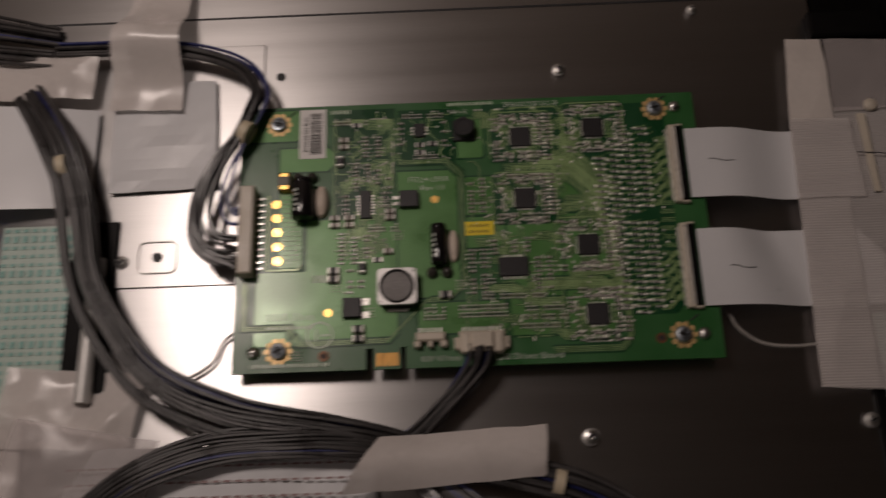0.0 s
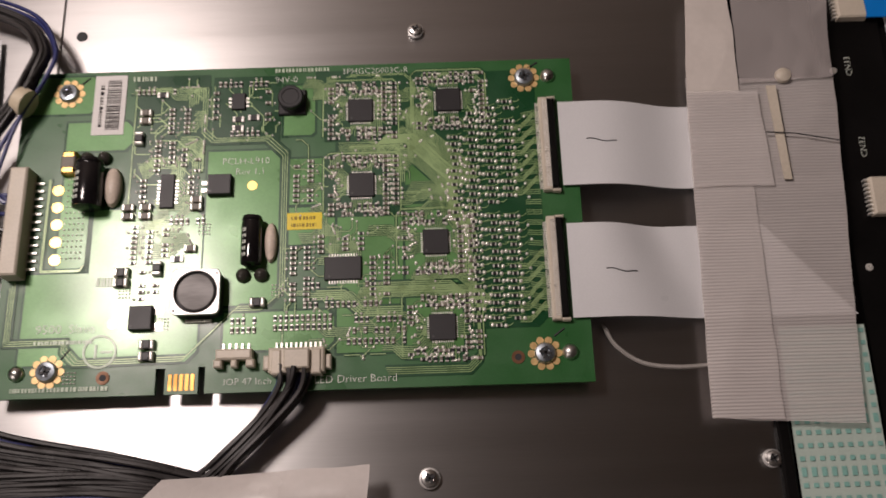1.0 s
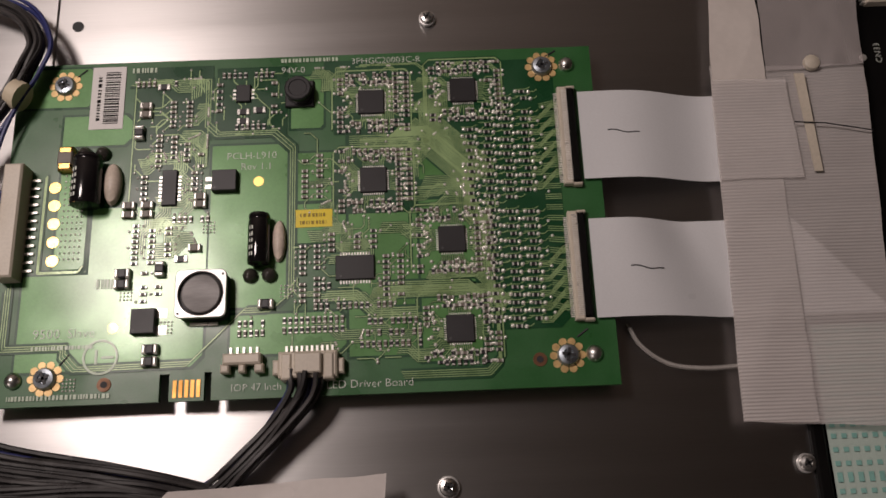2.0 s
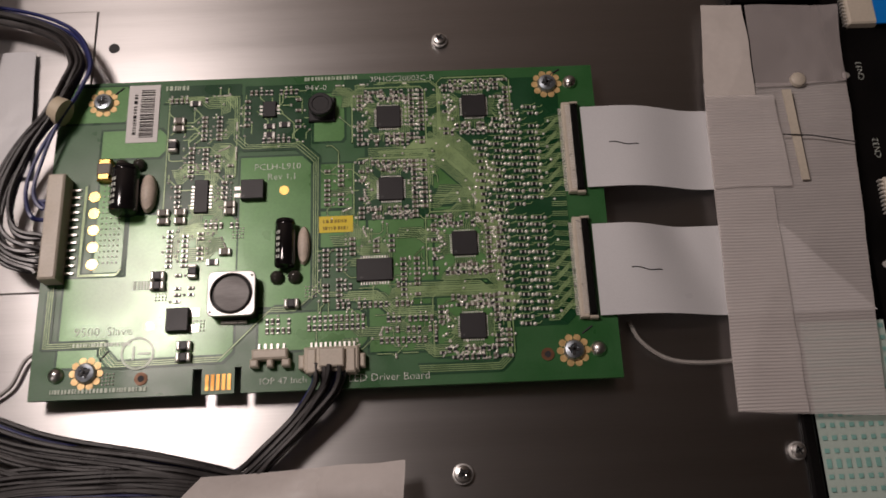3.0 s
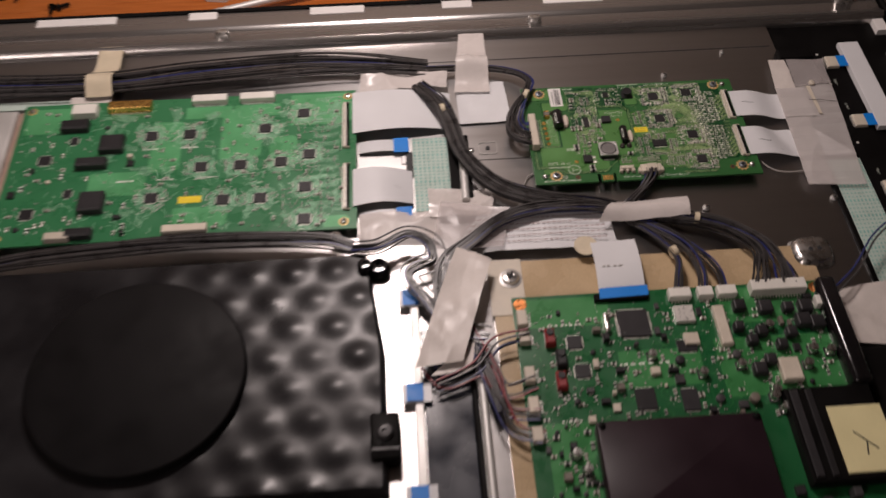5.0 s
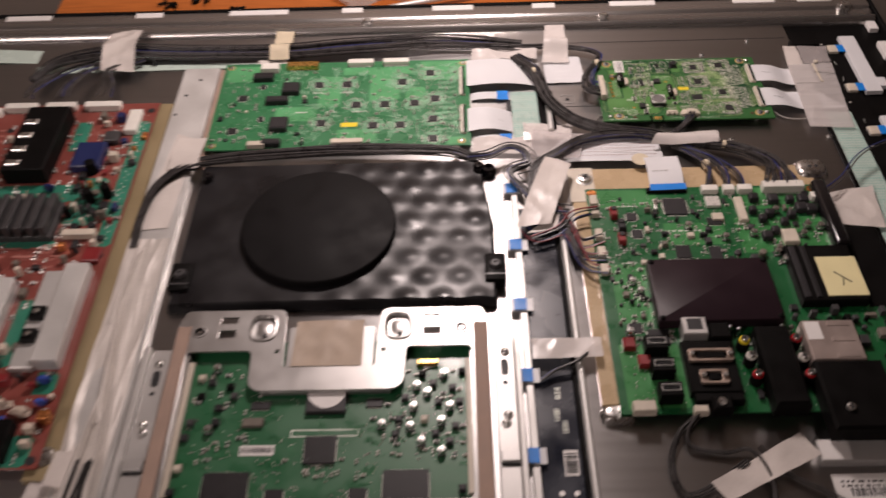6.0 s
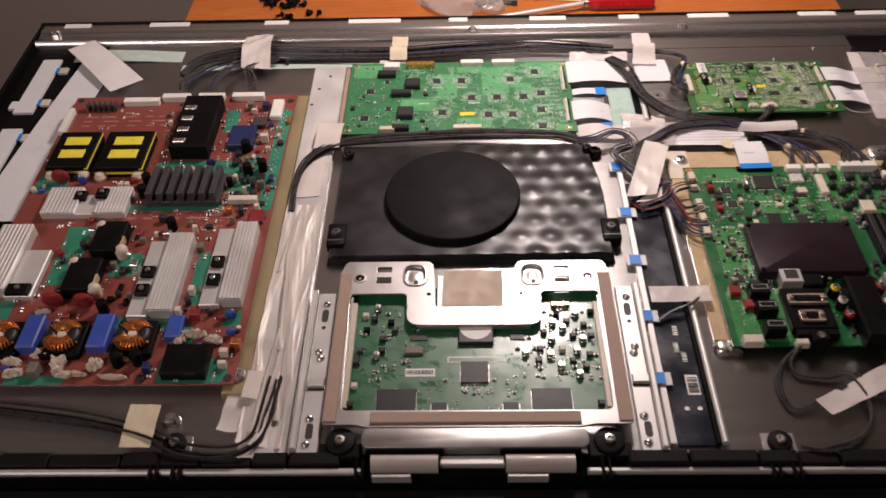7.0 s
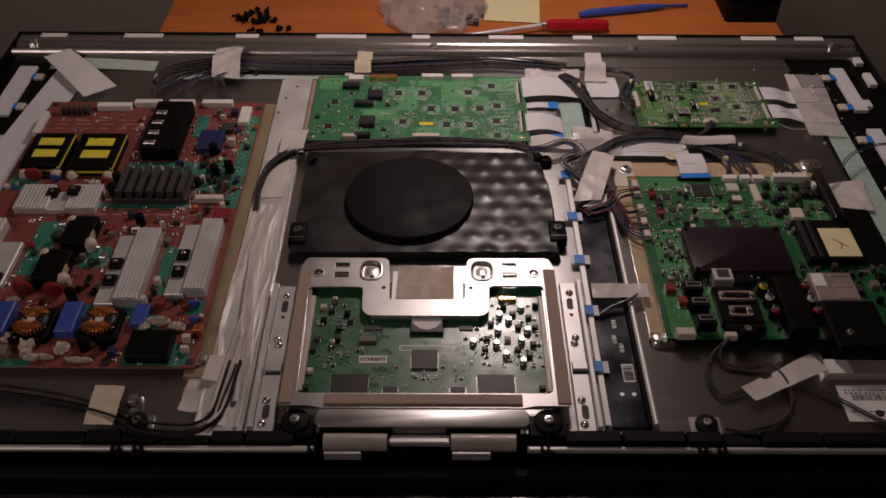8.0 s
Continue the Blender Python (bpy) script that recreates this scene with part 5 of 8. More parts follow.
# ---- the main board ----
mb = Board("main_board", "densely populated green main circuit board with sockets", -0.0500, 0.1520, -0.1900, 0.0385, 0.0080, 0.0098, MAIN, 31)
mb.standoffs((5, 5), (5, 223), (195, 223), (195, 60))
for a in ((4, 60, 205, 226), (60, 110, 160, 185), (6, 50, 4, 60), (36, 130, 120, 140), (120, 200, 150, 190), (130, 200, 200, 226), (10, 36, 80, 140)):
    mb.area(*a, MAIN_POUR, cut=2)
part("corner_pad", Geo().cyl(*mb.p(5, 223), mb.z, mb.z + 0.0002, 0.0042, 20), COPPER, mb.t)
part("corner_pad", Geo().cyl(*mb.p(194, 223), mb.z, mb.z + 0.0002, 0.0042, 20), COPPER, mb.t)
mb.ic(73.5, 204, 19, 19, lead=0.0016, pitch=0.0009, height=0.0016)
mb.ic(35, 193, 9, 9, "nsew")
mb.ic(37, 173, 9, 9, "nsew")
mb.ic(71, 152, 12, 14, "ns", pitch=0.0009)
mb.ic(97, 150, 10, 14, "ns", pitch=0.0009)
mb.ic(103, 186, 12, 8, "ns")
hs = mb.block("heatsink", 37, 131, 73, 135, 0.009, HEAT_BLACK, "black anodised flat heatsink plate", 0.0008, 0.002, lift=0.002)
for u, v in ((40, 76), (128, 76), (40, 132), (128, 132)):
    x, y = mb.p(u, v)
    part("push_pin", Geo().cyl(x, y, mb.z, mb.z + 0.0125, 0.0022, 14, 0.0008), BLACK, hs, smooth=True)
# sockets along the far edge
c = mb.block("flat_cable_socket", 52, 86, 221, 226, 0.003, BLACK, "black flat-cable socket")
for u0, u1 in ((99, 113), (117.5, 127), (130, 142)):
    header(mb, u0, u1, 219, 226, 0.0052, WHITE, 6, "s", "white wire connector with bead of glue")
header(mb, 151, 186, 219, 227, 0.0075, WHITE, 16, "s", "long white wire connector")
header(mb, 189, 195, 207, 214, 0.006, WHITE, 3, "w", "small white wire connector")
for v0, v1 in ((205, 216), (193, 200), (166, 176), (146, 156), (128, 137)):
    header(mb, 1.5, 7.6, v0, v1, 0.0055, CREAM, 5, "e", "white wire connector at the board edge")
for u, v in ((20, 196), (25, 181), (23, 166)):
    mb.block("choke", u - 3, u + 3, v - 5.5, v + 5.5, 0.006, RED_CAP if v != 181 else EPOXY, "dark red choke", 0.001)
    x, y = mb.p(u, v + 2)
    part("choke_top", Geo().cyl(x, y, mb.z + 0.006, mb.z + 0.0072, 0.0022, 12), EPOXY, mb.t)
mb.block("crystal", 55, 58.5, 198, 212, 0.0035, CHROME, "silver crystal can", 0.001, 0.0014)
mb.block("crystal", 124, 131, 184, 212, 0.004, CREAM, "beige tuner filter", 0.0008)
mb.block("shielded_part", 100, 112, 202, 214, 0.003, SOLDER, "small tin shield", 0.0005)
mb.block("shielded_part", 102, 111, 186, 194, 0.003, CREAM, "small beige module", 0.0005)
mb.block("module", 154, 166, 157, 172, 0.005, CREAM, "beige square module", 0.0008)
for u, v in ((137, 196), (143, 186), (141, 211), (157, 209), (171, 208), (160, 182), (150, 192), (178, 198), (168, 190), (186, 196), (182, 208), (150, 172), (142, 166)):
    w = mb.rng.uniform(3, 5)
    mb.block("inductor", u - w, u + w, v - w, v + w, 0.0055, EPOXY, "black square inductor", 0.001, 0.001)
for u, v in ((80, 180), (108, 166), (132, 170), (148, 152), (150, 140), (16, 70), (160, 140), (146, 148), (30, 110), (25, 120), (156, 196), (188, 176), (178, 178), (172, 168)):
    mb.keep(u, v, 6, 6)
    x, y = mb.p(u, v)
    at_pose("capacitor_can", CAN, mb.t, x, y, mb.z)
mb.ic(37, 66, 16, 14, "nsew", height=0.0016)
mb.ic(21, 75, 10, 9)
for v in (60, 44):
    mb.block("small_relay", 9 + (60 - v) * 0.55, 18 + (60 - v) * 0.55, v - 6, v + 4, 0.005, RED_CAP, "dark red square component", 0.001)
# video sockets in a row, seen from behind
for i, v in enumerate((48, 28, 7)):
    x0, y0 = mb.p(23.5 + i * 1.8, v)
    zt = mb.z + 0.012
    s = part("video_socket", Geo().box(x0, x0 + 0.0165, y0, y0 + 0.012, mb.z, zt, 0.0008), BLACK, mb.t, "black upright video socket")
    for k, (ax, bx, ay, by) in enumerate(((0.0015, 0.0150, 0.0035, 0.0041), (0.0015, 0.0150, 0.0084, 0.0090), (0.0015, 0.0021, 0.0042, 0.0083), (0.0144, 0.0150, 0.0042, 0.0083))):
        part("shell_edge", Geo().box(x0 + ax, x0 + bx, y0 + ay, y0 + by, zt - 0.001, zt + 0.0012, 0.0002), STEEL_SATIN, s)
    part("contact_tongue", Geo().box(x0 + 0.004, x0 + 0.0125, y0 + 0.0058, y0 + 0.0066, zt - 0.001, zt + 0.0006), EPOXY, s)
    mb.keep(32 + i * 1.8, v + 6, 20, 16)
s = mb.block("network_socket", 53, 71, 60, 76, 0.012, STEEL_SATIN, "silver network socket with a dark opening", 0.0008)
x, y = mb.p(56.5, 65)
part("opening", Geo().box(x, x + 0.011, y - 0.001, y + 0.009, mb.z + 0.0121, mb.z + 0.0124), INK, s)
mb.block("jack", 73, 88, 58, 72, 0.010, BLACK, "black square socket", 0.001)
s = mb.block("serial_socket", 50, 87, 12, 57, 0.0075, BLACK, "black block carrying two tarnished metal sockets", 0.0010)
for u0, u1, v0, v1, hh in ((53, 85, 37, 48, 0.0030), (58, 78, 18, 30, 0.0026)):
    (x0, y0), (x1, y1) = mb.p(u0, v0), mb.p(u1, v1)
    zt = mb.z + 0.0076
    k = pressed("socket_shell", [rounded([(x0, y0), (x1, y0), (x1, y1), (x0, y1)], 0.0022), rounded([(x0 + 0.005, y0 + 0.002), (x1 - 0.005, y0 + 0.002), (x1 - 0.004, y1 - 0.002), (x0 + 0.004, y1 - 0.002)], 0.0018)], zt, zt + hh, BRONZE, s, "tarnished bronze socket shell")
    part("insert", Geo().box(x0 + 0.0065, x1 - 0.0065, y0 + 0.0032, y1 - 0.0032, zt, zt + hh - 0.0006, 0.0003), BLACK, k)
    for x in (x0 + 0.0024, x1 - 0.0024):
        part("jack_screw", Geo().cyl(x, (y0 + y1) / 2, zt + hh, zt + hh + 0.0022, 0.0020, 6, 0.0004), CHROME, k)
mb.block("dark_shroud", 52, 86, 5, 11.5, 0.0075, BLACK, "dark lower edge of the socket plate", 0.0006)
s = mb.block("audio_jack", 62, 76, -4, 7, 0.011, BLACK, "black round audio jack", 0.0015)
x, y = mb.p(68.5, 2)
part("jack_ring", Geo().cyl(x, y, mb.z + 0.0105, mb.z + 0.0118, 0.0033, 18), CHROME, s)
mb.block("wire_socket", 8, 24, -2, 7, 0.007, CREAM, "cream wire socket at the near edge", 0.0008)
mb.block("wire_socket", 50, 60, -3, 3, 0.006, CREAM, "small cream wire socket", 0.0008)
# phono sockets
s = mb.block("phono_socket_bank", 104, 128, -4, 64, 0.016, BLACK, "black moulded phono socket bank", 0.002)
for u, v, mt in ((96, 55, YELLOW), (98, 41, WHITE), (99, 25, RED), (134, 56, RED), (135, 39, WHITE), (136, 25, RED)):
    x, y = mb.p(u, v)
    s = part("phono_socket", Geo().cyl(x, y, mb.z, mb.z + 0.0090, 0.0046, 20, 0.0006), BLACK, mb.t, "black phono socket with a coloured ring", smooth=True)
    part("colour_ring", Geo().turned(x, y, [(0.0039, mb.z + 0.0091), (0.0039, mb.z + 0.0104), (0.0036, mb.z + 0.0108), (0.0030, mb.z + 0.0108), (0.0029, mb.z + 0.0095)], 20), mt, s, smooth=True)
    part("socket_barrel", Geo().turned(x, y, [(0.0027, mb.z + 0.0092), (0.0027, mb.z + 0.0122), (0.0023, mb.z + 0.0126), (0.0015, mb.z + 0.0126), (0.0014, mb.z + 0.0112)], 16), CHROME, s, smooth=True)
    part("socket_bore", Geo().cyl(x, y, mb.z + 0.0113, mb.z + 0.0116, 0.0013, 12), INK, s)
    mb.keep(u, v, 10, 10)
s = mb.block("tuner_can", 140, 178, 34, 70, 0.013, TUNER, "dull pinkish metal tuner can", 0.001)
for v in (38, 52, 66):
    (x0, y0), (x1, y1) = mb.p(158, v - 2), mb.p(174, v + 1.5)
    part("can_tab", Geo().box(x0, x1, y0, y1, mb.z + 0.0131, mb.z + 0.0136, 0.0002), TUNER, s)
x, y = mb.p(146, 60)
part("can_label", Geo().box(x - 0.005, x + 0.006, y - 0.008, y + 0.008, mb.z + 0.0132, mb.z + 0.0134), PAPER, s)
s = mb.block("corner_bracket", 138, 186, -24, 32, 0.016, BLACK, "black moulded plastic corner bracket", 0.002)
screw(*mb.p(152, -8), mb.z + 0.0162, 0.0035, 0.0022, label="bright screw in the black corner bracket")
for u, v in ((128, 70), (131, 64), (127, 62), (135, 69), (90, 70), (84, 74), (96, 68)):
    mb.keep(u, v, 4, 4)
    x, y = mb.p(u, v)
    part("shield_post", Geo().turned(x, y, [(0.0018, mb.z), (0.0018, mb.z + 0.006), (0.0013, mb.z + 0.0075), (0.0004, mb.z + 0.0078)], 12), CHROME, mb.t, "small bright post", smooth=True)
# card slot
s = mb.block("card_slot", 150, 200, 92, 150, 0.008, BLACK, "black card slot frame", 0.001)
for k, w in ((152, 5), (161, 4)):
    (x0, y0), (x1, y1) = mb.p(k, 95), mb.p(k + w, 148)
    part("slot_rail", Geo().box(x0, x1, y0, y1, mb.z + 0.0081, mb.z + 0.0095, 0.0006), EPOXY, s)
(x0, y0), (x1, y1) = mb.p(170, 96), mb.p(201, 136)
card = part("slot_label", Geo().box(x0, x1, y0, y1, mb.z + 0.0082, mb.z + 0.0092, 0.0003), POSTIT, s, "pale cream sticker with a pen mark")
x, y = mb.p(184, 114)
part("pen_stroke", Geo().tube([(x - 0.004, y + 0.006, mb.z + 0.0093), (x + 0.002, y, mb.z + 0.0093), (x + 0.007, y - 0.005, mb.z + 0.0093)], 0.0004, 5), INK, card)
part("pen_stroke", Geo().tube([(x + 0.002, y, mb.z + 0.0093), (x + 0.0, y - 0.008, mb.z + 0.0093)], 0.0004, 5), INK, card)
mb.block("shield_edge", 192, 204, 150, 226, 0.010, BLACK_GLOSS, "black glossy film edge", 0.003, 0.003)
mb.clutter(10, 190, 136, 216, 80, (EPOXY, EPOXY, EPOXY, FERRITE, FERRITE, BROWN_CAP, CREAM), 2, 6, 0.005)
mb.clutter(8, 36, 60, 136, 28, (EPOXY, EPOXY, FERRITE, BROWN_CAP), 2, 5, 0.004)
mb.clutter(80, 150, 4, 72, 40, (EPOXY, EPOXY, FERRITE, CHROME, BROWN_CAP), 3, 8, 0.010)
ext = part("board_extension", Geo().box(0.1522, 0.1760, -0.1880, -0.0985, 0.0080, 0.0098), MAIN, mb.t)
mb.w = 226
mb.clutter(186, 224, 4, 90, 34, (EPOXY, EPOXY, FERRITE, BROWN_CAP, BLACK), 3, 9, 0.008)
mb.w = 202
mb.clutter(140, 200, 70, 92, 18, (EPOXY, BLACK, FERRITE), 3, 6, 0.008)
mb.scatter(10, 190, 136, 216, 330, (RES, CAP, CAP_BIG, RES_BIG, CAP), 430)
mb.scatter(10, 50, 60, 136, 110, (RES, CAP, CAP_BIG, DIODE), 430)
mb.scatter(80, 150, 10, 74, 60, (RES, CAP, CAP_BIG), 430)
mb.scatter(8, 28, 4, 60, 24, (RES, CAP), 430)
mb.wander(8, 192, 134, 220, 330, 0.34)
mb.wander(8, 50, 6, 136, 140, 0.34)
mb.wander(50, 150, 4, 74, 80, 0.34)
for u, v, w, h in ((20, 205, 22, 4), (60, 175, 30, 8), (20, 140, 12, 2)):
    x, y = mb.p(u, v)
    bars(x, y, mb.z + 0.0005, w / 1000, 0.0014, 7, SILK, mb.t)
mb.finish(MAIN_POUR)

# ---- timing board inside its bracket ----
tc = Board("timing_board", "dark green timing control board under a steel bracket", -0.3660, -0.1510, -0.2550, -0.1180, 0.0030, 0.0046, TCON, 41)
tc.standoffs((4, 4), (211, 4))
tc.ic(106, 43, 22, 21, lead=0.0008, pitch=0.0008, height=0.0022)
tc.ic(44, 15, 31, 24, lead=0.0007, pitch=0.0009, height=0.0014)
tc.ic(166, 15, 31, 24, lead=0.0007, pitch=0.0009, height=0.0014)
tc.ic(60, 80, 14, 6, "ns", height=0.0014)
tc.ic(142, 81, 12, 7, "ns", height=0.0014)
tc.ic(78, 9, 12, 10, "ew")
tc.ic(134, 9, 12, 10, "ew")
c = tc.block("chip_pad", 93, 122, 72, 92, 0.004, EPOXY, "dark pad with a half-round white sticker", 0.0008)
x, y = tc.p(107.5, 92)
g = Geo()
g.quad([(x + 0.0145 * math.cos(a), y + 0.017 * math.sin(a), tc.z + 0.0043) for a in [math.pi + math.pi * i / 16 for i in range(17)]])
part("half_sticker", g, PAPER, c, "half-round white sticker")
s = tc.block("barcode_label", 50, 74, 40, 48, 0.0002, PAPER, "small white label", c=0.0)
x, y = tc.p(51, 42)
bars(x, y, tc.z + 0.0006, 0.022, 0.0042, 22, INK, s)
tc.block("film_capacitor", 49, 64, 62, 69, 0.003, BROWN_CAP, "tan component row", 0.0006)
tc.area(84, 132, 54, 60, SILK, lift=0.0002, name="print_frame")
tc.area(85, 131, 55, 59, TCON, lift=0.00035, name="print_field")
for u, v in ((12, 66), (10, 54), (16, 88), (22, 100), (14, 104), (26, 60), (30, 78), (40, 88), (36, 96), (24, 112), (10, 30), (8, 12), (30, 66), (176, 104), (184, 96), (192, 104), (198, 92), (180, 88), (188, 80), (196, 76), (172, 94), (164, 84), (170, 76), (178, 66), (190, 64), (200, 60), (186, 54), (196, 48), (168, 60), (176, 48), (190, 40), (160, 66), (158, 54), (148, 62), (203, 80), (205, 106), (204, 12)):
    tc.keep(u, v, 6, 6)
    x, y = tc.p(u, v)
    if tc.rng.random() < 0.22:
        at_pose("capacitor_can", CAN, tc.t, x, y, tc.z)
    else:
        tc.block("inductor", u - 2.6, u + 2.6, v - 2.4, v + 2.4, 0.004, tc.rng.choice((EPOXY, FERRITE, BLACK, EPOXY, CREAM)), "small square inductor", 0.0008)
tc.scatter(6, 60, 30, 112, 60, (RES, CAP, CAP_BIG, DIODE), 320)
tc.scatter(140, 208, 34, 112, 90, (RES, CAP, CAP_BIG, DIODE), 320)
tc.scatter(62, 140, 4, 40, 50, (RES, CAP), 320)
tc.scatter(80, 140, 20, 40, 20, (CAP_BIG,), 320)
tc.bundles(6, 208, 4, 116, 60, 0.3, 0.8)
tc.wander(6, 208, 4, 116, 40, 0.3)
for u0 in (1, 208):
    tc.block("edge_socket", u0, u0 + 5, 8, 118, 0.003, CREAM, "long cream edge socket", 0.0005)
tc.block("fuse", 172, 188, 112, 117, 0.004, GOLD, "gold fuse", 0.0008)
tc.finish(surface("timing_board_tracks", (0.05, 0.20, 0.09), 0.25, 0.1, 0.15, 2000, 150, coat=0.4))

br = thing("bracket", "bright pressed steel mounting bracket framing the timing board", "bracket", (-0.259, -0.196, 0.0))
ZB = 0.0125
def plate(name, x0, x1, y0, y1, z=ZB, t=0.0022, mat=BRACKET, round=0.0, label=""):
    return part(name, Geo().box(x0, x1, y0, y1, z - t, z, 0.0005, round=round), mat, br, label, smooth=bool(round))
def oval(x, y, w, h, k=1.0, power=0.7, n=28):
    return [(x + w * k * math.copysign(abs(math.cos(a)) ** power, math.cos(a)), y + h * k * math.copysign(abs(math.sin(a)) ** power, math.sin(a))) for a in [2 * math.pi * i / n for i in range(n)]]
rim = rounded([(-0.3725, -0.0920), (-0.2955, -0.0920, 0.007), (-0.2935, -0.1150), (-0.2925, -0.1465, 0.003), (-0.2250, -0.1465, 0.003), (-0.2235, -0.1150), (-0.2215, -0.0920, 0.007), (-0.1450, -0.0920),
               (-0.1405, -0.1050), (-0.1405, -0.2660), (-0.1700, -0.2660), (-0.1790, -0.2685), (-0.3430, -0.2685), (-0.3520, -0.2660), (-0.3775, -0.2660), (-0.3775, -0.1060)], 0.004)
opening = rounded([(-0.3665, -0.1310), (-0.3175, -0.1310), (-0.3165, -0.1670, 0.012), (-0.2030, -0.1670, 0.012), (-0.2020, -0.1290), (-0.1525, -0.1290), (-0.1545, -0.2530), (-0.3635, -0.2530)], 0.005)
holes = [oval(x, -0.1095, 0.0090, 0.0112) for x in (-0.3110, -0.2080)]
holes += [rounded([(x - 0.0065, y0), (x + 0.0065, y0), (x + 0.0065, y1), (x - 0.0065, y1)], 0.001) for x in (-0.3385, -0.1825) for y0, y1 in ((-0.1050, -0.0990), (-0.1185, -0.1115))]
holes += [oval(x, -0.1125, 0.0034, 0.0034, 1, 1) for x in (-0.3595, -0.1605)] + [oval(x, -0.1320, 0.0017, 0.0017, 1, 1) for x in (-0.2985, -0.2190)]
pressed("frame_plate", [rim, opening] + holes, ZB - 0.0018, ZB, BRACKET, br, "pressed steel plate with a hanging tongue")
part("tongue_lip", Geo().box(-0.3060, -0.2125, -0.1672, -0.1660, ZB - 0.0060, ZB - 0.0018, 0.0004), BRACKET, br)
for x in (-0.3720, -0.1480):
    part("side_leg", Geo().box(x, x + 0.0020, -0.2600, -0.1000, 0.0, ZB - 0.0018), BRACKET, br)
plate("bottom_lip", -0.3460, -0.1755, -0.2860, -0.2688, ZB - 0.0006, 0.0030, round=0.006)
part("side_wall", Geo().box(-0.3655, -0.3637, -0.25, -0.133, 0.003, ZB - 0.0018), BRACKET, br)
part("side_wall", Geo().box(-0.1542, -0.1526, -0.25, -0.133, 0.003, ZB - 0.0018), BRACKET, br)
for x0, x1 in ((-0.3765, -0.3665), (-0.1515, -0.1408)):
    plate("gasket", x0, x1, -0.2640, -0.1080, ZB + 0.0014, 0.0013, GASKET, label="brown fabric gasket strip")
plate("gasket", -0.3400, -0.1800, -0.2655, -0.2555, ZB + 0.0020, 0.0019, GASKET, label="brown fabric gasket strip")
pad = part("fabric_pad", Geo().sheet([(-0.2870, -0.1455), (-0.2345, -0.1455), (-0.2345, -0.1030), (-0.2860, -0.1030)], 0.0112, 20, 14, rough=0.0012, seed=2), CLOTH, br, "beige conductive cloth pad", smooth=True)
part("pad_plate", Geo().box(-0.2915, -0.2260, -0.1462, -0.1080, 0.006, 0.0108, 0.0005), BRACKET, br)
for x in (-0.3110, -0.2080):
    part("pressed_ring", Geo().rings([[(*p, z) for p in oval(x, -0.1095, 0.0090, 0.0112, k)] for k, z in ((1.22, ZB), (1.16, ZB + 0.0012), (1.04, ZB + 0.0014), (0.96, ZB), (0.90, ZB - 0.005))], caps=False), BRACKET, br, smooth=True)
    part("dish", Geo().rings([[(*p, z) for p in oval(x, -0.1095, 0.0090, 0.0112, k)] for k, z in ((0.90, ZB - 0.0065), (0.90, ZB - 0.0022), (0.72, ZB - 0.0026), (0.45, ZB - 0.0016), (0.1, ZB - 0.0012))]), BRACKET, br, "bright pressed floor of the oval", smooth=True)
    part("dish_hole", Geo().cyl(x + 0.0008, -0.1165, ZB - 0.0026, ZB - 0.0010, 0.0019, 14), INK, br)
for x in (-0.3595, -0.1605):
    part("ring", Geo().turned(x, -0.1125, [(0.0056, ZB), (0.0054, ZB + 0.0007), (0.0040, ZB + 0.0008), (0.0035, ZB)], 20), BRACKET, br, smooth=True)
    part("pin", Geo().cyl(x, -0.1130, ZB - 0.006, ZB + 0.0004, 0.0016, 12), CHROME, br)
for x in (-0.362, -0.160):
    f = part("foot", Geo().cyl(x, -0.277, 0.0, 0.0085, 0.0115, 28, 0.001), BLACK_MATT, br, "black rubber mounting foot", smooth=True)
    part("foot_screw", Geo().turned(x, -0.2775, [(0.0045, 0.0085), (0.0045, 0.0098), (0.0036, 0.0112), (0.0020, 0.0114), (0.0018, 0.0100)], 16), CHROME, f, smooth=True)
    part("foot_mount", Geo().box(x - 0.016, x + 0.016, -0.2905, -0.2780, 0.0, 0.006, 0.001), BLACK, br)
for x in (-0.489, -0.033):
    f = thing("rubber_mount", "black rubber mounting grommet with a screw at the near edge", "grommet", (x, -0.2765, 0.0), "near edge grommets")
    part("plate", Geo().box(x - 0.012, x + 0.012, -0.285, -0.268, 0.0003, 0.0016), BRACKET, f)
    part("grommet", Geo().cyl(x, -0.2765, 0.0016, 0.0060, 0.0090, 26, 0.001), BLACK_MATT, f, smooth=True)
    part("grommet_screw", Geo().turned(x, -0.2765, [(0.0040, 0.0060), (0.0040, 0.0070), (0.0030, 0.0082), (0.0016, 0.0083), (0.0014, 0.0072)], 16), CHROME, f, smooth=True)

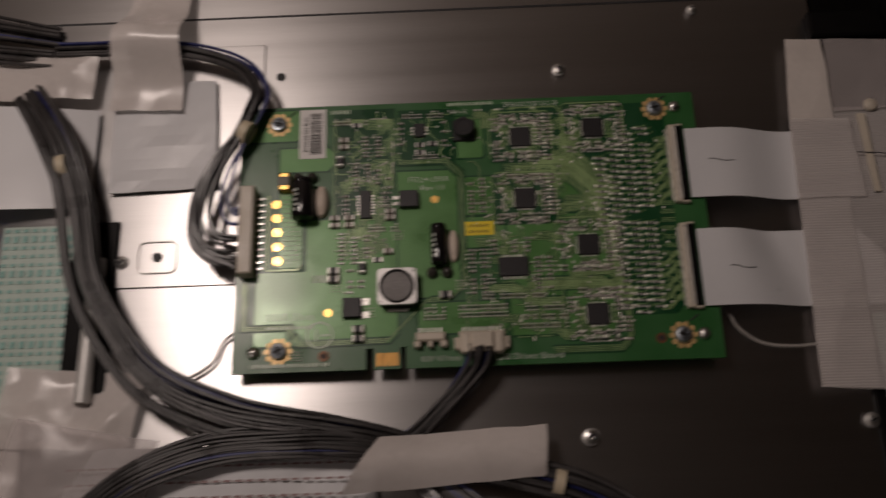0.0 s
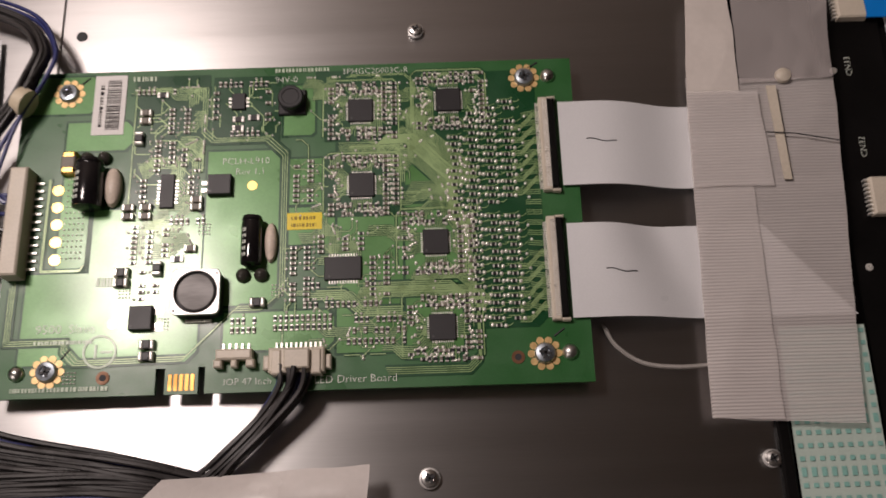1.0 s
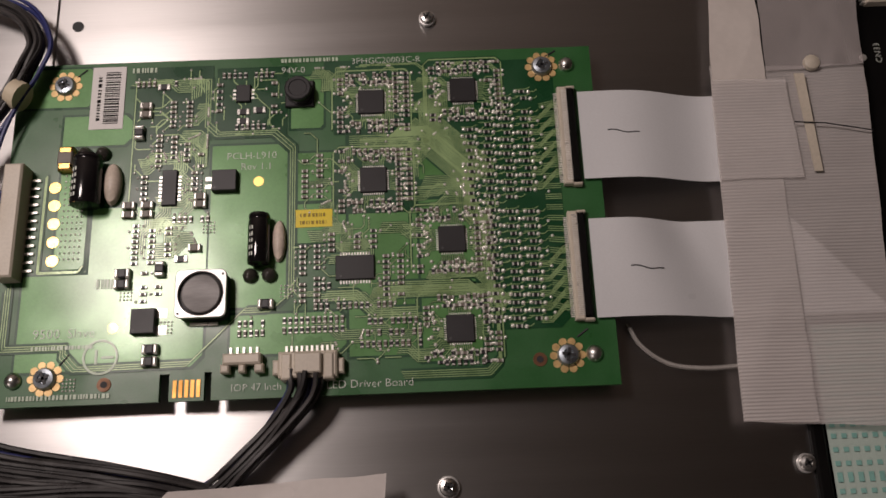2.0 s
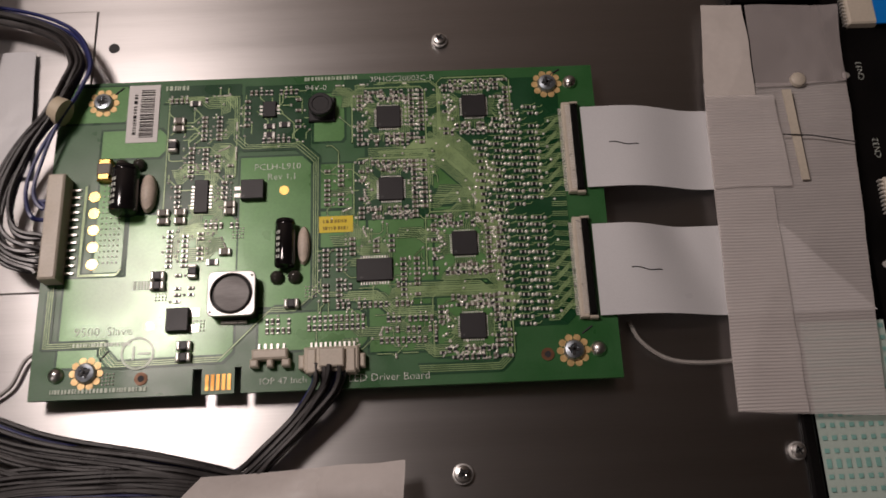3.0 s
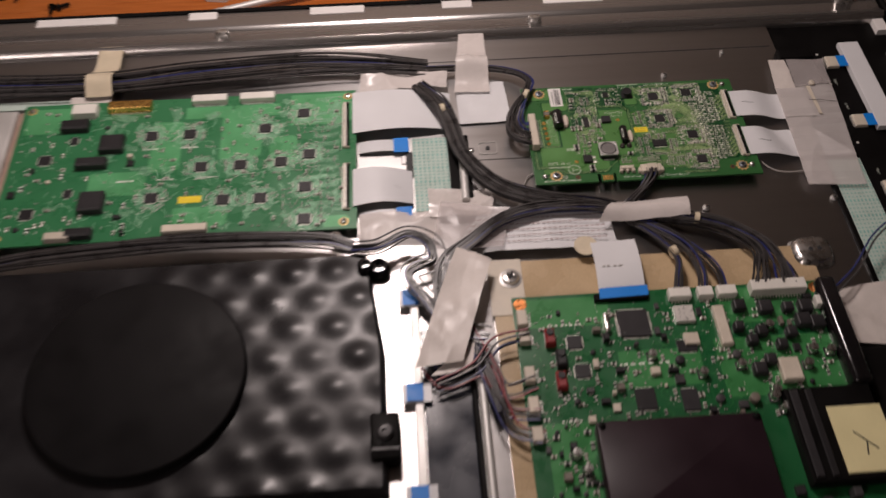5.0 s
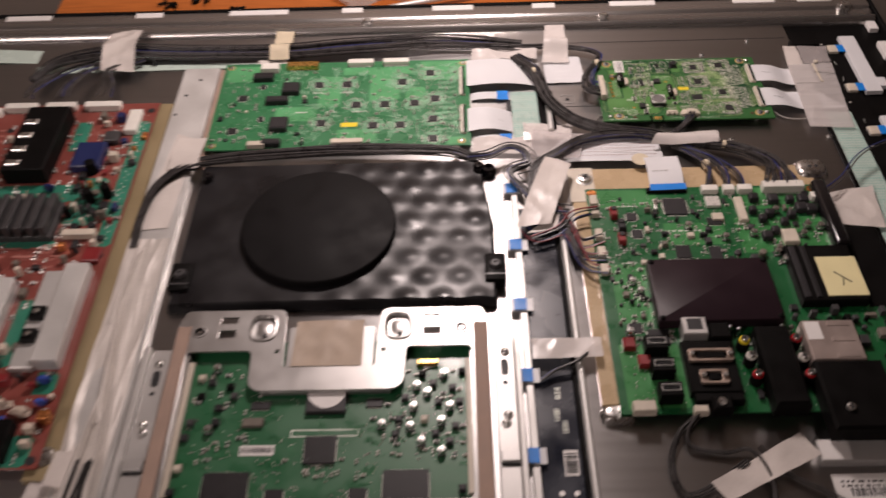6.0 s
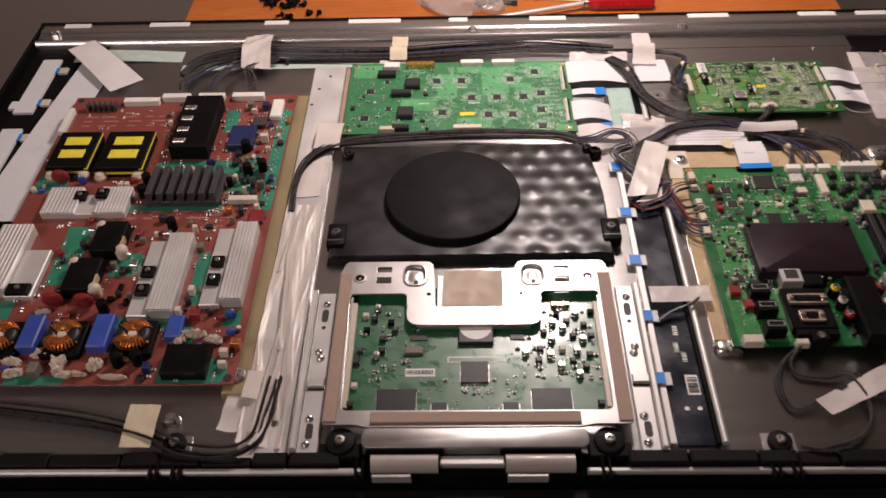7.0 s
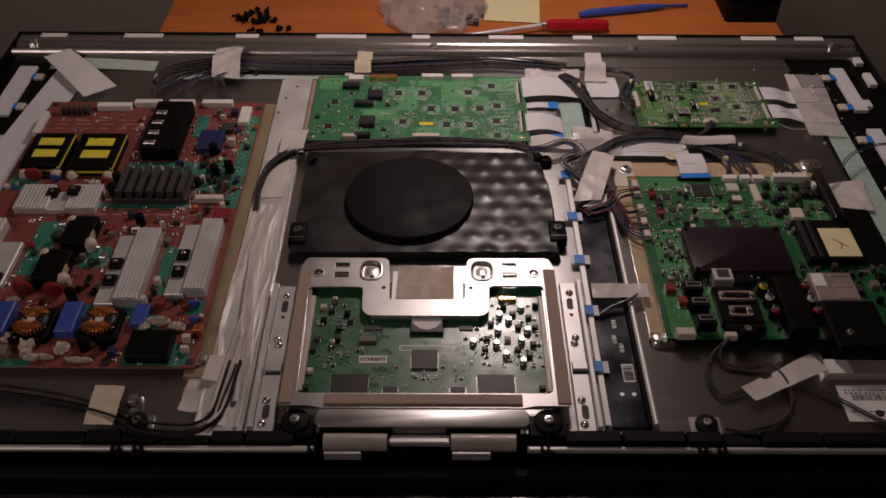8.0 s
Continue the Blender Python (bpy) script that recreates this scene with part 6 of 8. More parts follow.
# ---- slotted rails on both sides of the bracket ----
def rail(x0, x1, y0, y1, edge, label):
    t = thing("slotted_rail", label, "rail", ((x0 + x1) / 2, (y0 + y1) / 2, 0), "slotted rails")
    part("rail_plate", Geo().box(x0, x1, y0, y1, 0.0002, 0.0060, 0.0006), STEEL_SATIN, t)
    part("rail_edge", Geo().box(edge - 0.0022, edge + 0.0022, y0 + 0.004, y1, 0.0002, 0.0110, 0.0008), ALU, t, "bright upright edge")
    cx = (x0 + x1) / 2
    for f, k in ((0.06, "h"), (0.13, "s"), (0.20, "h"), (0.40, "b"), (0.56, "h"), (0.60, "h"), (0.76, "o"), (0.84, "s"), (0.92, "h")):
        y = y0 + (y1 - y0) * f
        if k == "h":
            part("rivet", Geo().turned(cx + rng.uniform(-0.002, 0.002), y, [(0.0034, 0.006), (0.0034, 0.0068), (0.0022, 0.0082), (0.0004, 0.0086)], 14), CHROME, t, smooth=True)
        elif k == "s":
            part("slot", Geo().box(cx - 0.0028, cx + 0.0028, y - 0.007, y + 0.007, 0.006, 0.0064, 0.0, round=0.0027), INK, t)
        elif k == "b":
            b = part("tab", Geo().box(cx - 0.006, cx + 0.007, y - 0.004, y + 0.004, 0.006, 0.0095, 0.0006), STEEL_SATIN, t)
            part("tab_gap", Geo().box(cx - 0.006, cx + 0.007, y - 0.006, y - 0.0042, 0.006, 0.0064), INK, b)
        else:
            part("hole", Geo().cyl(cx, y, 0.006, 0.0064, 0.0017, 14), INK, t)
    return t
rail(-0.3950, -0.3790, -0.2890, -0.1240, -0.3975, "pale slotted steel rail with rivets and a bright edge")
rail(-0.1365, -0.1220, -0.2890, -0.1180, -0.1195, "pale slotted steel rail with rivets and a bright edge")
# channel with black tape strip and bright rod
ch = thing("channel", "steel channel lined with a glossy black strip", "channel", (-0.09, -0.13, 0))
part("black_strip", Geo().box(-0.1085, -0.0800, -0.2790, 0.0240, 0.0002, 0.0024, 0.0004), STRIP, ch, "glossy black lining strip with a painted bluish reflection")
part("black_inner", Geo().box(-0.0800, -0.0765, -0.2790, 0.0240, 0.0002, 0.0050, 0.0008), BLACK, ch)
part("rod", Geo().tube([(-0.0735, -0.2790, 0.0050), (-0.0735, -0.0050, 0.0050)], 0.0026, 12), ALU, ch, "bright round edge of the channel", smooth=True)
part("pale_edge", Geo().box(-0.1145, -0.1090, -0.2790, 0.0600, 0.0002, 0.0046, 0.0006), ALU, ch)
lab = part("white_label", Geo().box(-0.0925, -0.0825, -0.2330, -0.2135, 0.0025, 0.0028), PAPER, ch, "small white printed label")
bars(-0.0915, -0.231, 0.0031, 0.008, 0.015, 9, INK, lab, True)
for x, y in ((-0.096, -0.190), (-0.091, -0.200), (-0.094, -0.172)):
    bars(x, y, 0.0027, 0.004, 0.010, 6, SILK, ch, True)
for x, y in ((-0.096, -0.246), (-0.086, -0.246)):
    part("rivet", Geo().cyl(x, y, 0.0024, 0.0030, 0.0020, 14), CHROME, ch)
for i, y in enumerate((0.046, -0.022, -0.086, -0.153, -0.219)):
    t = thing("ribbon_end", "short white ribbon end with a blue pull tab", "flat cable", (-0.112, y, 0.004), "blue-tabbed ribbon ends")
    part("ribbon", Geo().box(-0.1215, -0.1040, y - 0.0065, y + 0.0060, 0.0052, 0.0058), FFC, t)
    part("pull_tab", Geo().box(-0.1190, -0.1090, y - 0.0058, y + 0.0056, 0.0060, 0.0068), BLUE, t, "blue pull tab")

# ---- embossed black tray with its round pad ----
def tray_height(x, y):
    h = 0.010
    for i in range(-1, 12):
        for j in range(-1, 9):
            bx = -0.394 + i * 0.0275 + (0.0137 if j % 2 else 0)
            by = -0.080 + j * 0.0210
            d2 = ((x - bx) ** 2 + ((y - by) * 1.15) ** 2) / 0.0088 ** 2
            if d2 < 6:
                h += 0.0023 * math.exp(-d2) * min(1.0, max(0.08, (bx + 0.33) / 0.14)) * (0.75 + 0.5 * noise.noise(Vector((bx * 31, by * 37, 2))))
    return h
tray = thing("black_tray", "embossed black plastic tray with a round matt pad", "tray", (-0.262, -0.002, 0))
g = Geo()
nx, ny, X0, X1, Y0, Y1 = 150, 100, -0.3935, -0.1310, -0.0845, 0.0820
for j in range(ny + 1):
    for i in range(nx + 1):
        v = j / ny
        x = X0 + (X1 - X0) * i / nx - (0.010 * max(0, v - 0.55) / 0.45 if i > nx * 0.9 else 0) * (i / nx - 0.9) * 10
        y = Y0 + (Y1 - Y0) * v
        e = min(i, nx - i, j, ny - j)
        g.v.append((x, y, 0.001 if e == 0 else tray_height(x, y) - (0.002 if e == 1 else 0)))
for j in range(ny):
    for i in range(nx):
        q = j * (nx + 1) + i
        g.f.append((q, q + 1, q + nx + 2, q + nx + 1))
        g.m.append(0)
part("tray_shell", g, MOULD, tray, smooth=True)
part("round_pad", Geo().cyl(-0.2785, -0.0035, 0.0085, 0.0172, 0.0650, 72, 0.0016), BLACK_MATT, tray, "round matt black pad", smooth=True)
for x, y in ((-0.386, -0.054), (-0.132, -0.050), (-0.384, 0.062), (-0.142, 0.068)):
    if y < 0:
        part("corner_block", Geo().box(x - 0.0085, x + 0.0085, y - 0.016, y + 0.013, 0.003, 0.0130, 0.0012, round=0.002), BLACK, tray, smooth=True)
        part("block_groove", Geo().box(x - 0.0080, x + 0.0080, y - 0.0105, y - 0.0090, 0.0128, 0.0134), FERRITE, tray)
    part("corner_screw", Geo().turned(x, y, [(0.0052, 0.0130), (0.0052, 0.0140), (0.0036, 0.0160), (0.0016, 0.0162), (0.0012, 0.0150)], 18), BLACK_GLOSS if y > 0 else FERRITE, tray, smooth=True)
part("black_screw", Geo().turned(-0.133, 0.071, [(0.0070, 0.0020), (0.0070, 0.0060), (0.0052, 0.0090), (0.0026, 0.0092), (0.0024, 0.0076)], 22), BLACK_GLOSS, tray, smooth=True)

# ---- the power supply board ----
pw = Board("power_board", "red and green power supply board with tall components", -0.7000, -0.4520, -0.2250, 0.1750, 0.0080, 0.0098, POWER, 51)
pw.standoffs((6, 6), (6, 394), (242, 394), (242, 6), (242, 200))
for a in ((233, 246.5, 206, 372), (118, 200, 262, 284), (198, 226, 232, 292), (4, 36, 236, 262), (58, 82, 110, 186), (112, 140, 120, 150), (190, 203, 85, 150), (226, 242, 60, 80), (60, 110, 0, 9), (130, 186, 58, 72), (184, 240, 1, 26), (4, 40, 60, 92), (100, 200, 206, 216), (188, 206, 36, 60), (176, 190, 330, 372)):
    pw.area(*a, POWER_GREEN, cut=4)
for u, v, w, h in ((20, 345, 90, 30), (110, 205, 100, 4), (110, 196, 100, 3), (60, 196, 40, 3), (190, 184, 14, 60)):
    x, y = pw.p(u, v)
    for k in range(max(1, int(h / 8))):
        bars(x, y + k * 0.008, pw.z + 0.0003, w / 1000, 0.0022, 5, POWER_SILK, pw.t)
def transformer(u0, u1, v0, v1, h):
    t = pw.block("transformer", u0, u1, v0, v1, h, BLACK, "black core transformer with yellow tape", 0.001)
    (x0, y0), (x1, y1) = pw.p(u0, v0), pw.p(u1, v1)
    z = pw.z + h
    for a, b in ((0.24, 0.46), (0.60, 0.82)):
        part("yellow_tape", Geo().box(x0 + (x1 - x0) * 0.22, x1 - (x1 - x0) * 0.18, y0 + (y1 - y0) * a, y0 + (y1 - y0) * b, z - 0.003, z + 0.0012, 0.0005), YELLOW_TAPE, t, "yellow insulating tape")
    part("tape_band", Geo().box(x1 - 0.0028, x1 + 0.0004, y0 - 0.0004, y1 + 0.0004, pw.z + 0.0085, pw.z + 0.0105), YELLOW_TAPE, t)
    part("tape_band", Geo().box(x0 - 0.0004, x1 + 0.0004, y0 - 0.0006, y0 + 0.001, pw.z + 0.004, pw.z + 0.0065), YELLOW_TAPE, t)
    for u in (0.12, 0.9):
        gl = Geo().turned(x0 + (x1 - x0) * u, y0 - 0.002, [(0.006, pw.z), (0.0065, pw.z + 0.003), (0.004, pw.z + 0.007), (0.0006, pw.z + 0.008)], 12)
        part("glue", gl, GLUE, t, smooth=True)
transformer(12, 54, 262, 320, 0.0125)
transformer(62, 110, 260, 320, 0.0125)
# black finned module and big black capacitor block
c = pw.block("inductor_block", 132, 171, 287, 377, 0.017, BLACK, "black box inductor with silver labels", 0.001)
for k in range(4):
    x, y = pw.p(136, 292 + k * 19)
    part("silver_terminal", Geo().box(x, x + 0.012, y, y + 0.007, pw.z + 0.0171, pw.z + 0.0192, 0.0008), CHROME, c)
def finned(u0, u1, v0, v1, h, n, along, mat, label, base=0.004):
    t = pw.block("heatsink", u0, u1, v0, v1, base, mat, label, 0.0004)
    (x0, y0), (x1, y1) = pw.p(u0, v0), pw.p(u1, v1)
    for i in range(n):
        f = (i + 0.5) / n
        if along == "y":
            w = (x1 - x0) / n * (0.43 if mat is ALU else 0.28)
            part("fin", Geo().box(x0 + (x1 - x0) * f - w, x0 + (x1 - x0) * f + w, y0, y1, pw.z + base, pw.z + h, 0.0003), mat, t)
        else:
            w = (y1 - y0) / n * 0.28
            part("fin", Geo().box(x0, x1, y0 + (y1 - y0) * f - w, y0 + (y1 - y0) * f + w, pw.z + base, pw.z + h, 0.0003), mat, t)
    return t
t = finned(124, 196, 214, 256, 0.017, 7, "y", FERRITE, "row of dark grey upright filter plates", 0.006)
for k in range(4):
    x, y = pw.p(134 + k * 14, 258)
    part("glue", Geo().turned(x, y, [(0.004, pw.z), (0.0035, pw.z + 0.010), (0.0010, pw.z + 0.014)], 10), GLUE, t, smooth=True)
def regulator(parent, u, v, w=0.011, d=0.012, z=0.0059):
    x, y = pw.p(u, v)
    r = part("transistor", Geo().box(x - w / 2, x + w / 2, y - d / 2, y + d / 2, pw.z + z, pw.z + z + 0.0045, 0.0008), BLACK, parent, "black power transistor clipped on")
    part("transistor_screw", Geo().cyl(x, y, pw.z + z + 0.0045, pw.z + z + 0.006, 0.0024, 12, 0.0005), CHROME, r)
t = finned(27, 60, 198, 235, 0.0088, 9, "y", ALU, "ribbed silver heatsink", 0.0070)
t = finned(78, 108, 198, 235, 0.0088, 9, "y", ALU, "ribbed silver heatsink", 0.0070)
t = pw.block("heatsink_bridge", 60, 78, 198, 226, 0.0058, ALU, "flat silver heatsink bridge", 0.0006)
regulator(t, 60, 222)
regulator(t, 82, 222, z=0.0090)
t = finned(162, 184, 70, 164, 0.0125, 7, "y", ALU, "ribbed silver heatsink", 0.0104)
t2 = pw.block("heatsink_foot", 144, 162, 68, 160, 0.0058, ALU, "silver heatsink side plate", 0.0008)
regulator(t2, 152, 118)
regulator(t2, 152, 96)
t = finned(222, 241, 82, 178, 0.0125, 6, "y", ALU, "ribbed silver heatsink", 0.0104)
t2 = pw.block("heatsink_foot", 204, 222, 80, 176, 0.0058, ALU, "silver heatsink side plate", 0.0008)
regulator(t2, 212, 130)
regulator(t2, 212, 108)
t = finned(1, 30, 96, 178, 0.0125, 8, "y", ALU, "wide ribbed silver heatsink", 0.0104)
t2 = pw.block("heatsink_foot", 30, 54, 92, 150, 0.0058, ALU, "silver heatsink side plate", 0.0008)
regulator(t2, 42, 98, 0.020, 0.012, 0.0059)
for u, v in ((106, 162), (95, 114)):
    t = pw.block("transformer", u - 15, u + 14, v - 20, v + 20, 0.012, BLACK, "black core choke with cream ends", 0.002, 0.003)
    for s, k in ((1, -12), (-1, 14)):
        x, y = pw.p(u + k, v + s * 16)
        part("bobbin_end", Geo().turned(x, y, [(0.0055, pw.z), (0.006, pw.z + 0.009), (0.004, pw.z + 0.012), (0.0008, pw.z + 0.013)], 14), GLUE, t, smooth=True)
    x, y = pw.p(u + 14, v - 8)
    part("tape_strip", Geo().box(x - 0.001, x + 0.0008, y - 0.004, y + 0.006, pw.z + 0.006, pw.z + 0.0124), TAN, t)
def toroid(u, v):
    x, y = pw.p(u, v)
    pw.keep(u, v, 36, 40)
    t = part("toroid_choke", Geo().box(x - 0.017, x + 0.017, y - 0.019, y + 0.019, pw.z + 0.0001, pw.z + 0.006, 0.001, round=0.003), BLACK, pw.t, "black based toroid wound with copper wire", smooth=True)
    n = 36
    ring = []
    for i in range(n + 1):
        a = 2 * math.pi * i / n
        cx, cy = x + 0.0098 * math.cos(a), y + 0.0098 * math.sin(a)
        ring.append([(cx + 0.0050 * math.cos(b) * math.cos(a), cy + 0.0050 * math.cos(b) * math.sin(a), pw.z + 0.0095 + 0.0034 * math.sin(b)) for b in [2 * math.pi * k / 10 for k in range(10)]])
    part("core", Geo().rings(ring, caps=False), EPOXY, t, smooth=True)
    for half in (0, 1):
        line = []
        for i in range(11 * 12 + 1):
            a = radians(-62 + 124 * i / 132) + (math.pi / 2 if half else -math.pi / 2)
            b = 2 * math.pi * i / 12
            line.append((x + (0.0098 + 0.0058 * math.cos(b)) * math.cos(a), y + (0.0098 + 0.0058 * math.cos(b)) * math.sin(a), pw.z + 0.0095 + 0.0042 * math.sin(b)))
        part("winding", Geo().tube(line, 0.0010, 6), COPPER, t, "copper wire winding", smooth=True)
    part("core_clip", Geo().box(x - 0.004, x + 0.004, y - 0.003, y + 0.003, pw.z + 0.006, pw.z + 0.0120, 0.001), GLUE, t)
for u in (158, 99, 46):
    toroid(u, 44)
for u, w in ((70, 17), (129, 18), (189, 15)):
    pw.block("film_capacitor", u - w * 0.45, u + w * 0.45, 32 if u < 180 else 44, 68, 0.0095 if u < 180 else 0.007, BLUE_CAP, "blue box film capacitor", 0.0012)
pw.block("relay", 189, 225, 4, 34, 0.010, BLACK, "black box relay", 0.001)
for u, v, w, h, hh in ((60, 22, 22, 9, 0.012), (84, 30, 20, 9, 0.010), (100, 17, 16, 16, 0.014), (116, 8, 30, 6, 0.010), (130, 16, 16, 14, 0.012), (150, 24, 18, 10, 0.010), (150, 6, 34, 6, 0.008), (205, 50, 22, 10, 0.012), (224, 44, 16, 9, 0.010), (196, 42, 12, 10, 0.010), (68, 12, 18, 10, 0.01), (88, 62, 14, 7, 0.008), (70, 76, 16, 6, 0.008)):
    x, y = pw.p(u, v)
    for k in range(4):
        dx, dy, sz = pw.rng.uniform(-0.45, 0.45), pw.rng.uniform(-0.5, 0.5), pw.rng.uniform(0.4, 0.62)
        g = Geo().turned(0, 0, [(0.8, 0), (1.0, 0.25), (0.95, 0.5), (0.72, 0.75), (0.4, 0.93), (0.05, 1.0)], 16)
        pts = []
        for a, b, c in g.v:
            q = 1 + 0.55 * noise.noise(Vector((a * 2.2 + u * 3 + k, b * 2.2, c * 2.0)))
            pts.append((x + (dx + a * sz * q) * w / 2000, y + (dy + b * sz * q) * h / 1700, pw.z + c * hh * sz * 1.1 * q))
        g.v = pts
        part("glue_blob", g, GLUE, pw.t, "lump of cream silicone glue")
    pw.keep(u, v, w, h)
for u, v, r, mt in ((234, 70, 5, BLUE_CAP), (237, 51, 4.5, BLUE_CAP), (60, 14, 4, BLUE_CAP), (76, 86, 9, RED_CAP), (104, 84, 9, RED_CAP), (30, 252, 9, RED_CAP), (52, 250, 5, BLUE_CAP), (176, 276, 5, NAVY), (226, 66, 4, RED_CAP)):
    x, y = pw.p(u, v)
    g = Geo().turned(0, 0, [(0.5, 0), (1, 0.35), (1, 0.7), (0.7, 0.93), (0.1, 1)], 14)
    g.v = [(x + a * r / 1000, y + b * r * 0.5 / 1000, pw.z + c * r * 1.7 / 1000) for a, b, c in g.v]
    part("disc_capacitor", g, mt, pw.t, "round coated disc component", smooth=True)
    pw.keep(u, v, r * 2, r * 1.2)
for u, v in ((158, 182), (122, 78), (118, 248), (208, 300), (150, 20), (166, 22), (118, 230), (230, 268), (216, 262)):
    x, y = pw.p(u, v)
    part("capacitor", Geo().cyl(x, y, pw.z, pw.z + 0.013, 0.0046, 18, 0.0006), BLACK, pw.t, "black upright electrolytic capacitor", smooth=True)
    pw.keep(u, v, 10, 10)
pw.block("driver_module", 188, 214, 300, 334, 0.008, NAVY, "dark blue square module", 0.001)
pw.block("module", 208, 222, 338, 352, 0.006, FERRITE, "grey square module", 0.001)
pw.block("white_block", 224, 236, 352, 384, 0.006, WHITE, "white block connector", 0.001)
pw.block("terminal", 228, 242, 188, 204, 0.004, RED_CAP, "dark red terminal base", 0.001)
for u0, u1, v in ((58, 97, 386), (99, 130, 393), (139, 168, 393), (177, 212, 393)):
    header(pw, u0, u1, v - 4, v + 4, 0.0065, WHITE, 9, "s", "white wire connector")
for k in range(6):
    pw.block("pin_post", 20 + k * 6, 22 + k * 6, 372, 380, 0.010, FERRITE, c=0.0005)
header(pw, 204, 232, 216, 223, 0.006, CREAM, 7, "n", "cream wire connector")
header(pw, 1, 7, 330, 372, 0.006, WHITE, 8, "e", "pale edge connector")
pw.clutter(196, 246, 200, 380, 60, (EPOXY, EPOXY, CREAM, RED_CAP, NAVY, BROWN_CAP, GLUE, COPPER), 3, 8, 0.009)
pw.clutter(56, 206, 70, 196, 60, (EPOXY, EPOXY, GLUE, RED_CAP, BROWN_CAP, CHROME), 3, 8, 0.009)
pw.clutter(4, 130, 234, 262, 24, (EPOXY, GLUE, RED_CAP, BLUE_CAP), 3, 7, 0.008)
pw.clutter(40, 246, 2, 78, 40, (EPOXY, GLUE, GLUE, RED_CAP, BLUE_CAP), 4, 9, 0.010)
pw.clutter(56, 200, 2, 34, 30, (EPOXY, BLACK, BLACK, NAVY, GLUE, BROWN_CAP), 5, 11, 0.012)
pw.clutter(198, 244, 34, 80, 16, (EPOXY, COPPER, BLUE_CAP, GLUE, BLACK), 4, 8, 0.009)
pw.clutter(112, 134, 284, 384, 10, (EPOXY, GLUE), 3, 6, 0.006)
pw.clutter(200, 232, 206, 300, 40, (EPOXY, BLACK, FERRITE, RED_CAP, BROWN_CAP, CREAM), 3, 7, 0.010)
pw.clutter(110, 240, 4, 196, 70, (EPOXY, BLACK, BLACK, NAVY, BROWN_CAP, GLUE), 3, 7, 0.009)
pw.scatter(112, 246, 200, 380, 200, (RES_BIG, CAP_BIG, DIODE), 300)
pw.scatter(40, 240, 70, 200, 110, (RES_BIG, CAP_BIG, DIODE), 300)
pw.scatter(120, 246, 2, 80, 50, (RES_BIG, CAP_BIG), 300)
pw.scatter(4, 100, 236, 380, 40, (RES_BIG, CAP_BIG), 300)
for u, v in ((6, 394), (242, 388), (242, 6), (240, 196), (112, 362), (160, 320)):
    x, y = pw.p(u, v)
    part("mounting_hole", Geo().cyl(x, y, pw.z, pw.z + 0.0004, 0.0036, 16), INK, pw.t)
for k in range(40):
    pw.dot(238 + (k % 2) * 3, 212 + k * 4, 0.8)
pw.wander(112, 246, 200, 385, 80, 0.7, True)
pw.wander(40, 240, 4, 200, 90, 0.7, True)
pw.finish(POWER_SILK)

# ---- flat cables between the driver boards ----
def arch(h):
    return lambda u, v: h * math.sin(math.pi * min(1, max(0, u))) ** 0.8
def ribbon(corners, z, h, label, mat=FFC, z_end=None, name="flat_cable", group="white flat cables"):
    lift = (lambda u, v: h * math.sin(math.pi * u) + (0 if z_end is None else (z_end - z) * u))
    return single(name, Geo().sheet(corners, z, 28, 4, lift, 0.00035), mat, label, "flat cable", group, smooth=True)
def settle(u, drop, bow):
    """Height of a flat cable that leaves its socket, bows up and comes down flat on the steel at `drop` of its length."""
    k = min(1.0, u / drop)
    return -0.0058 * k * k * (3 - 2 * k) + bow * math.sin(math.pi * k) ** 2
SIDE = ((0.1890, 0.2150, 0.1945, 0.1950, 0.62, "white flat cable from the upper side socket"), (0.1505, 0.1775, 0.2145, 0.1915, 0.50, "white flat cable from the lower side socket"))
r1, r2 = [single("flat_cable", Geo().sheet([(0.1350, y0), (xa, y0), (xb, y1), (0.1350, y1)], 0.0086, 40, 6, lambda u, v: settle(u, dr, 0.0022), 0.00035), FFC, lb, "flat cable", "white flat cables", smooth=True) for y0, y1, xa, xb, dr, lb in SIDE]
for rb, x0, y0 in ((r1, 0.1425, 0.2030), (r2, 0.1450, 0.1640)):
    xe, dr = (0.1947, 0.62) if rb is r1 else (0.2045, 0.50)
    line = [(x0 + k * 0.0011, y0 - 0.00012 * k + 0.0003 * math.sin(k), 0.0086 + settle((x0 + k * 0.0011 - 0.1350) / (xe - 0.1350), dr, 0.0022) + 0.0004) for k in range(9)]
    part("pen_stroke", Geo().tube(line, 0.00016, 5), INK, rb)
for y0, y1, x1 in ((0.1915, 0.2340, -0.0760), (0.1220, 0.1560, -0.1080)):
    ribbon([(-0.1500, y0), (x1, y0 + 0.004), (x1, y1), (-0.1500, y1)], 0.0086, 0.004, "white flat cable from the wide driver board", z_end=0.0030)
for y in (0.1815, 0.1155):
    t = thing("ribbon_end", "short white ribbon end with a blue pull tab", "flat cable", (-0.118, y, 0.003), "blue-tabbed ribbon ends")
    part("ribbon", Geo().sheet([(-0.146, y - 0.005), (-0.112, y - 0.005), (-0.112, y + 0.006), (-0.146, y + 0.006)], 0.0022, 10, 3, arch(0.002), 0.0004), FFC, t, smooth=True)
    part("pull_tab", Geo().box(-0.1205, -0.1095, y - 0.0065, y + 0.0075, 0.0034, 0.0042), BLUE, t, "blue pull tab")
part("dark_gap", Geo().box(-0.1120, -0.1070, 0.153, 0.176, 0.0010, 0.0022), INK, tv)
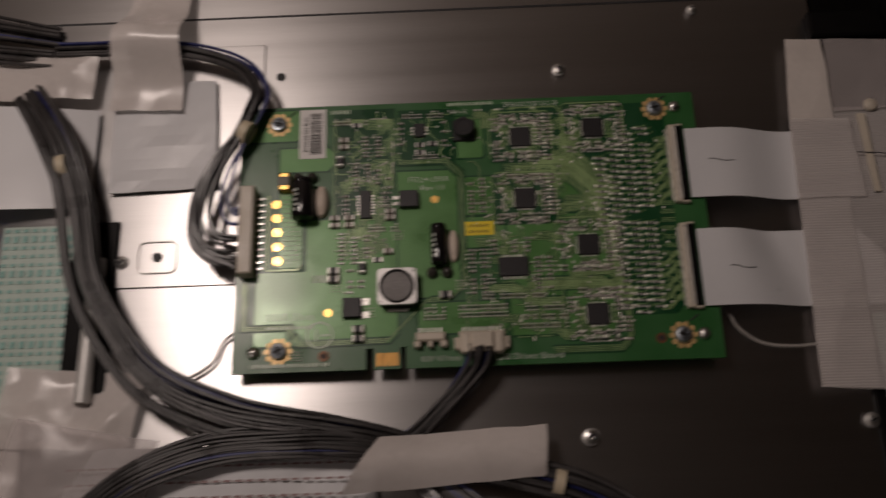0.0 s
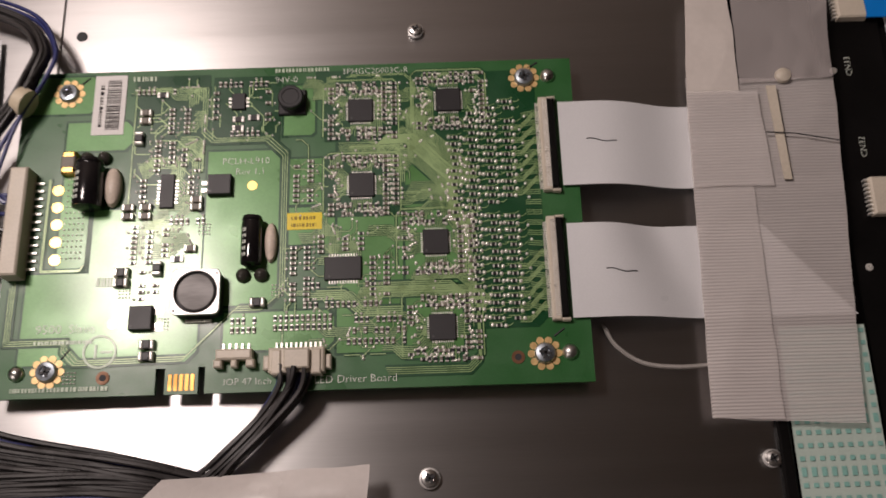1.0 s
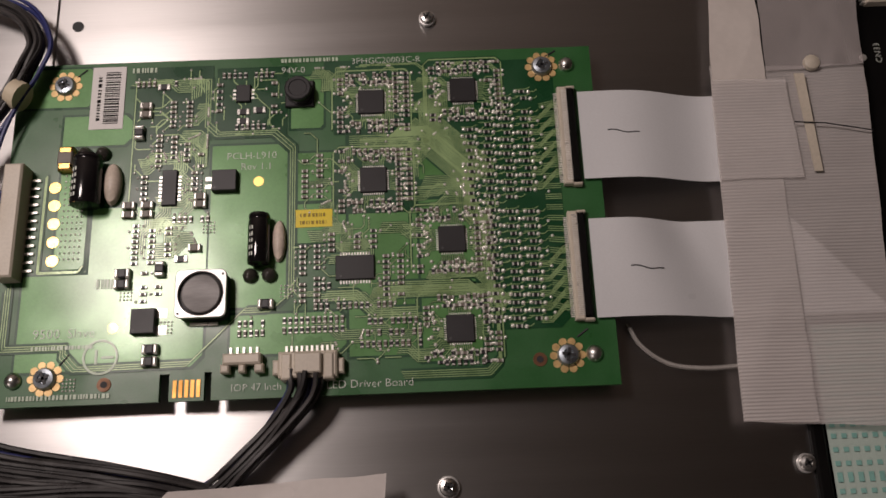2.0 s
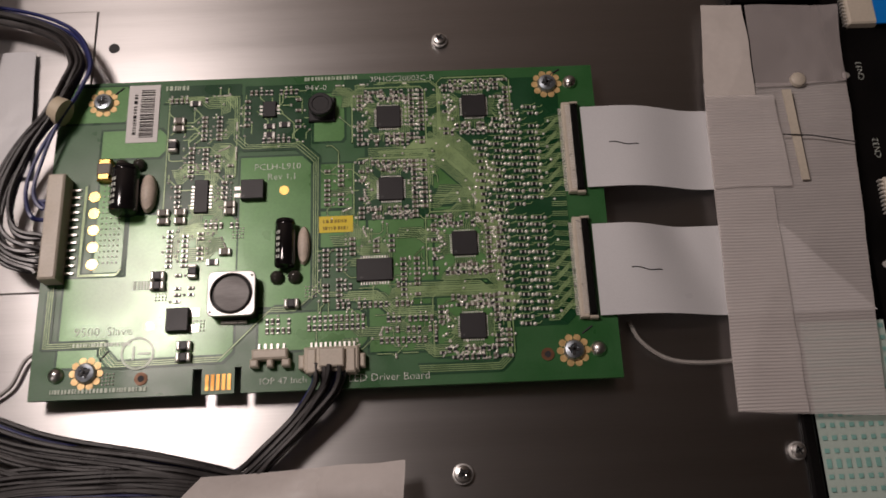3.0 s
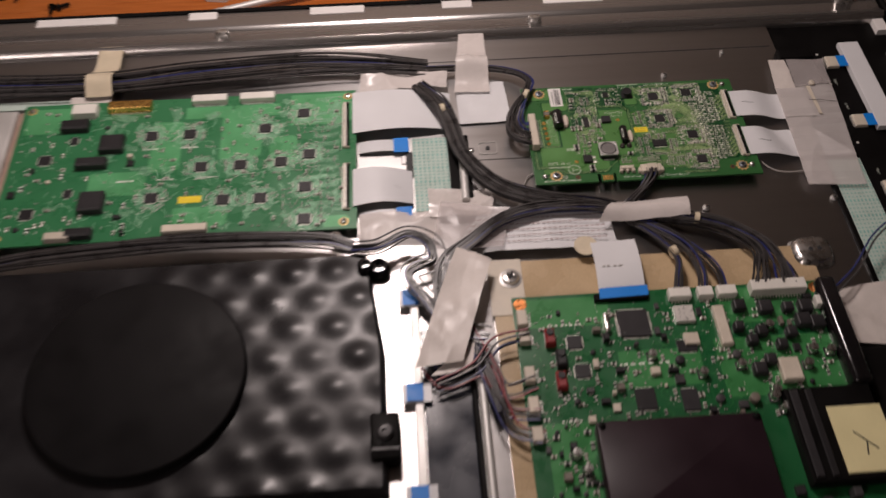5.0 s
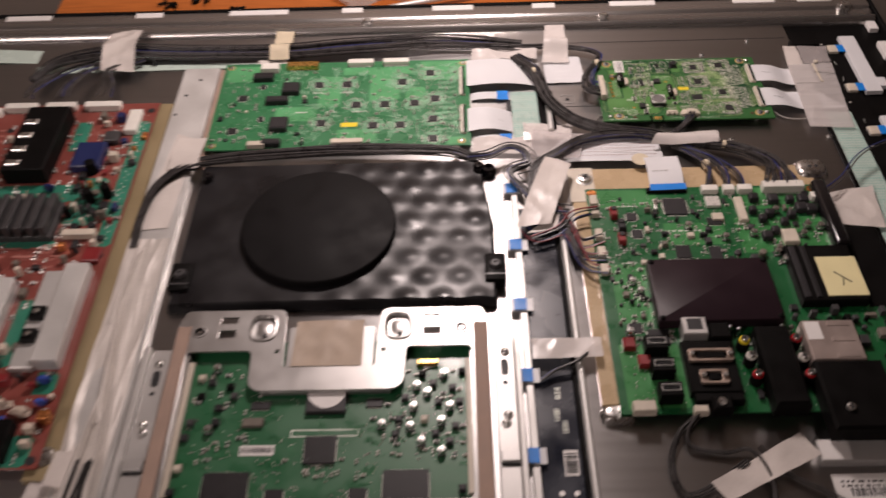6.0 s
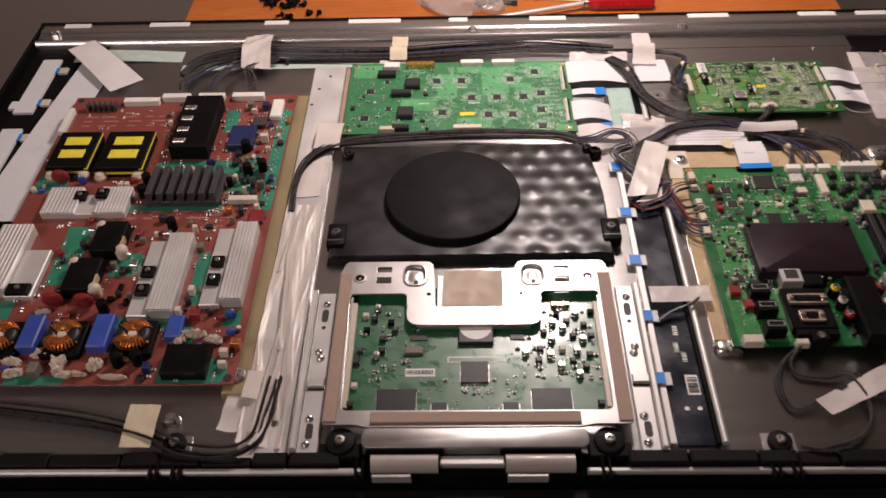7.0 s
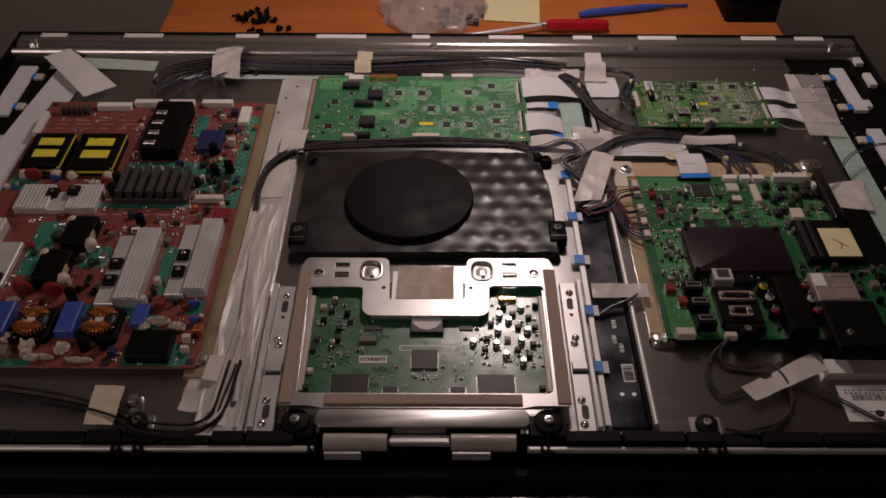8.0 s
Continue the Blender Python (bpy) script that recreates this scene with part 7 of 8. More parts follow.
dashed("flat_cable", -0.1070, -0.0775, 0.120, 0.190, 0.0012, "pale green flat cable with printed teal dashes", 22, 9)
single("paper_label", Geo().sheet([(-0.0705, 0.2010), (-0.0310, 0.2020), (-0.0335, 0.2450), (-0.0705, 0.2450)], 0.0024, 10, 10, rough=0.0008, seed=9), FFC, "square white paper label near the cable bundle", "label")
rod = thing("edge_rod", "bright half-round metal rod on a dark base strip", "rod", (-0.0735, 0.16, 0.001))
part("base_strip", Geo().box(-0.0812, -0.0655, 0.124, 0.1905, 0.0013, 0.0021, 0.0002), BLACK, rod)
part("rod", Geo().tube([(-0.0718, 0.126, 0.0042), (-0.0710, 0.1760, 0.0042)], 0.0028, 16), ALU, rod, "bright round rod", smooth=True)
lines = thing("printed_cable", "translucent cable sheet with fine pale red lines", "flat cable", (-0.03, 0.094, 0.003))
part("film", Geo().sheet([(-0.0860, 0.0790), (0.0270, 0.0775), (0.0240, 0.1090), (-0.0650, 0.1110)], 0.0046, 40, 12, lambda u, v: 0.0020 * math.sin(u * 3.1), rough=0.0012, seed=4), FFC, lines, smooth=True)
g = Geo()
for j in range(5):
    for i in range(26):
        x, y = -0.073 + i * 0.0036, 0.0845 + j * 0.0048
        g.quad([(x, y, 0.0084), (x + 0.0026, y, 0.0084), (x + 0.0026, y + 0.0007, 0.0084), (x, y + 0.0007, 0.0084)])
tagged(part("print_field", g, surface("dull_red_cable_print", (0.27, 0.17, 0.165), 0.5), lines), kind="stuff")
mf = thing("main_flat_cable", "silvery flat cable with a blue end in the main board", "flat cable", (0.018, 0.05, 0.005))
part("ribbon", Geo().sheet([(0.0060, 0.0330), (0.0360, 0.0340), (0.0370, 0.0800), (0.0070, 0.0790)], 0.0088, 8, 24, lambda u, v: 0.004 * math.sin(v * 3.1), 0.0004), FFC, mf, smooth=True)
part("blue_end", Geo().sheet([(0.0055, 0.0320), (0.0366, 0.0330), (0.0368, 0.0405), (0.0058, 0.0397)], 0.0126, 4, 4, None, 0.0006), BLUE, mf, "blue stiffener")
bars(0.0110, 0.0560, 0.0137, 0.014, 0.0008, 4, WIRE_GREY, mf)

# ---- tapes ----
def tape(corners, z, label, mat=TAPE, rough=0.002, lift=None, seed=0.0, nu=30, nv=24, grain=(0.6, 0.6)):
    return single("tape", Geo().sheet(corners, z, nu, nv, lift, 0.00015, rough, seed, grain=grain), mat, label, "tape", "tape pieces", smooth=True)
tape([(0.1705, 0.1230), (0.2110, 0.1205), (0.2190, 0.2230), (0.1745, 0.2240)], 0.0036, "wide ribbed translucent tape over the flat cables", TAPE_RIB, rough=0.0010, seed=1, nu=36, nv=60)
tape([(0.1742, 0.2150), (0.1900, 0.2150), (0.1905, 0.2515), (0.1772, 0.2515)], 0.0042, "pale tape strip running along the steel edge", TAPE_WHITE, rough=0.0012, seed=3, nu=20, nv=40)
tape([(0.1903, 0.2215), (0.2182, 0.2225), (0.2205, 0.2500), (0.1912, 0.2510)], 0.0036, "crumpled clear film over the edge block", TAPE_CLEAR, rough=0.0030, seed=5, nu=40, nv=40)
tape([(0.1730, 0.1885), (0.1960, 0.1885), (0.1950, 0.2185), (0.1740, 0.2190)], 0.0052, "beige tape across the end of a flat cable", TAPE_RIB, rough=0.0006, seed=2, nu=24, nv=30)
tape([(0.1705, 0.1230), (0.1895, 0.1222), (0.1905, 0.2180), (0.1742, 0.2180)], 0.0044, "second layer of tape over the bare steel", TAPE_RIB, rough=0.0012, seed=7, nu=24, nv=60)
single("cable_lip", Geo().sheet([(0.1990, 0.1900), (0.2012, 0.1900), (0.2006, 0.2200), (0.1978, 0.2200)], 0.0052, 3, 12, None, 0.0005), CREAM, "narrow cream lip of a folded cable under tape", "flat cable")
single("glue_dot", Geo().turned(0.2035, 0.2235, [(0.0024, 0.0046), (0.0022, 0.0058), (0.0010, 0.0064), (0.0002, 0.0065)], 18), CREAM, "round cream blister under the clear film", "tape", smooth=True)
single("pen_line", Geo().tube([(0.1955, 0.2048, 0.0060), (0.2040, 0.2040, 0.0062), (0.2170, 0.2016, 0.0056)], 0.0002, 5), INK, "thin black pen line on the tape", "pen line")
single("pale_wire", Geo().tube(smooth_line([(0.1440, 0.1500, 0.0020), (0.1470, 0.1440, 0.0020), (0.1540, 0.1390, 0.0018), (0.1640, 0.1375, 0.0018), (0.1760, 0.1380, 0.0024)]), 0.0006, 6), WIRE_GREY, "single pale grey wire on the steel", "wire", smooth=True)
single("pale_wire", Geo().tube(smooth_line([(-0.0200, 0.1500, 0.0020), (-0.0260, 0.1460, 0.0020), (-0.0300, 0.1380, 0.0020), (-0.0400, 0.1320, 0.0020)]), 0.0006, 6), WIRE_GREY, "single pale grey wire on the steel", "wire", smooth=True)
tape([(0.0150, 0.0935), (0.0790, 0.0975), (0.0800, 0.1135), (0.0270, 0.1110)], 0.0105, "translucent tape holding the wire bundle", rough=0.0034, seed=3, lift=lambda u, v: 0.006 * math.sin(v * 3.1) * (1 - u * 0.6) - 0.0025 * u)
tape([(-0.0720, 0.2330), (-0.0450, 0.2320), (-0.0440, 0.3000), (-0.0640, 0.3010)], 0.0040, "upright translucent tape over the far bundle", rough=0.002, seed=4, lift=lambda u, v: 0.012 * math.exp(-((v - 0.38) / 0.16) ** 2))
tape([(-0.1450, 0.2360), (-0.0780, 0.2370), (-0.0760, 0.2560), (-0.1430, 0.2540)], 0.0060, "crumpled translucent tape beside the bundle", rough=0.006, seed=5)
tape([(-0.3530, 0.2440), (-0.3330, 0.2440), (-0.3340, 0.3060), (-0.3530, 0.3060)], 0.0040, "cream masking tape over the far bundle", MASKING, 0.0015, lift=lambda u, v: 0.012 * math.exp(-((v - 0.22) / 0.22) ** 2), seed=6)
tape([(-0.3650, 0.2360), (-0.3350, 0.2360), (-0.3350, 0.2480), (-0.3650, 0.2480)], 0.0050, "white tape piece at the wide board", TAPE_WHITE, 0.0015, seed=16)
tape([(-0.5250, 0.2300), (-0.4910, 0.2300), (-0.4980, 0.3050), (-0.5310, 0.2980)], 0.0060, "crumpled cream tape over the far bundle", TAPE_WHITE, 0.007, lift=lambda u, v: 0.010 * math.sin(v * 3.1), seed=7)
tape([(-0.1130, -0.0110), (-0.0840, -0.0080), (-0.0600, 0.0660), (-0.0820, 0.0780)], 0.0140, "long diagonal translucent tape over the wires", TAPE_WHITE, 0.004, lift=lambda u, v: 0.004 * math.sin(v * 3.1), seed=8)
tape([(-0.1040, -0.0150), (-0.0790, -0.0130), (-0.0755, 0.0090), (-0.0800, 0.0070)], 0.0118, "folded white corner under the diagonal tape", TAPE_WHITE, 0.001, seed=23)
tape([(-0.0980, 0.1120), (-0.0560, 0.1100), (-0.0500, 0.1350), (-0.0980, 0.1390)], 0.0030, "shiny crumpled clear tape", TAPE, 0.006, seed=10)
tape([(-0.1470, 0.0960), (-0.0900, 0.0930), (-0.0920, 0.1180), (-0.1460, 0.1180)], 0.0030, "shiny crumpled clear tape", TAPE, 0.005, seed=11)
tape([(-0.1080, -0.1410), (-0.0560, -0.1400), (-0.0560, -0.1220), (-0.1080, -0.1220)], 0.0085, "translucent tape across the channel", TAPE, 0.002, seed=12)
tape([(0.1580, -0.0060), (0.1960, -0.0100), (0.2000, 0.0390), (0.1560, 0.0330)], 0.0040, "crumpled white tape beside the main board", TAPE_WHITE, 0.004, seed=13)
tape([(0.0020, -0.2420), (0.0110, -0.2560), (0.0800, -0.2230), (0.0700, -0.2060)], 0.0070, "pale tape over the loose wires", TAPE_WHITE, 0.003, seed=14)
tape([(-0.5290, -0.2830), (-0.5050, -0.2830), (-0.5060, -0.2440), (-0.5300, -0.2440)], 0.0085, "cream tape over the near cable", MASKING, 0.002, seed=15)
foil = tape([(-0.4420, -0.2780), (-0.4060, -0.2850), (-0.4040, -0.0100), (-0.4385, -0.0100)], 0.0068, "long crinkled foil tape along the pale beam", FOIL, 0.0055, seed=17, nu=50, nv=160, grain=(1.3, 0.16))
for x0, y0, x1, y1, w in ((-0.4300, -0.2700, -0.4215, -0.1500, 0.0035), (-0.4200, -0.1900, -0.4290, -0.0700, 0.0030), (-0.4130, -0.2600, -0.4160, -0.1350, 0.0028), (-0.4330, -0.1000, -0.4250, -0.0200, 0.0030)):
    part("fold", Geo().sheet([(x0 - w, y0), (x0 + w, y0), (x1 + w * 0.5, y1), (x1 - w * 0.5, y1)], 0.0088, 6, 30, lambda u, v: 0.0045 * math.sin(math.pi * u) * math.sin(math.pi * v) ** 0.5, 0.0002, 0.0012, x0 * 40, grain=(1, 0.4)), FOIL, foil, "long loose fold", smooth=True)
tape([(-0.4220, 0.0730), (-0.3960, 0.0740), (-0.3940, 0.1160), (-0.4200, 0.1160)], 0.0125, "pale tape holding the cable on the beam", TAPE_WHITE, 0.002, lift=lambda u, v: 0.003 * math.sin(v * 3.1), seed=21)
tape([(-0.4385, 0.0020), (-0.4100, 0.0050), (-0.4060, 0.1200), (-0.4260, 0.1300)], 0.0068, "matt white tape on the pale beam", TAPE_WHITE, 0.0012, seed=18)
tape([(-0.4600, -0.2640), (-0.4250, -0.2700), (-0.4320, -0.2300), (-0.4560, -0.2260)], 0.0030, "clear tape corner by the near cable", TAPE, 0.004, seed=19)
tape([(-0.4440, -0.2380), (-0.4310, -0.2400), (-0.4290, -0.2120), (-0.4420, -0.2120)], 0.0100, "white flat cable stub", TAPE_WHITE, 0.001, seed=20)
tape([(-0.0980, 0.0800), (-0.0500, 0.0800), (-0.0430, 0.1120), (-0.0900, 0.1210)], 0.0088, "wide crumpled clear tape over the printed cable", TAPE_CLEAR, 0.0040, seed=22, nu=60, nv=30, grain=(0.45, 0.5))
single("round_sticker", Geo().cyl(0.0040, 0.0770, 0.0090, 0.0094, 0.0078, 26), MASKING, "round beige adhesive pad on the printed cable", "sticker")

# ---- wire bundles ----
harness("thick bundle of dark grey wires along the far side", [(-0.590, 0.214, 0.012), (-0.572, 0.248, 0.010), (-0.515, 0.266, 0.008), (-0.443, 0.262, 0.007), (-0.345, 0.258, 0.008), (-0.268, 0.264, 0.009), (-0.191, 0.268, 0.009), (-0.140, 0.266, 0.008), (-0.092, 0.258, 0.008)], 28, 0.021, r=0.0008, blues=2, spread=[0.3, 0.6, 1, 1.1, 1, 1.2, 1.3, 1.1, 0.8])
for x0, x1 in ((-0.580, -0.560), (-0.545, -0.535), (-0.505, -0.515)):
    harness("wires rising from a white power board connector", [(x0, 0.176, 0.020), (x0, 0.196, 0.018), (x1, 0.230, 0.012), (x1 + 0.03, 0.252, 0.009)], 6, 0.018, spread=[1, 0.8, 0.5, 0.4], blues=1)
harness("dark wires fanning out into the driver board connector", [(-0.092, 0.258, 0.008), (-0.050, 0.257, 0.008), (-0.024, 0.249, 0.009), (-0.0140, 0.236, 0.012), (-0.0155, 0.226, 0.013), (-0.0200, 0.216, 0.013), (-0.0255, 0.205, 0.013), (-0.0290, 0.193, 0.012), (-0.0265, 0.1830, 0.012), (-0.0190, 0.1815, 0.0115)], 14, 0.008, blues=2, spread=[1, 1, 1, 1, 0.8, 0.7, 1.3, 2.0, 3.0, 3.7])
harness("thick curving bundle of dark grey wires", [(-0.100, 0.238, 0.010), (-0.086, 0.216, 0.013), (-0.078, 0.195, 0.012), (-0.070, 0.162, 0.011), (-0.050, 0.133, 0.011), (-0.022, 0.1185, 0.011), (0.012, 0.1125, 0.010), (0.034, 0.1085, 0.0070), (0.046, 0.105, 0.0050)], 44, 0.0128, r=0.00064, blues=4, spread=[0.9, 1, 1, 1, 1.1, 1.2, 1.0, 0.7, 0.5])
harness("arching bundle of dark wires into the long white connector", [(0.040, 0.105, 0.0050), (0.056, 0.102, 0.0065), (0.085, 0.095, 0.008), (0.103, 0.086, 0.009), (0.115, 0.072, 0.012), (0.119, 0.059, 0.015), (0.1195, 0.046, 0.016), (0.1188, 0.034, 0.015)], 24, 0.0125, r=0.00078, blues=2, spread=[0.6, 0.8, 1, 1, 1.1, 1.5, 2.2, 2.8])
harness("short dark wires from the driver board plug", [(0.0605, 0.1390, 0.011), (0.0590, 0.1330, 0.010), (0.0520, 0.1240, 0.008), (0.0430, 0.1150, 0.008), (0.0340, 0.1075, 0.006)], 13, 0.0085, blues=4, spread=[1.3, 1, 0.8, 0.8, 1])
harness("bundle of dark wires bending towards the main board", [(0.036, 0.106, 0.006), (0.020, 0.109, 0.010), (-0.0, 0.110, 0.012), (-0.026, 0.109, 0.012), (-0.051, 0.100, 0.013), (-0.070, 0.085, 0.013), (-0.088, 0.068, 0.012), (-0.092, 0.040, 0.010), (-0.082, 0.015, 0.009), (-0.068, -0.012, 0.009), (-0.064, -0.040, 0.009)], 32, 0.0105, r=0.00062, blues=3, spread=[0.6, 0.9, 1, 1.1, 1, 1, 1.2, 1.3, 1.3, 1.2, 0.6])
harness("tangled loop of dark wires", [(-0.150, 0.086, 0.010), (-0.134, 0.084, 0.014), (-0.114, 0.092, 0.017), (-0.098, 0.084, 0.016), (-0.096, 0.068, 0.014), (-0.112, 0.060, 0.012), (-0.100, 0.040, 0.010), (-0.086, 0.020, 0.010), (-0.066, 0.012, 0.012)], 12, 0.016, blues=1, n=10)
harness("dark wires along the edge of the black tray", [(-0.434, -0.020, 0.009), (-0.435, 0.020, 0.010), (-0.428, 0.055, 0.011), (-0.405, 0.079, 0.012), (-0.371, 0.090, 0.012), (-0.297, 0.096, 0.012), (-0.235, 0.097, 0.012), (-0.173, 0.093, 0.012), (-0.150, 0.086, 0.010)], 18, 0.015, r=0.0008, blues=2, spread=[0.5, 0.5, 0.6, 0.8, 1.1, 1.2, 1.2, 1, 0.8])
for pts in ([(0.036, 0.099, 0.005), (0.047, 0.089, 0.008), (0.057, 0.074, 0.010), (0.0610, 0.059, 0.013), (0.0585, 0.046, 0.014), (0.0560, 0.036, 0.013)], [(0.042, 0.100, 0.005), (0.062, 0.082, 0.008), (0.071, 0.067, 0.011), (0.0735, 0.048, 0.014), (0.0722, 0.036, 0.013)], [(0.046, 0.100, 0.005), (0.064, 0.085, 0.008), (0.079, 0.063, 0.012), (0.0850, 0.048, 0.014), (0.0860, 0.036, 0.013)]):
    harness("thin dark wires into a small white connector", pts, 6, 0.0055, blues=1, spread=[0.7, 1, 1, 1, 1.3, 1.5][:len(pts)])
harness("pair of loose blue and black wires", [(0.290, 0.095, 0.010), (0.240, 0.090, 0.016), (0.213, 0.080, 0.017), (0.192, 0.066, 0.016), (0.172, 0.042, 0.014), (0.1470, 0.0220, 0.013)], 2, 0.006, blues=1, group="loose wires")
for pts in ([(-0.042, -0.025, 0.014), (-0.060, -0.028, 0.012), (-0.072, -0.012, 0.011), (-0.095, -0.018, 0.010), (-0.106, -0.004, 0.008)], [(-0.042, 0.008, 0.014), (-0.062, 0.004, 0.013), (-0.076, -0.012, 0.012), (-0.100, -0.022, 0.010)], [(-0.042, -0.045, 0.014), (-0.060, -0.040, 0.012), (-0.066, -0.015, 0.012), (-0.080, 0.020, 0.011)], [(-0.042, -0.060, 0.013), (-0.058, -0.052, 0.011), (-0.066, -0.030, 0.011), (-0.074, 0.0, 0.010)]):
    harness("short tangled wires at the main board edge", pts, 5, 0.009, blues=1, reds=1, group="loose wires")
harness("dark wire across the channel", [(-0.068, -0.136, 0.009), (-0.076, -0.144, 0.010), (-0.092, -0.150, 0.008), (-0.104, -0.158, 0.006)], 3, 0.003, group="loose wires")
harness("loose dark wires below the main board", [(0.004, -0.190, 0.011), (-0.006, -0.202, 0.006), (-0.004, -0.214, 0.004), (0.018, -0.219, 0.004), (0.034, -0.218, 0.006), (0.042, -0.236, 0.006), (0.040, -0.258, 0.004), (0.022, -0.276, 0.004), (-0.012, -0.286, 0.004)], 4, 0.006, group="loose wires", blues=0)
harness("loose dark wires below the main board", [(0.002, -0.192, 0.010), (-0.012, -0.204, 0.006), (-0.020, -0.226, 0.004), (-0.014, -0.248, 0.004), (0.010, -0.240, 0.006), (0.030, -0.226, 0.008)], 3, 0.005, group="loose wires", blues=0)
harness("loose dark wires below the main board", [(0.040, -0.216, 0.008), (0.052, -0.232, 0.004), (0.080, -0.250, 0.004), (0.112, -0.274, 0.004), (0.14, -0.28, 0.004)], 3, 0.004, group="loose wires", blues=0)
harness("thick black cable crossing the near corner", [(-0.690, -0.240, 0.006), (-0.640, -0.244, 0.006), (-0.560, -0.256, 0.006), (-0.508, -0.270, 0.006), (-0.483, -0.284, 0.006), (-0.446, -0.2875, 0.007), (-0.427, -0.276, 0.008), (-0.421, -0.250, 0.011), (-0.418, -0.222, 0.012)], 8, 0.011, r=0.0012, blues=0, group="cable bundles")
harness("thin dark cable along the near edge", [(-0.020, -0.2830, 0.005), (0.0, -0.2865, 0.006), (0.022, -0.279, 0.006), (0.038, -0.266, 0.006)], 4, 0.004, group="loose wires", blues=0)
for x, y, z, a in ((0.0830, 0.0956, 0.0082, 76), (-0.0830, 0.2080, 0.0125, 100), (-0.0190, 0.2180, 0.0132, 62), (0.0600, 0.0660, 0.0115, 110)):
    g = Geo().tube([(-0.0016, 0, 0), (0.0016, 0, 0)], 0.0042 if y != 0.07 else 0.003, 14)
    ob = single("wire_band", g, MASKING, "cream tape band round a wire bundle", "tape band", "tape bands", smooth=True)
    ob.matrix_basis = pose(x, y, z, 0, 0, a - 90)

# ---- labels near the near edge ----
lab = single("rating_label", Geo().box(0.0850, 0.1600, -0.2710, -0.2335, 0.0002, 0.0006), PAPER, "white printed rating label with a barcode", "label")
bars(0.095, -0.2500, 0.0009, 0.050, 0.006, 40, INK, lab, name="barcode")
for k in range(3):
    bars(0.090, -0.2400 - k * 0.0032 if k < 2 else -0.262, 0.0009, 0.045, 0.0013, 12, INK, lab)
part("round_mark", Geo().cyl(0.112, -0.263, 0.0006, 0.0009, 0.0035, 20), INK, lab)
single("paper_label", Geo().box(0.0800, 0.1000, -0.2270, -0.2120, 0.0080, 0.0084), PAPER, "small white printed label", "label")
single("socket_panel", Geo().box(0.0790, 0.1750, -0.2280, -0.2115, 0.0002, 0.0079, 0.0006), STEEL_SATIN, "pale metal strip of the socket panel", "panel")
single("dark_cover", Geo().box(0.1570, 0.1860, -0.0960, -0.0100, 0.0002, 0.0070, 0.001), BLACK, "dark flat cover beside the main board", "cover")

# ---- things on the desk ----
sd = thing("screwdriver", "screwdriver with a clear red handle lying on the desk", "screwdriver", (-0.10, 0.42, DESK_Z), "tools")
z = DESK_Z + 0.010
hd = [(-0.100, 0.4410, z), (-0.096, 0.4412, z), (-0.088, 0.4415, z), (-0.030, 0.4415, z), (-0.014, 0.4410, z), (-0.010, 0.4408, z)]
part("handle", Geo().tube(hd, 0.0090, 8, prof=[0.55, 0.75, 1, 1, 0.95, 0.6]), RED, sd, "faceted red handle")
part("ferrule", Geo().tube([(-0.106, 0.4400, z), (-0.099, 0.4410, z)], 0.0055, 14), CHROME, sd, smooth=True)
part("shaft", Geo().tube([(-0.335, 0.3780, DESK_Z + 0.006), (-0.220, 0.4090, DESK_Z + 0.009), (-0.104, 0.4400, z)], 0.0034, 12), ALU, sd, "bright steel shaft", smooth=True)
pn = thing("blue_screwdriver", "slim dark blue precision screwdriver on the desk", "screwdriver", (0.03, 0.521, DESK_Z), "tools")
part("handle", Geo().tube([(-0.046, 0.480, DESK_Z + 0.006), (-0.032, 0.484, DESK_Z + 0.006), (0.055, 0.502, DESK_Z + 0.006), (0.080, 0.507, DESK_Z + 0.006)], 0.0062, 8, prof=[0.7, 1, 0.95, 0.55]), BLUE_CAP, pn, "blue handle")
part("shaft", Geo().tube([(0.080, 0.507, DESK_Z + 0.006), (0.118, 0.515, DESK_Z + 0.004)], 0.0022, 8), BLUE_CAP, pn, smooth=True)
single("sticky_note", Geo().sheet([(-0.185, 0.470), (-0.105, 0.462), (-0.100, 0.535), (-0.180, 0.545)], DESK_Z + 0.0015, 6, 6, lambda u, v: 0.003 * v), POSTIT, "pale yellow paper note on the desk", "note")
bag = thing("plastic_bag", "crumpled clear plastic bag holding dark small parts", "bag", (-0.25, 0.48, DESK_Z))
g, rings_all = Geo(), []
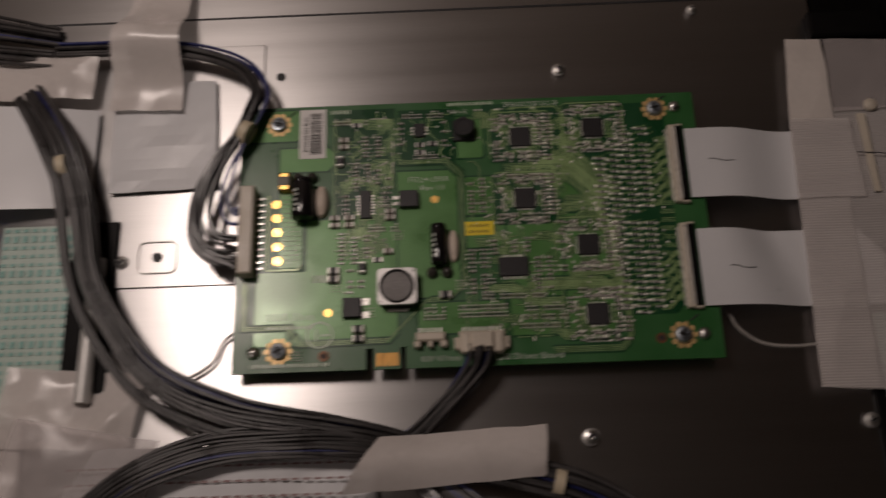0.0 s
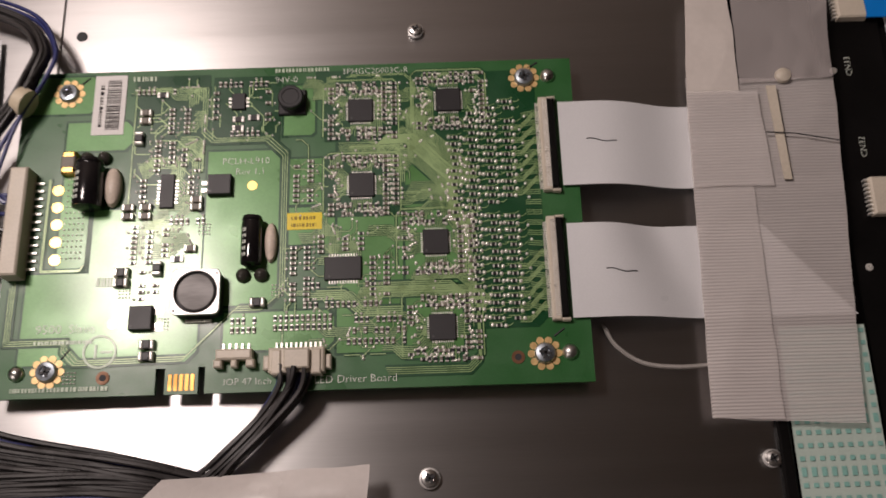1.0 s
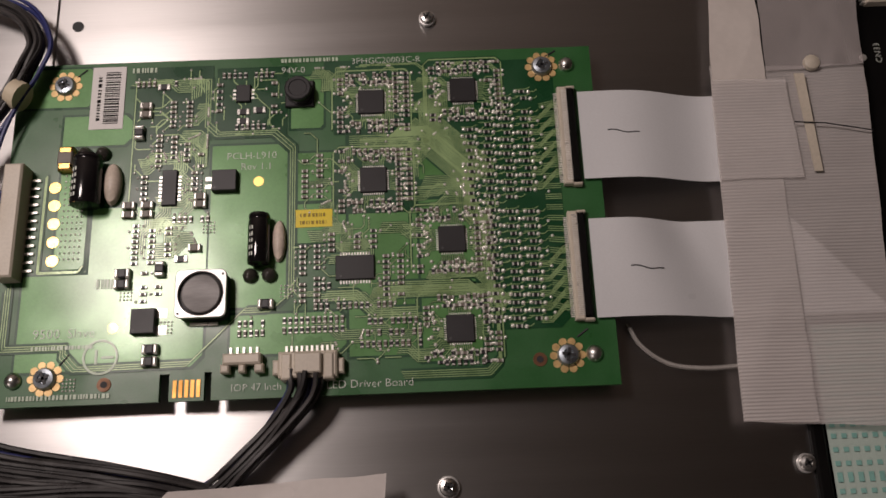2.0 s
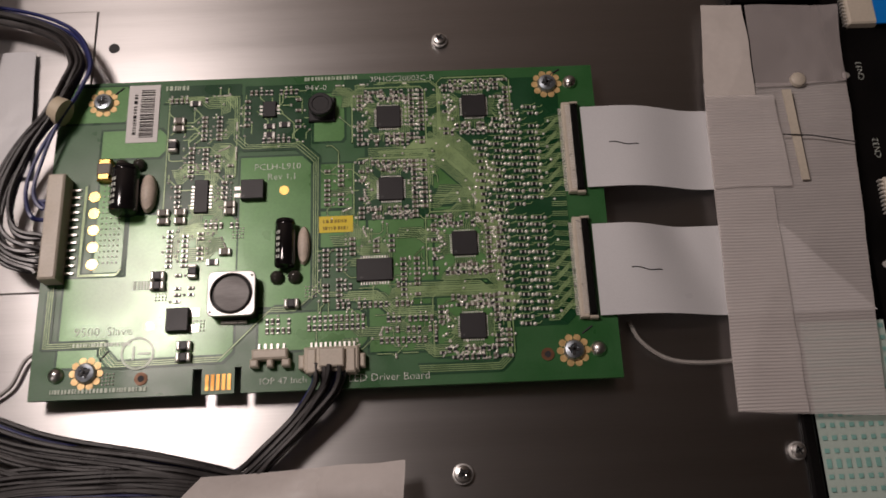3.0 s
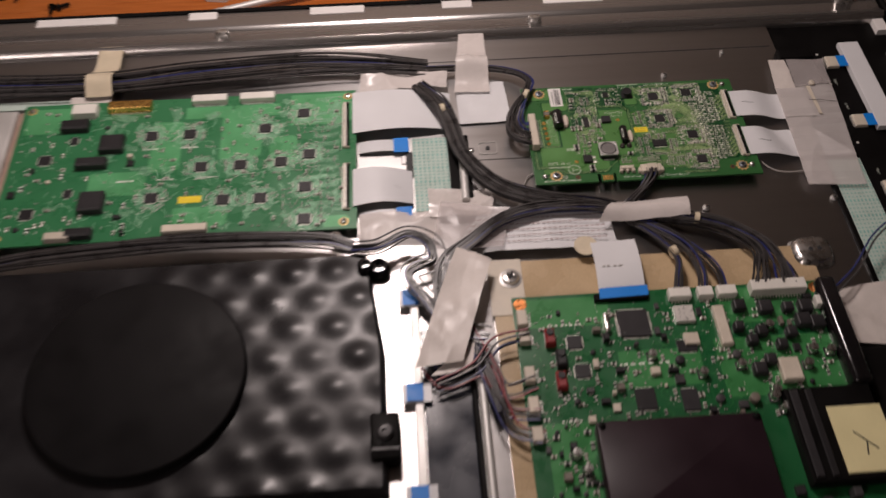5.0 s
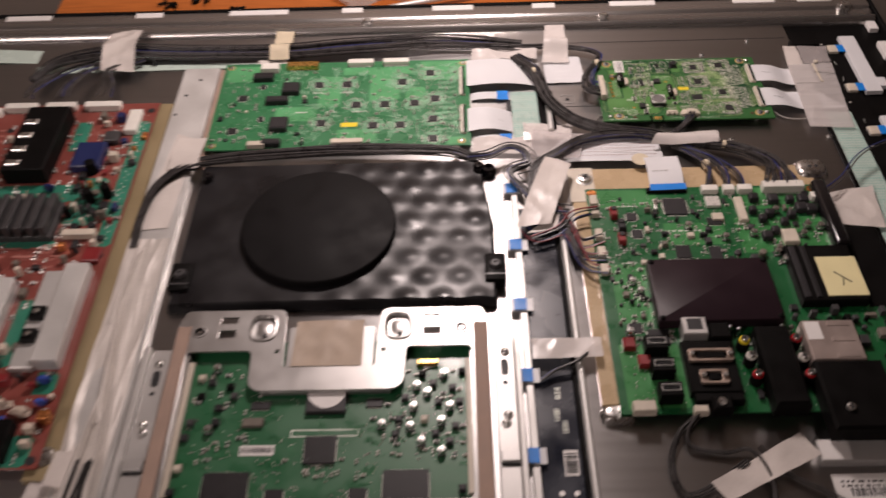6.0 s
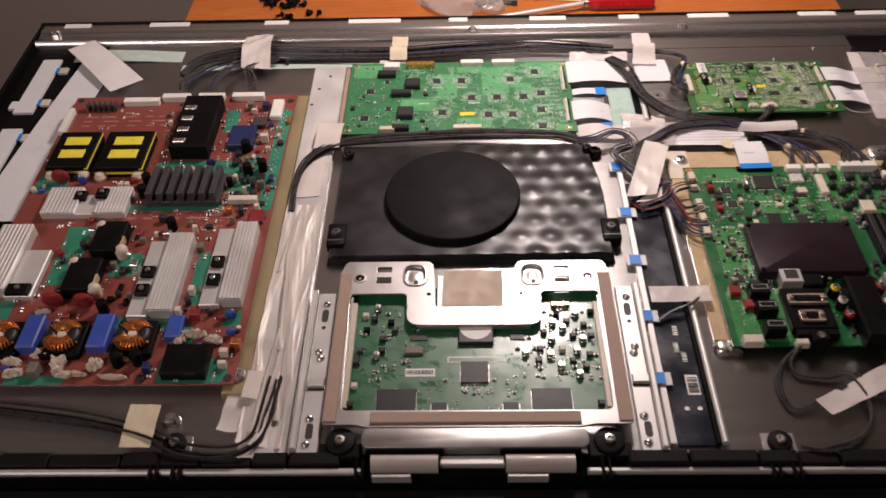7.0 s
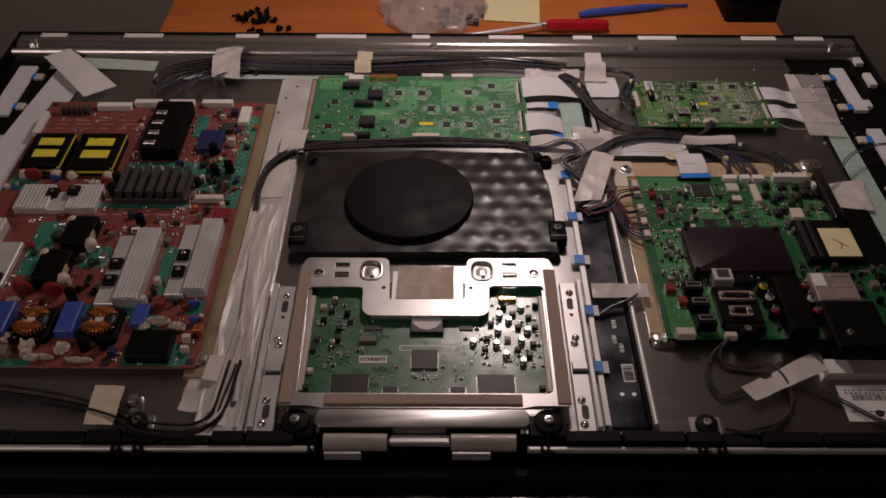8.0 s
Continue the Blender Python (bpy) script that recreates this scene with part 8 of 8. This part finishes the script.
for j in range(15):
    ring = []
    for i in range(30):
        a = 2 * math.pi * i / 30
        t = j / 14 * math.pi / 2
        rr = 1 + 0.30 * noise.noise(Vector((math.cos(a) * 2.2, math.sin(a) * 2.2, j * 0.25)))
        ring.append((-0.262 + 0.075 * math.cos(t) * rr * math.cos(a), 0.490 + 0.065 * math.cos(t) * rr * math.sin(a), DESK_Z + 0.0005 + 0.030 * math.sin(t) * (1 + 0.4 * noise.noise(Vector((a * 2, j * 0.4, 5))))))
    rings_all.append(ring)
g.rings(rings_all)
part("film", g, BAG, bag, smooth=True)
for k in range(26):
    x, y = -0.225 + rng.uniform(-0.035, 0.035), 0.480 + rng.uniform(-0.030, 0.030)
    part("loose_part", Geo().box(x, x + rng.uniform(0.004, 0.011), y, y + rng.uniform(0.003, 0.008), DESK_Z + 0.0006, DESK_Z + rng.uniform(0.004, 0.010), 0.0008), FERRITE, bag)
for k in range(34):
    if k < 24:
        x, y = -0.515 + rng.gauss(0, 0.018), 0.470 + rng.gauss(0, 0.010)
    else:
        x, y = rng.choice((-0.515, -0.44, -0.49)) + rng.uniform(-0.02, 0.03), rng.choice((0.435, 0.49, 0.42)) + rng.uniform(-0.006, 0.006)
    g = Geo().turned(0, 0, [(0.0038, 0), (0.0038, 0.001), (0.0026, 0.0026), (0.0012, 0.0028)], 10)
    g.cyl(0, 0, -0.009, 0.0, 0.0016, 8)
    ob = single("loose_screw", g, BLACK, "loose black screw on the desk", "screw", "loose black screws")
    ob.matrix_basis = pose(x, y, DESK_Z + 0.0038, 90 + rng.uniform(-8, 8), 0, rng.uniform(0, 360))
bx = thing("black_box", "black plastic box at the desk corner", "box", (0.21, 0.52, DESK_Z))
part("body", Geo().box(0.165, 0.240, 0.470, 0.560, DESK_Z, DESK_Z + 0.035, 0.004, round=0.006), BLACK, bx, smooth=True)
part("lid", Geo().box(0.163, 0.242, 0.468, 0.562, DESK_Z + 0.0352, DESK_Z + 0.044, 0.003, round=0.006), BLACK, bx, smooth=True)
single("dark_case", Geo().box(0.020, 0.175, 0.548, 0.640, DESK_Z, DESK_Z + 0.022, 0.003, round=0.005), BLACK, "flat black case on the desk", "case")
